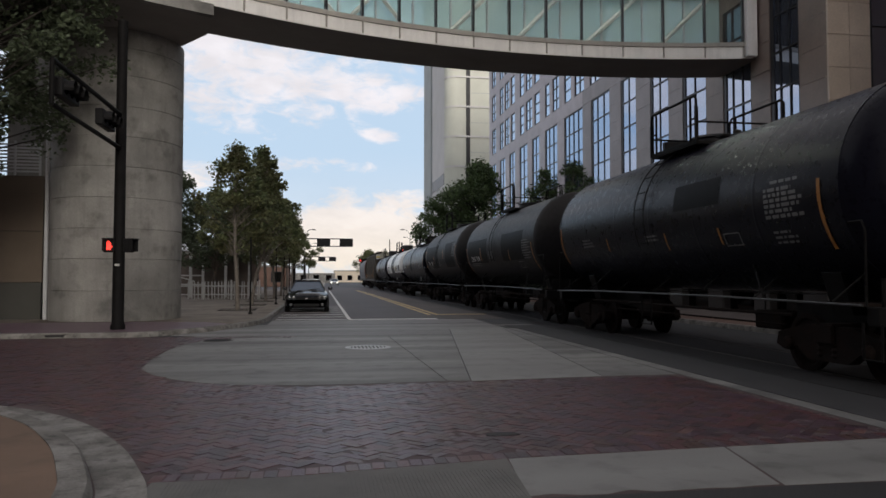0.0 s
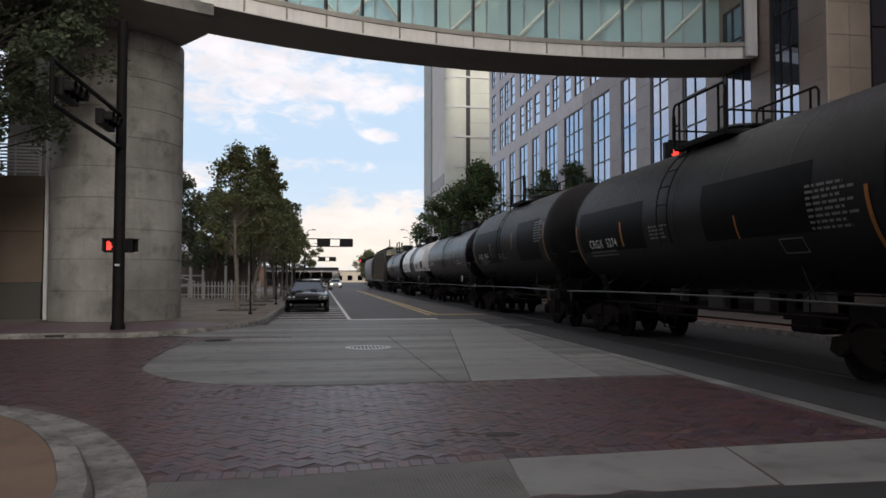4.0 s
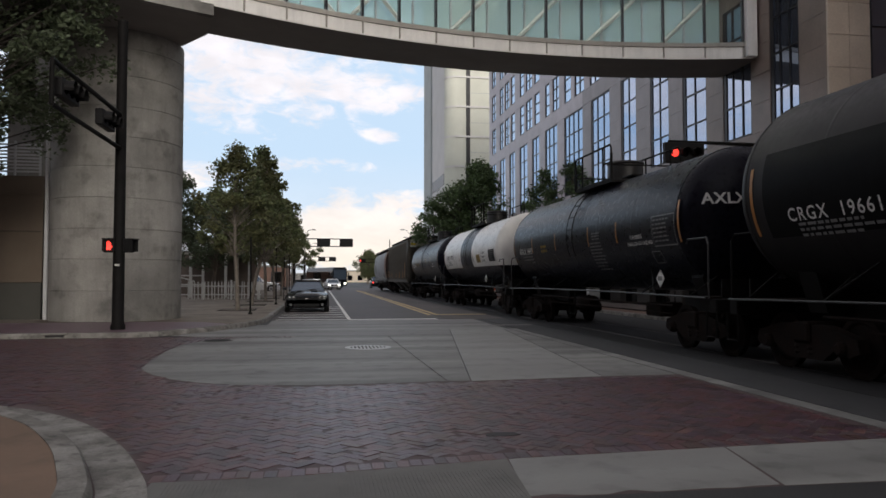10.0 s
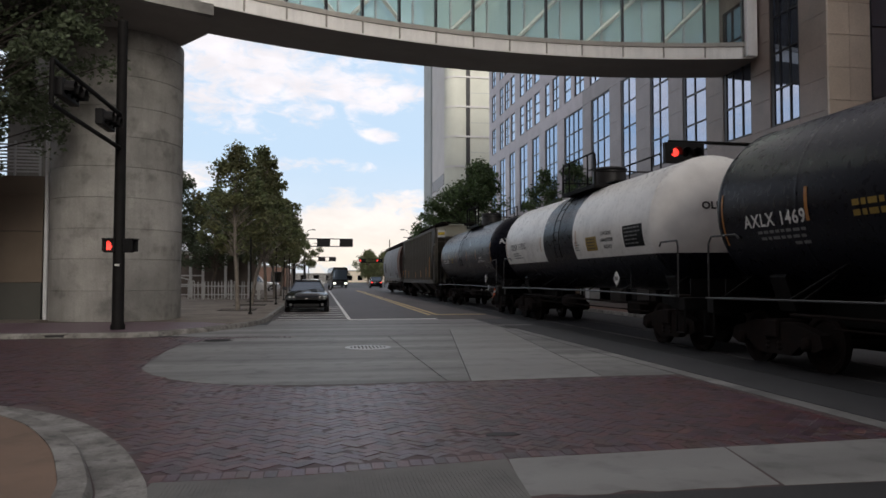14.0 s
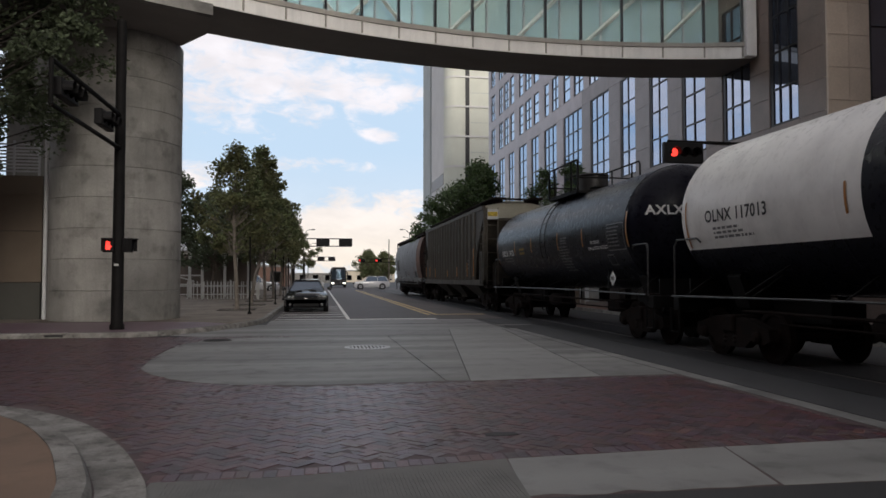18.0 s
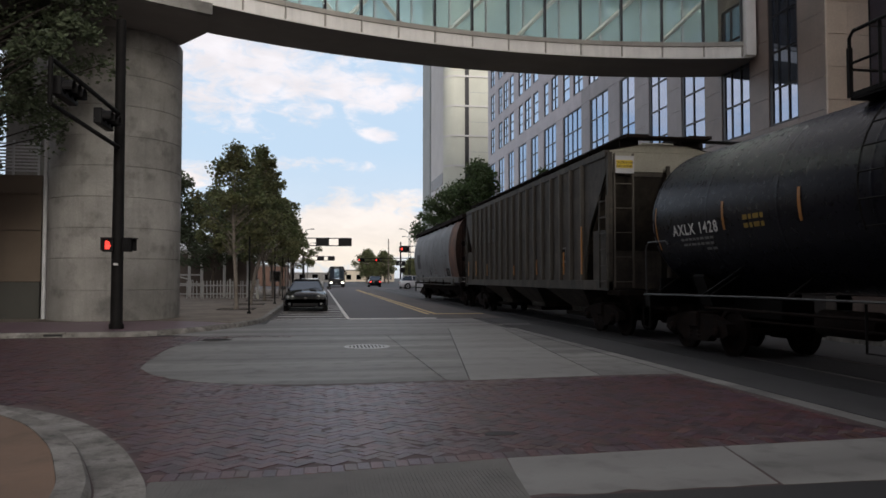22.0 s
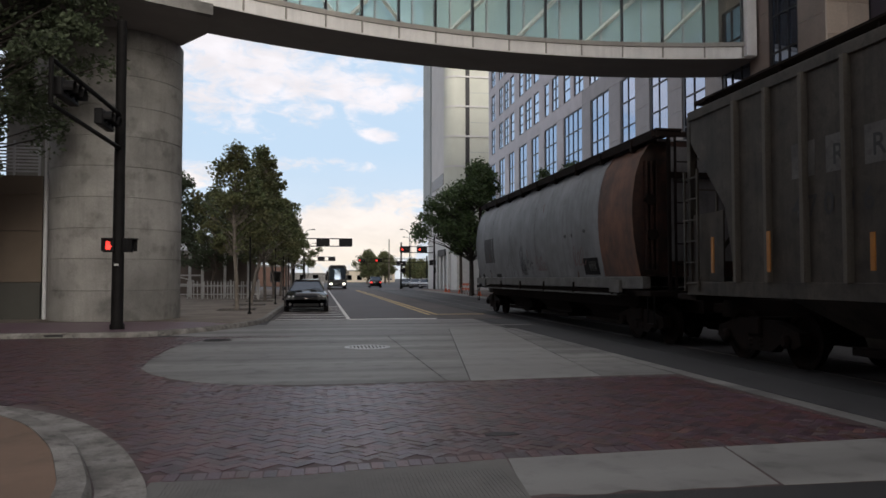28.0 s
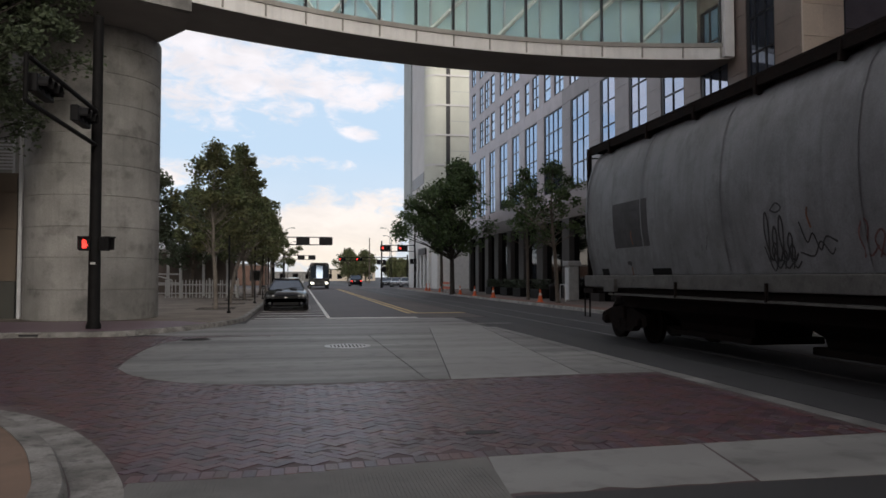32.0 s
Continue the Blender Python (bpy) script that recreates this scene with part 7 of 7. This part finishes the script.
def cone(x, y, z=0.135):
    c = thing("traffic_cone", "orange traffic cone with a white collar by the kerb", "traffic cone", pose(x, y, z), "cones along the kerb")
    part("base", B((-0.18, 0.18, -0.18, 0.18, 0, 0.03), bevel=0.01), M["cone"], c)
    part("body", lathe_z([(0.03, 0.14), (0.38, 0.075), (0.38, 0.074), (0.7, 0.025), (0.71, 0.0)], n=14), M["cone"], c, smooth=40)
    part("collar", lathe_z([(0.36, 0.081), (0.5, 0.057)], n=14), M["paint_white"], c, smooth=40)


for x, y in ((12.9, 38.7), (12.6, 47.6), (12.5, 52.5), (12.4, 57), (12.4, 60.5), (12.5, 66), (12.4, 71), (12.6, 74)):
    cone(x, y)
barrier = thing("barricade", "orange and white barricade boards by the kerb", "barrier", pose(12.5, 63, 0.135))
for z in (0.35, 0.75):
    part("board", B((-0.02, 0.02, -1.6, 1.6, z, z + 0.2)), M["cone"], barrier)
for y in (-1.4, 0, 1.4):
    part("leg", rods([((-0.25, y, 0), (0, y, 1.0)), ((0.25, y, 0), (0, y, 1.0))], 0.02), M["galv"], barrier)
M["kiosk_grey"] = surf("kiosk_coating", (0.3, 0.3, 0.3), 0.6, var=0.15, scale=3, fine=30, bump=0.03)
kiosk = thing("pavement_kiosk", "small pale grey kiosk with a pale door on the pavement", "kiosk", pose(15.6, 41.0, 0.135))
part("body", B((-0.3, 0.3, -0.36, 0.36, 0, 2.0), bevel=0.03), M["kiosk_grey"], kiosk)
part("roof", B((-0.4, 0.4, -0.46, 0.46, 2.0, 2.3), bevel=0.03), M["kiosk_grey"], kiosk)
part("door", B((-0.32, -0.3, -0.28, 0.28, 0.05, 1.9)), M["louvre"], kiosk)
bin_ = thing("litter_bin", "dark round litter bin on the pavement", "bin", pose(14.2, 40.0, 0.135))
part("body", lathe_z([(0, 0.26), (0.05, 0.3), (0.8, 0.32), (0.84, 0.34), (0.88, 0.3)], n=18), M["steel_black"], bin_, smooth=40)
part("lid", lathe_z([(0.88, 0.31), (1.0, 0.22), (1.02, 0.0)], n=18), M["steel_black"], bin_, smooth=40)
rack = thing("bike_rack", "pale hooped steel rack on the pavement", "rack", pose(14.3, 39.0, 0.135))
part("hoop", pipe([(0, -0.4, 0), (0, -0.4, 0.8), (0, -0.3, 0.95), (0, 0.3, 0.95), (0, 0.4, 0.8), (0, 0.4, 0)], 0.03), M["galv"], rack)
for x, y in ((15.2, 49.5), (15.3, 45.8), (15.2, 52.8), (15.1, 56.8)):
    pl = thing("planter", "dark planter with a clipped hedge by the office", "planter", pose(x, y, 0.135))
    part("trough", B((-0.45, 0.45, -0.9, 0.9, 0, 0.6), bevel=0.03), M["steel_black"], pl)
    V, Fc = [], []
    rr2 = random.Random(int(y))
    for _ in range(420):
        cpt = Vector((rr2.uniform(-0.42, 0.42), rr2.uniform(-0.85, 0.85), 0.62 + rr2.uniform(0, 0.6)))
        q = Euler((rr2.uniform(-1, 1), rr2.uniform(-1, 1), rr2.uniform(0, 6))).to_matrix()
        o = len(V)
        V += [cpt + q @ Vector(v) * 0.16 for v in ((0, -0.5, 0), (0.35, 0, 0.05), (0, 0.5, 0), (-0.35, 0, 0.05))]
        Fc.append((o, o + 1, o + 2, o + 3))
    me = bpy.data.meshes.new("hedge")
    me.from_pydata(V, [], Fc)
    piece("hedge", me, M["leaf_shaded"], pl)

# ---- low buildings beside and beyond ----
def shop(name, label, x0, x1, y0, y1, h, mat, win, face="x"):
    """A low building with windows in the wall towards the street."""
    b = thing(name, label, "building", None, "low street buildings")
    part("wall", B((x0, x1, y0, y1, 0, h), bevel=0.03), M[mat], b)
    part("parapet", B((x0 - 0.1, x1 + 0.1, y0 - 0.1, y1 + 0.1, h, h + 0.4), bevel=0.03), M["kerb"], b)
    n = max(2, int((y1 - y0) / 4)) if face == "x" else max(2, int((x1 - x0) / 4))
    for k in range(n):
        for z in [0.8] + ([4.6] if h > 7 else []):
            if face == "x":
                yy = y0 + (y1 - y0) * (k + 0.5) / n
                w_ = part("window", B((x1 + 0.005, x1 + 0.06, yy - 1.0, yy + 1.0, z, z + 2.0)), M[win], b)
                part("pane", B((x1 + 0.061, x1 + 0.066, yy - 0.85, yy + 0.85, z + 0.15, z + 1.85)), M["glass_dark"], w_)
            else:
                xx = x0 + (x1 - x0) * (k + 0.5) / n
                w_ = part("window", B((xx - 1.0, xx + 1.0, y0 - 0.06, y0 - 0.005, z, z + 2.0)), M[win], b)
                part("pane", B((xx - 0.85, xx + 0.85, y0 - 0.066, y0 - 0.061, z + 0.15, z + 1.85)), M["glass_dark"], w_)
    return b


shop("shop_building", "low beige rendered shop behind the street trees", -24, -9.0, 62, 78, 4.6, "shop_far", "paint_white")
shop("shop_building", "cream rendered shop behind the street trees", -24, -8.0, 79, 93, 5.2, "cream_far", "dark_frame")
shop("far_building", "long low grey building down the street", -30, 5.0, 262, 280, 3.0, "kerb", "dark_frame", "y")
shop("far_building", "sunlit cream warehouse at the street's end", 5.5, 30, 300, 320, 4.4, "cream_far", "dark_frame", "y")
shop("far_building", "grey low building down the street", 34, 80, 250, 275, 7.0, "kerb", "dark_frame", "y")
shop("far_building", "low dark brick building by the crossing", -60, -6, 140, 152, 3.6, "brick_far", "dark_frame", "y")
shop("far_building", "pale low building far to the side", -90, -33, 230, 250, 5.0, "cream_far", "dark_frame", "y")

# ---- vehicles ----
def car_wheel(parent, x, y, r, rim="galv", w=0.22):
    s = math.copysign(1, x)
    t_ = part("wheel", lathe_y([(-w / 2, r * 0.62), (-w / 2, r * 0.94), (-w / 2 + 0.04, r), (w / 2 - 0.04, r), (w / 2, r * 0.94), (w / 2, r * 0.62)], 0, 24), M["rubber"], parent, smooth=40)
    t_.matrix_basis = pose(x, y, r, 0, 0, -90 * s)
    part("rim", lathe_y([(w / 2 - 0.02, r * 0.63), (w / 2 + 0.0, r * 0.6), (w / 2 - 0.04, r * 0.2), (w / 2 - 0.02, 0.0)], 0, 20), M[rim], t_, smooth=40)


def car(name, label, kind, paint, m, lamps=False, tail=False):
    """kind: coupe, sedan, suv or pickup; its front faces -Y."""
    c = thing(name, label, "car", m, "cars on the street")
    L2, W2, hood, roof, r = dict(coupe=(2.5, 0.95, 0.93, 1.45, 0.36), sedan=(2.4, 0.9, 0.9, 1.46, 0.33), suv=(2.5, 0.97, 1.1, 1.82, 0.38), pickup=(2.8, 0.98, 1.1, 1.84, 0.39))[kind]
    secs = [(-L2, 0.86, 0.34, 0.62, 0.66), (-L2 + 0.06, 0.95, 0.24, 0.72, 0.76), (-L2 + 0.3, 0.99, 0.2, hood - 0.14, hood - 0.07), (-L2 + 0.9, 1.0, 0.2, hood - 0.06, hood), (-L2 + 1.5, 1.0, 0.2, hood, hood + 0.04),
            (0.2, 0.99, 0.2, hood + 0.02, hood + 0.06), (L2 - 1.2, 1.0, 0.2, hood + 0.03, hood + 0.08), (L2 - 0.3, 0.98, 0.22, hood + 0.02, hood + 0.07), (L2 - 0.05, 0.94, 0.3, hood - 0.08, hood), (L2, 0.88, 0.4, hood - 0.14, hood - 0.1)]
    rows = []
    for y, k, z0, zs_, zt in secs:
        w_ = W2 * k
        half = [(0.7 * w_, z0), (0.97 * w_, z0 + 0.06), (w_, z0 + 0.25), (w_, zs_ - 0.16), (0.96 * w_, zs_ - 0.03), (0.8 * w_, (zs_ + zt) / 2 + 0.01), (0.4 * w_, zt)]
        if kind == "coupe":
            half[3:6] = [(w_, zs_ - 0.24), (0.95 * w_, zs_ - 0.1), (0.78 * w_, zs_ - 0.01)]
        rows.append([(-x, y, z) for x, z in half] + [(x, y, z) for x, z in half[::-1]])
    body = part("body", sweep(rows, True), M[paint], c, smooth=38)
    g0, g1, g2, g3 = dict(coupe=(-0.85, 0.05, 1.05, 2.0), sedan=(-0.95, -0.1, 1.0, 1.8), suv=(-1.05, -0.45, 1.95, 2.35), pickup=(-1.0, -0.4, 0.55, 0.85))[kind]
    wb, wt = (W2 * 0.84, W2 * 0.58) if kind == "coupe" else (W2 * 0.9, W2 * 0.72)
    part("greenhouse", sweep([[(-wb, g0, hood), (-wb, g3, hood + 0.04), (wb, g3, hood + 0.04), (wb, g0, hood)], [(-wt, g1, roof - 0.05), (-wt, g2, roof - 0.05), (wt, g2, roof - 0.05), (wt, g1, roof - 0.05)]], True), M["glass_car"], c, "dark tinted car windows")
    part("roof", B((-wt - 0.02, wt + 0.02, g1 - 0.06, g2 + 0.04, roof - 0.07, roof), bevel=0.03, seg=2), M[paint], c, smooth=50)
    for s in (-1, 1):
        for (ya, za), (yb, zb) in (((g0, hood + 0.02), (g1, roof - 0.04)), ((g3, hood + 0.05), (g2, roof - 0.04)), (((g0 + g3) / 2 + 0.15, hood + 0.04), ((g1 + g2) / 2 + 0.1, roof - 0.04))):
            part("pillar", rod(bmesh.new(), (s * (wb + 0.0), ya, za), (s * (wt + 0.005), yb, zb), 0.035, 5), M[paint], c)
        part("mirror", B((s * (W2 + 0.09) - 0.1, s * (W2 + 0.09) + 0.1, g0 + 0.14, g0 + 0.26, hood + 0.04, hood + 0.19), bevel=0.03), M[paint], c)
        for yy in (-L2 + 0.95, L2 - 1.0):
            part("wheel_arch", lathe_y([(-0.02, r + 0.07), (0.0, r + 0.07), (0.0, 0.0)], 0.0, 20), M["plastic"], c).matrix_basis = pose(s * (W2 * 1.0 - 0.0), yy, r, 0, 0, -90 * s)
            car_wheel(c, s * (W2 - 0.08), yy, r)
    f = -L2 - 0.012
    part("grille", B((-0.58 * W2, 0.58 * W2, f, f + 0.1, 0.56, 0.68) if kind == "coupe" else (-0.5, 0.5, f, f + 0.1, 0.55, hood - 0.22), bevel=0.015), M["plastic"], c)
    part("lower_intake", B((-0.55, 0.55, f + 0.0, f + 0.12, 0.27, 0.4), bevel=0.01), M["plastic"], c)
    if kind != "coupe":
        part("bumper_strip", B((-0.8 * W2, 0.8 * W2, f - 0.015, f + 0.15, 0.42, 0.5), bevel=0.02), M[paint], c)
    for s in (-1, 1):
        if kind == "coupe":
            for xx in (0.80, 0.60):
                part("headlight", lathe_y([(f + 0.1, 0.1), (f - 0.005, 0.1), (f - 0.012, 0.082), (f + 0.005, 0.07), (f - 0.004, 0.0)], 0.645, 18, s * xx * W2), M["lens"], c, "round clear headlight")
            part("fog_lamp", lathe_y([(f + 0.1, 0.06), (f - 0.004, 0.06), (f - 0.004, 0.0)], 0.36, 12, s * 0.72 * W2), M["lens"], c)
        else:
            part("headlight", B((*sorted((s * 0.52 * W2, s * 0.9 * W2)), f - 0.005, f + 0.2, hood - 0.34, hood - 0.18), bevel=0.02), M["white_lamp" if lamps else "lens"], c)
        part("tail_light", B((*sorted((s * 0.6 * W2, s * 0.9 * W2)), L2 - 0.05, L2 + 0.012, hood - 0.3, hood - 0.14), bevel=0.015), M["red_lamp" if tail else "ink_red"], c)
    if kind == "coupe":
        for xx in (-0.32, 0.32):
            part("bonnet_scoop", B((xx - 0.14, xx + 0.14, -1.75, -1.45, hood - 0.01, hood + 0.03), bevel=0.012), M["plastic"], c)
        part("spoiler_lip", B((-0.75 * W2, 0.75 * W2, f + 0.02, f + 0.14, 0.19, 0.24), bevel=0.01), M["plastic"], c)
        part("badge", B((-0.06, 0.06, f - 0.018, f, 0.6, 0.64)), M["chrome"], c)
        for s in (-1, 1):
            part("wiper", rods([((s * 0.1, g0 - 0.02, hood + 0.04), (s * 0.1 + 0.5, g0 + 0.1, hood + 0.1))], 0.012, 5), M["plastic"], c)
    else:
        part("plate_panel", B((-0.2, 0.2, f - 0.006, f + 0.02, 0.43, 0.54)), M["paint_white"], c)
    if kind == "pickup":
        part("bed_wall", B((-W2, -W2 + 0.08, 0.9, L2 - 0.05, hood, hood + 0.12), (W2 - 0.08, W2, 0.9, L2 - 0.05, hood, hood + 0.12)), M[paint], c)
    return c


car("parked_car", "glossy black two-door coupe parked on the hatched bay", "coupe", "car_black", pose(-0.6, 35.6, 0.0))
car("parked_car", "pale grey car parked behind the coupe", "sedan", "car_silver", pose(-0.75, 60, 0.0))
car("parked_car", "dark grey car parked along the kerb", "sedan", "car_grey", pose(-0.7, 66, 0.0))
car("parked_car", "white car parked along the kerb", "sedan", "car_white", pose(-0.7, 74, 0.0))
for i, (x, y, p_) in enumerate(((13.5, 116, "car_grey"), (14.7, 113.5, "car_silver"), (15.9, 111.5, "car_white"), (17.0, 109.8, "car_black"))):
    car("parked_car", "car parked nose-out beside the white building", "sedan", p_, pose(x, y, 0, 0, 0, -12))
waiting = car("waiting_car", "dark car waiting at the far crossing", "suv", "car_black", pose(9.0, 122, 0), lamps=True, tail=True)
patrol = car("oncoming_car", "white saloon coming down the street", "sedan", "car_white", pose(2.4, 150, 0), lamps=True)
white_suv = car("crossing_car", "white sport utility car driving across the junction", "suv", "car_white", pose(40, 104, 0, 0, 0, -90))
silver_suv = car("crossing_car", "white sport utility car crossing the junction", "suv", "car_white", pose(-30, 101, 0, 0, 0, 90))
lot_suv = car("crossing_car", "white pickup standing beyond the fence", "pickup", "car_white", pose(-30, 85, 0, 0, 0, 90))

bus = thing("city_bus", "dark coach with tall windscreen and lit headlights", "bus", pose(-30, 120, 0), "cars on the street")
prof = [(-1.25, 0.35), (-1.28, 0.6), (-1.28, 2.6), (-1.2, 3.1), (-1.0, 3.35), (1.0, 3.35), (1.2, 3.1), (1.28, 2.6), (1.28, 0.6), (1.25, 0.35)]
part("body", prism(prof, -5.95, 6.0, "y"), M["car_black"], bus, smooth=30)
part("windscreen", sweep([[(-1.12, -6.02, 1.35), (-0.4, -6.1, 1.35), (0.4, -6.1, 1.35), (1.12, -6.02, 1.35)], [(-1.08, -5.97, 2.95), (-0.4, -6.02, 2.98), (0.4, -6.02, 2.98), (1.08, -5.97, 2.95)]]), M["glass_car"], bus, "tall curved windscreen")
part("front_mask", B((-1.22, 1.22, -6.04, -5.94, 0.36, 1.3), bevel=0.04), M["car_black"], bus)
part("destination_board", B((-0.8, 0.8, -5.99, -5.94, 3.0, 3.25)), M["plastic"], bus)
for s in (-1, 1):
    part("headlight", B((*sorted((s * 0.72, s * 1.1)), -6.08, -6.03, 0.62, 0.86), bevel=0.02), M["white_lamp"], bus, "lit headlight")
    part("mirror", B((s * 1.45 - 0.1, s * 1.45 + 0.1, -6.2, -6.0, 1.9, 2.5), bevel=0.03), M["plastic"], bus)
    part("mirror_arm", rods([((s * 1.2, -5.95, 2.7), (s * 1.45, -6.1, 2.45))], 0.03), M["plastic"], bus)
    for k in range(6):
        y = -4.9 + k * 1.75
        part("side_window", B((*sorted((s * 1.28, s * 1.295)), y, y + 1.6, 1.5, 2.6)), M["glass_dark"], bus)
    for y in (-3.9, 3.4):
        car_wheel(bus, s * 1.14, y, 0.5, "galv", 0.3)

lid = thing("manhole_cover", "dark iron manhole cover near the far kerb", "manhole", pose(-2.45, 18.6, 0.003))
part("rim", lathe_z([(-0.01, 0.36), (0.004, 0.36), (0.006, 0.33), (-0.01, 0.33)], n=28), M["rail"], lid)
part("plate", lathe_z([(-0.01, 0.325), (0.003, 0.325), (0.004, 0.0)], n=28), M["steel_black"], lid)

inlet = thing("storm_inlet", "dark storm drain opening in the kerb", "drain", pose(-6.6, 19.985, 0.0))
part("opening", B((-0.22, 0.22, -0.004, 0.02, 0.025, 0.08)), M["ink_dark"], inlet)
part("lintel", B((-0.3, 0.3, -0.02, 0.12, 0.085, 0.128), bevel=0.008), M["kerb"], inlet)

mend = thing("asphalt_patch", "small dark asphalt patch let into the bricks", "patch", pose(1.73, 6.98, 0.003), kind="structure")
part("fill", prism([(-0.16, -0.05), (0.02, -0.09), (0.17, -0.03), (0.14, 0.07), (-0.03, 0.1), (-0.15, 0.04)], -0.01, 0.004, "z"), M["asphalt"], mend)

loose_bricks()


# ---- what moves ----
def motions():
    """The train rolls past with its wheels turning; a bus turns in at the far crossing; cars cross there."""
    for c, s in cars:
        walk(c, [(t, pose(TRACK, s - run_out(t), 0)) for t in [k * 1.0 for k in range(33)]])
    steps = [k * 0.15 for k in range(214)] + [32.0]
    for ax, y in axles:
        walk(ax, [(t, pose(0, y, WHEEL_R, math.degrees(run_out(t) / WHEEL_R))) for t in steps])
    walk(bus, [(t, pose(x, y, 0, 0, 0, a)) for t, x, y, a in ((0, -24, 124, 90), (2, -9.5, 124, 90), (3, -5.1, 124, 90), (6, -2.2, 124, 90), (7.5, -1.9, 124.3, 80), (8.3, -1.4, 125.2, 60), (9, -0.3, 126.3, 38), (10.5, 1.25, 127.5, 18), (12, 1.95, 128, 11), (13, 2.3, 128, 7.5), (14.4, 2.9, 128, 2), (16.5, 3.0, 128, 0), (20, 2.9, 127.3, 0), (23, 2.7, 124.5, 0), (25, 2.6, 118, 0), (28, 2.4, 110, 0), (32, 2.45, 102.5, 0))])
    walk(patrol, [(t, pose(x, y, 0, 0, 0, a)) for t, x, y, a in ((0, 3.0, 168, 0), (3, 2.5, 132, 0), (6, 2.3, 110, 0), (9, 2.0, 106, 0), (11, 1.0, 98, 10), (13, -0.4, 90, 8), (15, -0.7, 84, 0), (32, -0.7, 84, 0))])
    walk(waiting, [(t, pose(x, 122, 0, 0, 0, a)) for t, x, a in ((0, 9.2, 180), (9, 9.1, 180), (14, 8.9, 180), (32, 8.9, 180))])
    walk(white_suv, [(t, pose(x, 104, 0, 0, 0, -90)) for t, x in ((0, 42), (15, 28), (17.5, 10.4), (18, 7.1), (19, 0.6), (20, -5.9), (23, -22), (32, -55))])
    walk(silver_suv, [(t, pose(x, 101.5, 0, 0, 0, 90)) for t, x in ((0, -55), (17, -20), (20, 0.6), (21, 6.6), (22, 13.4), (25, 33), (32, 75))])
    walk(lot_suv, [(t, pose(x, 85, 0, 0, 0, 90)) for t, x in ((0, -34), (3, -24), (5.5, -7.4), (19.5, -7.2), (21, -9.6), (24, -26), (32, -60))])


motions()
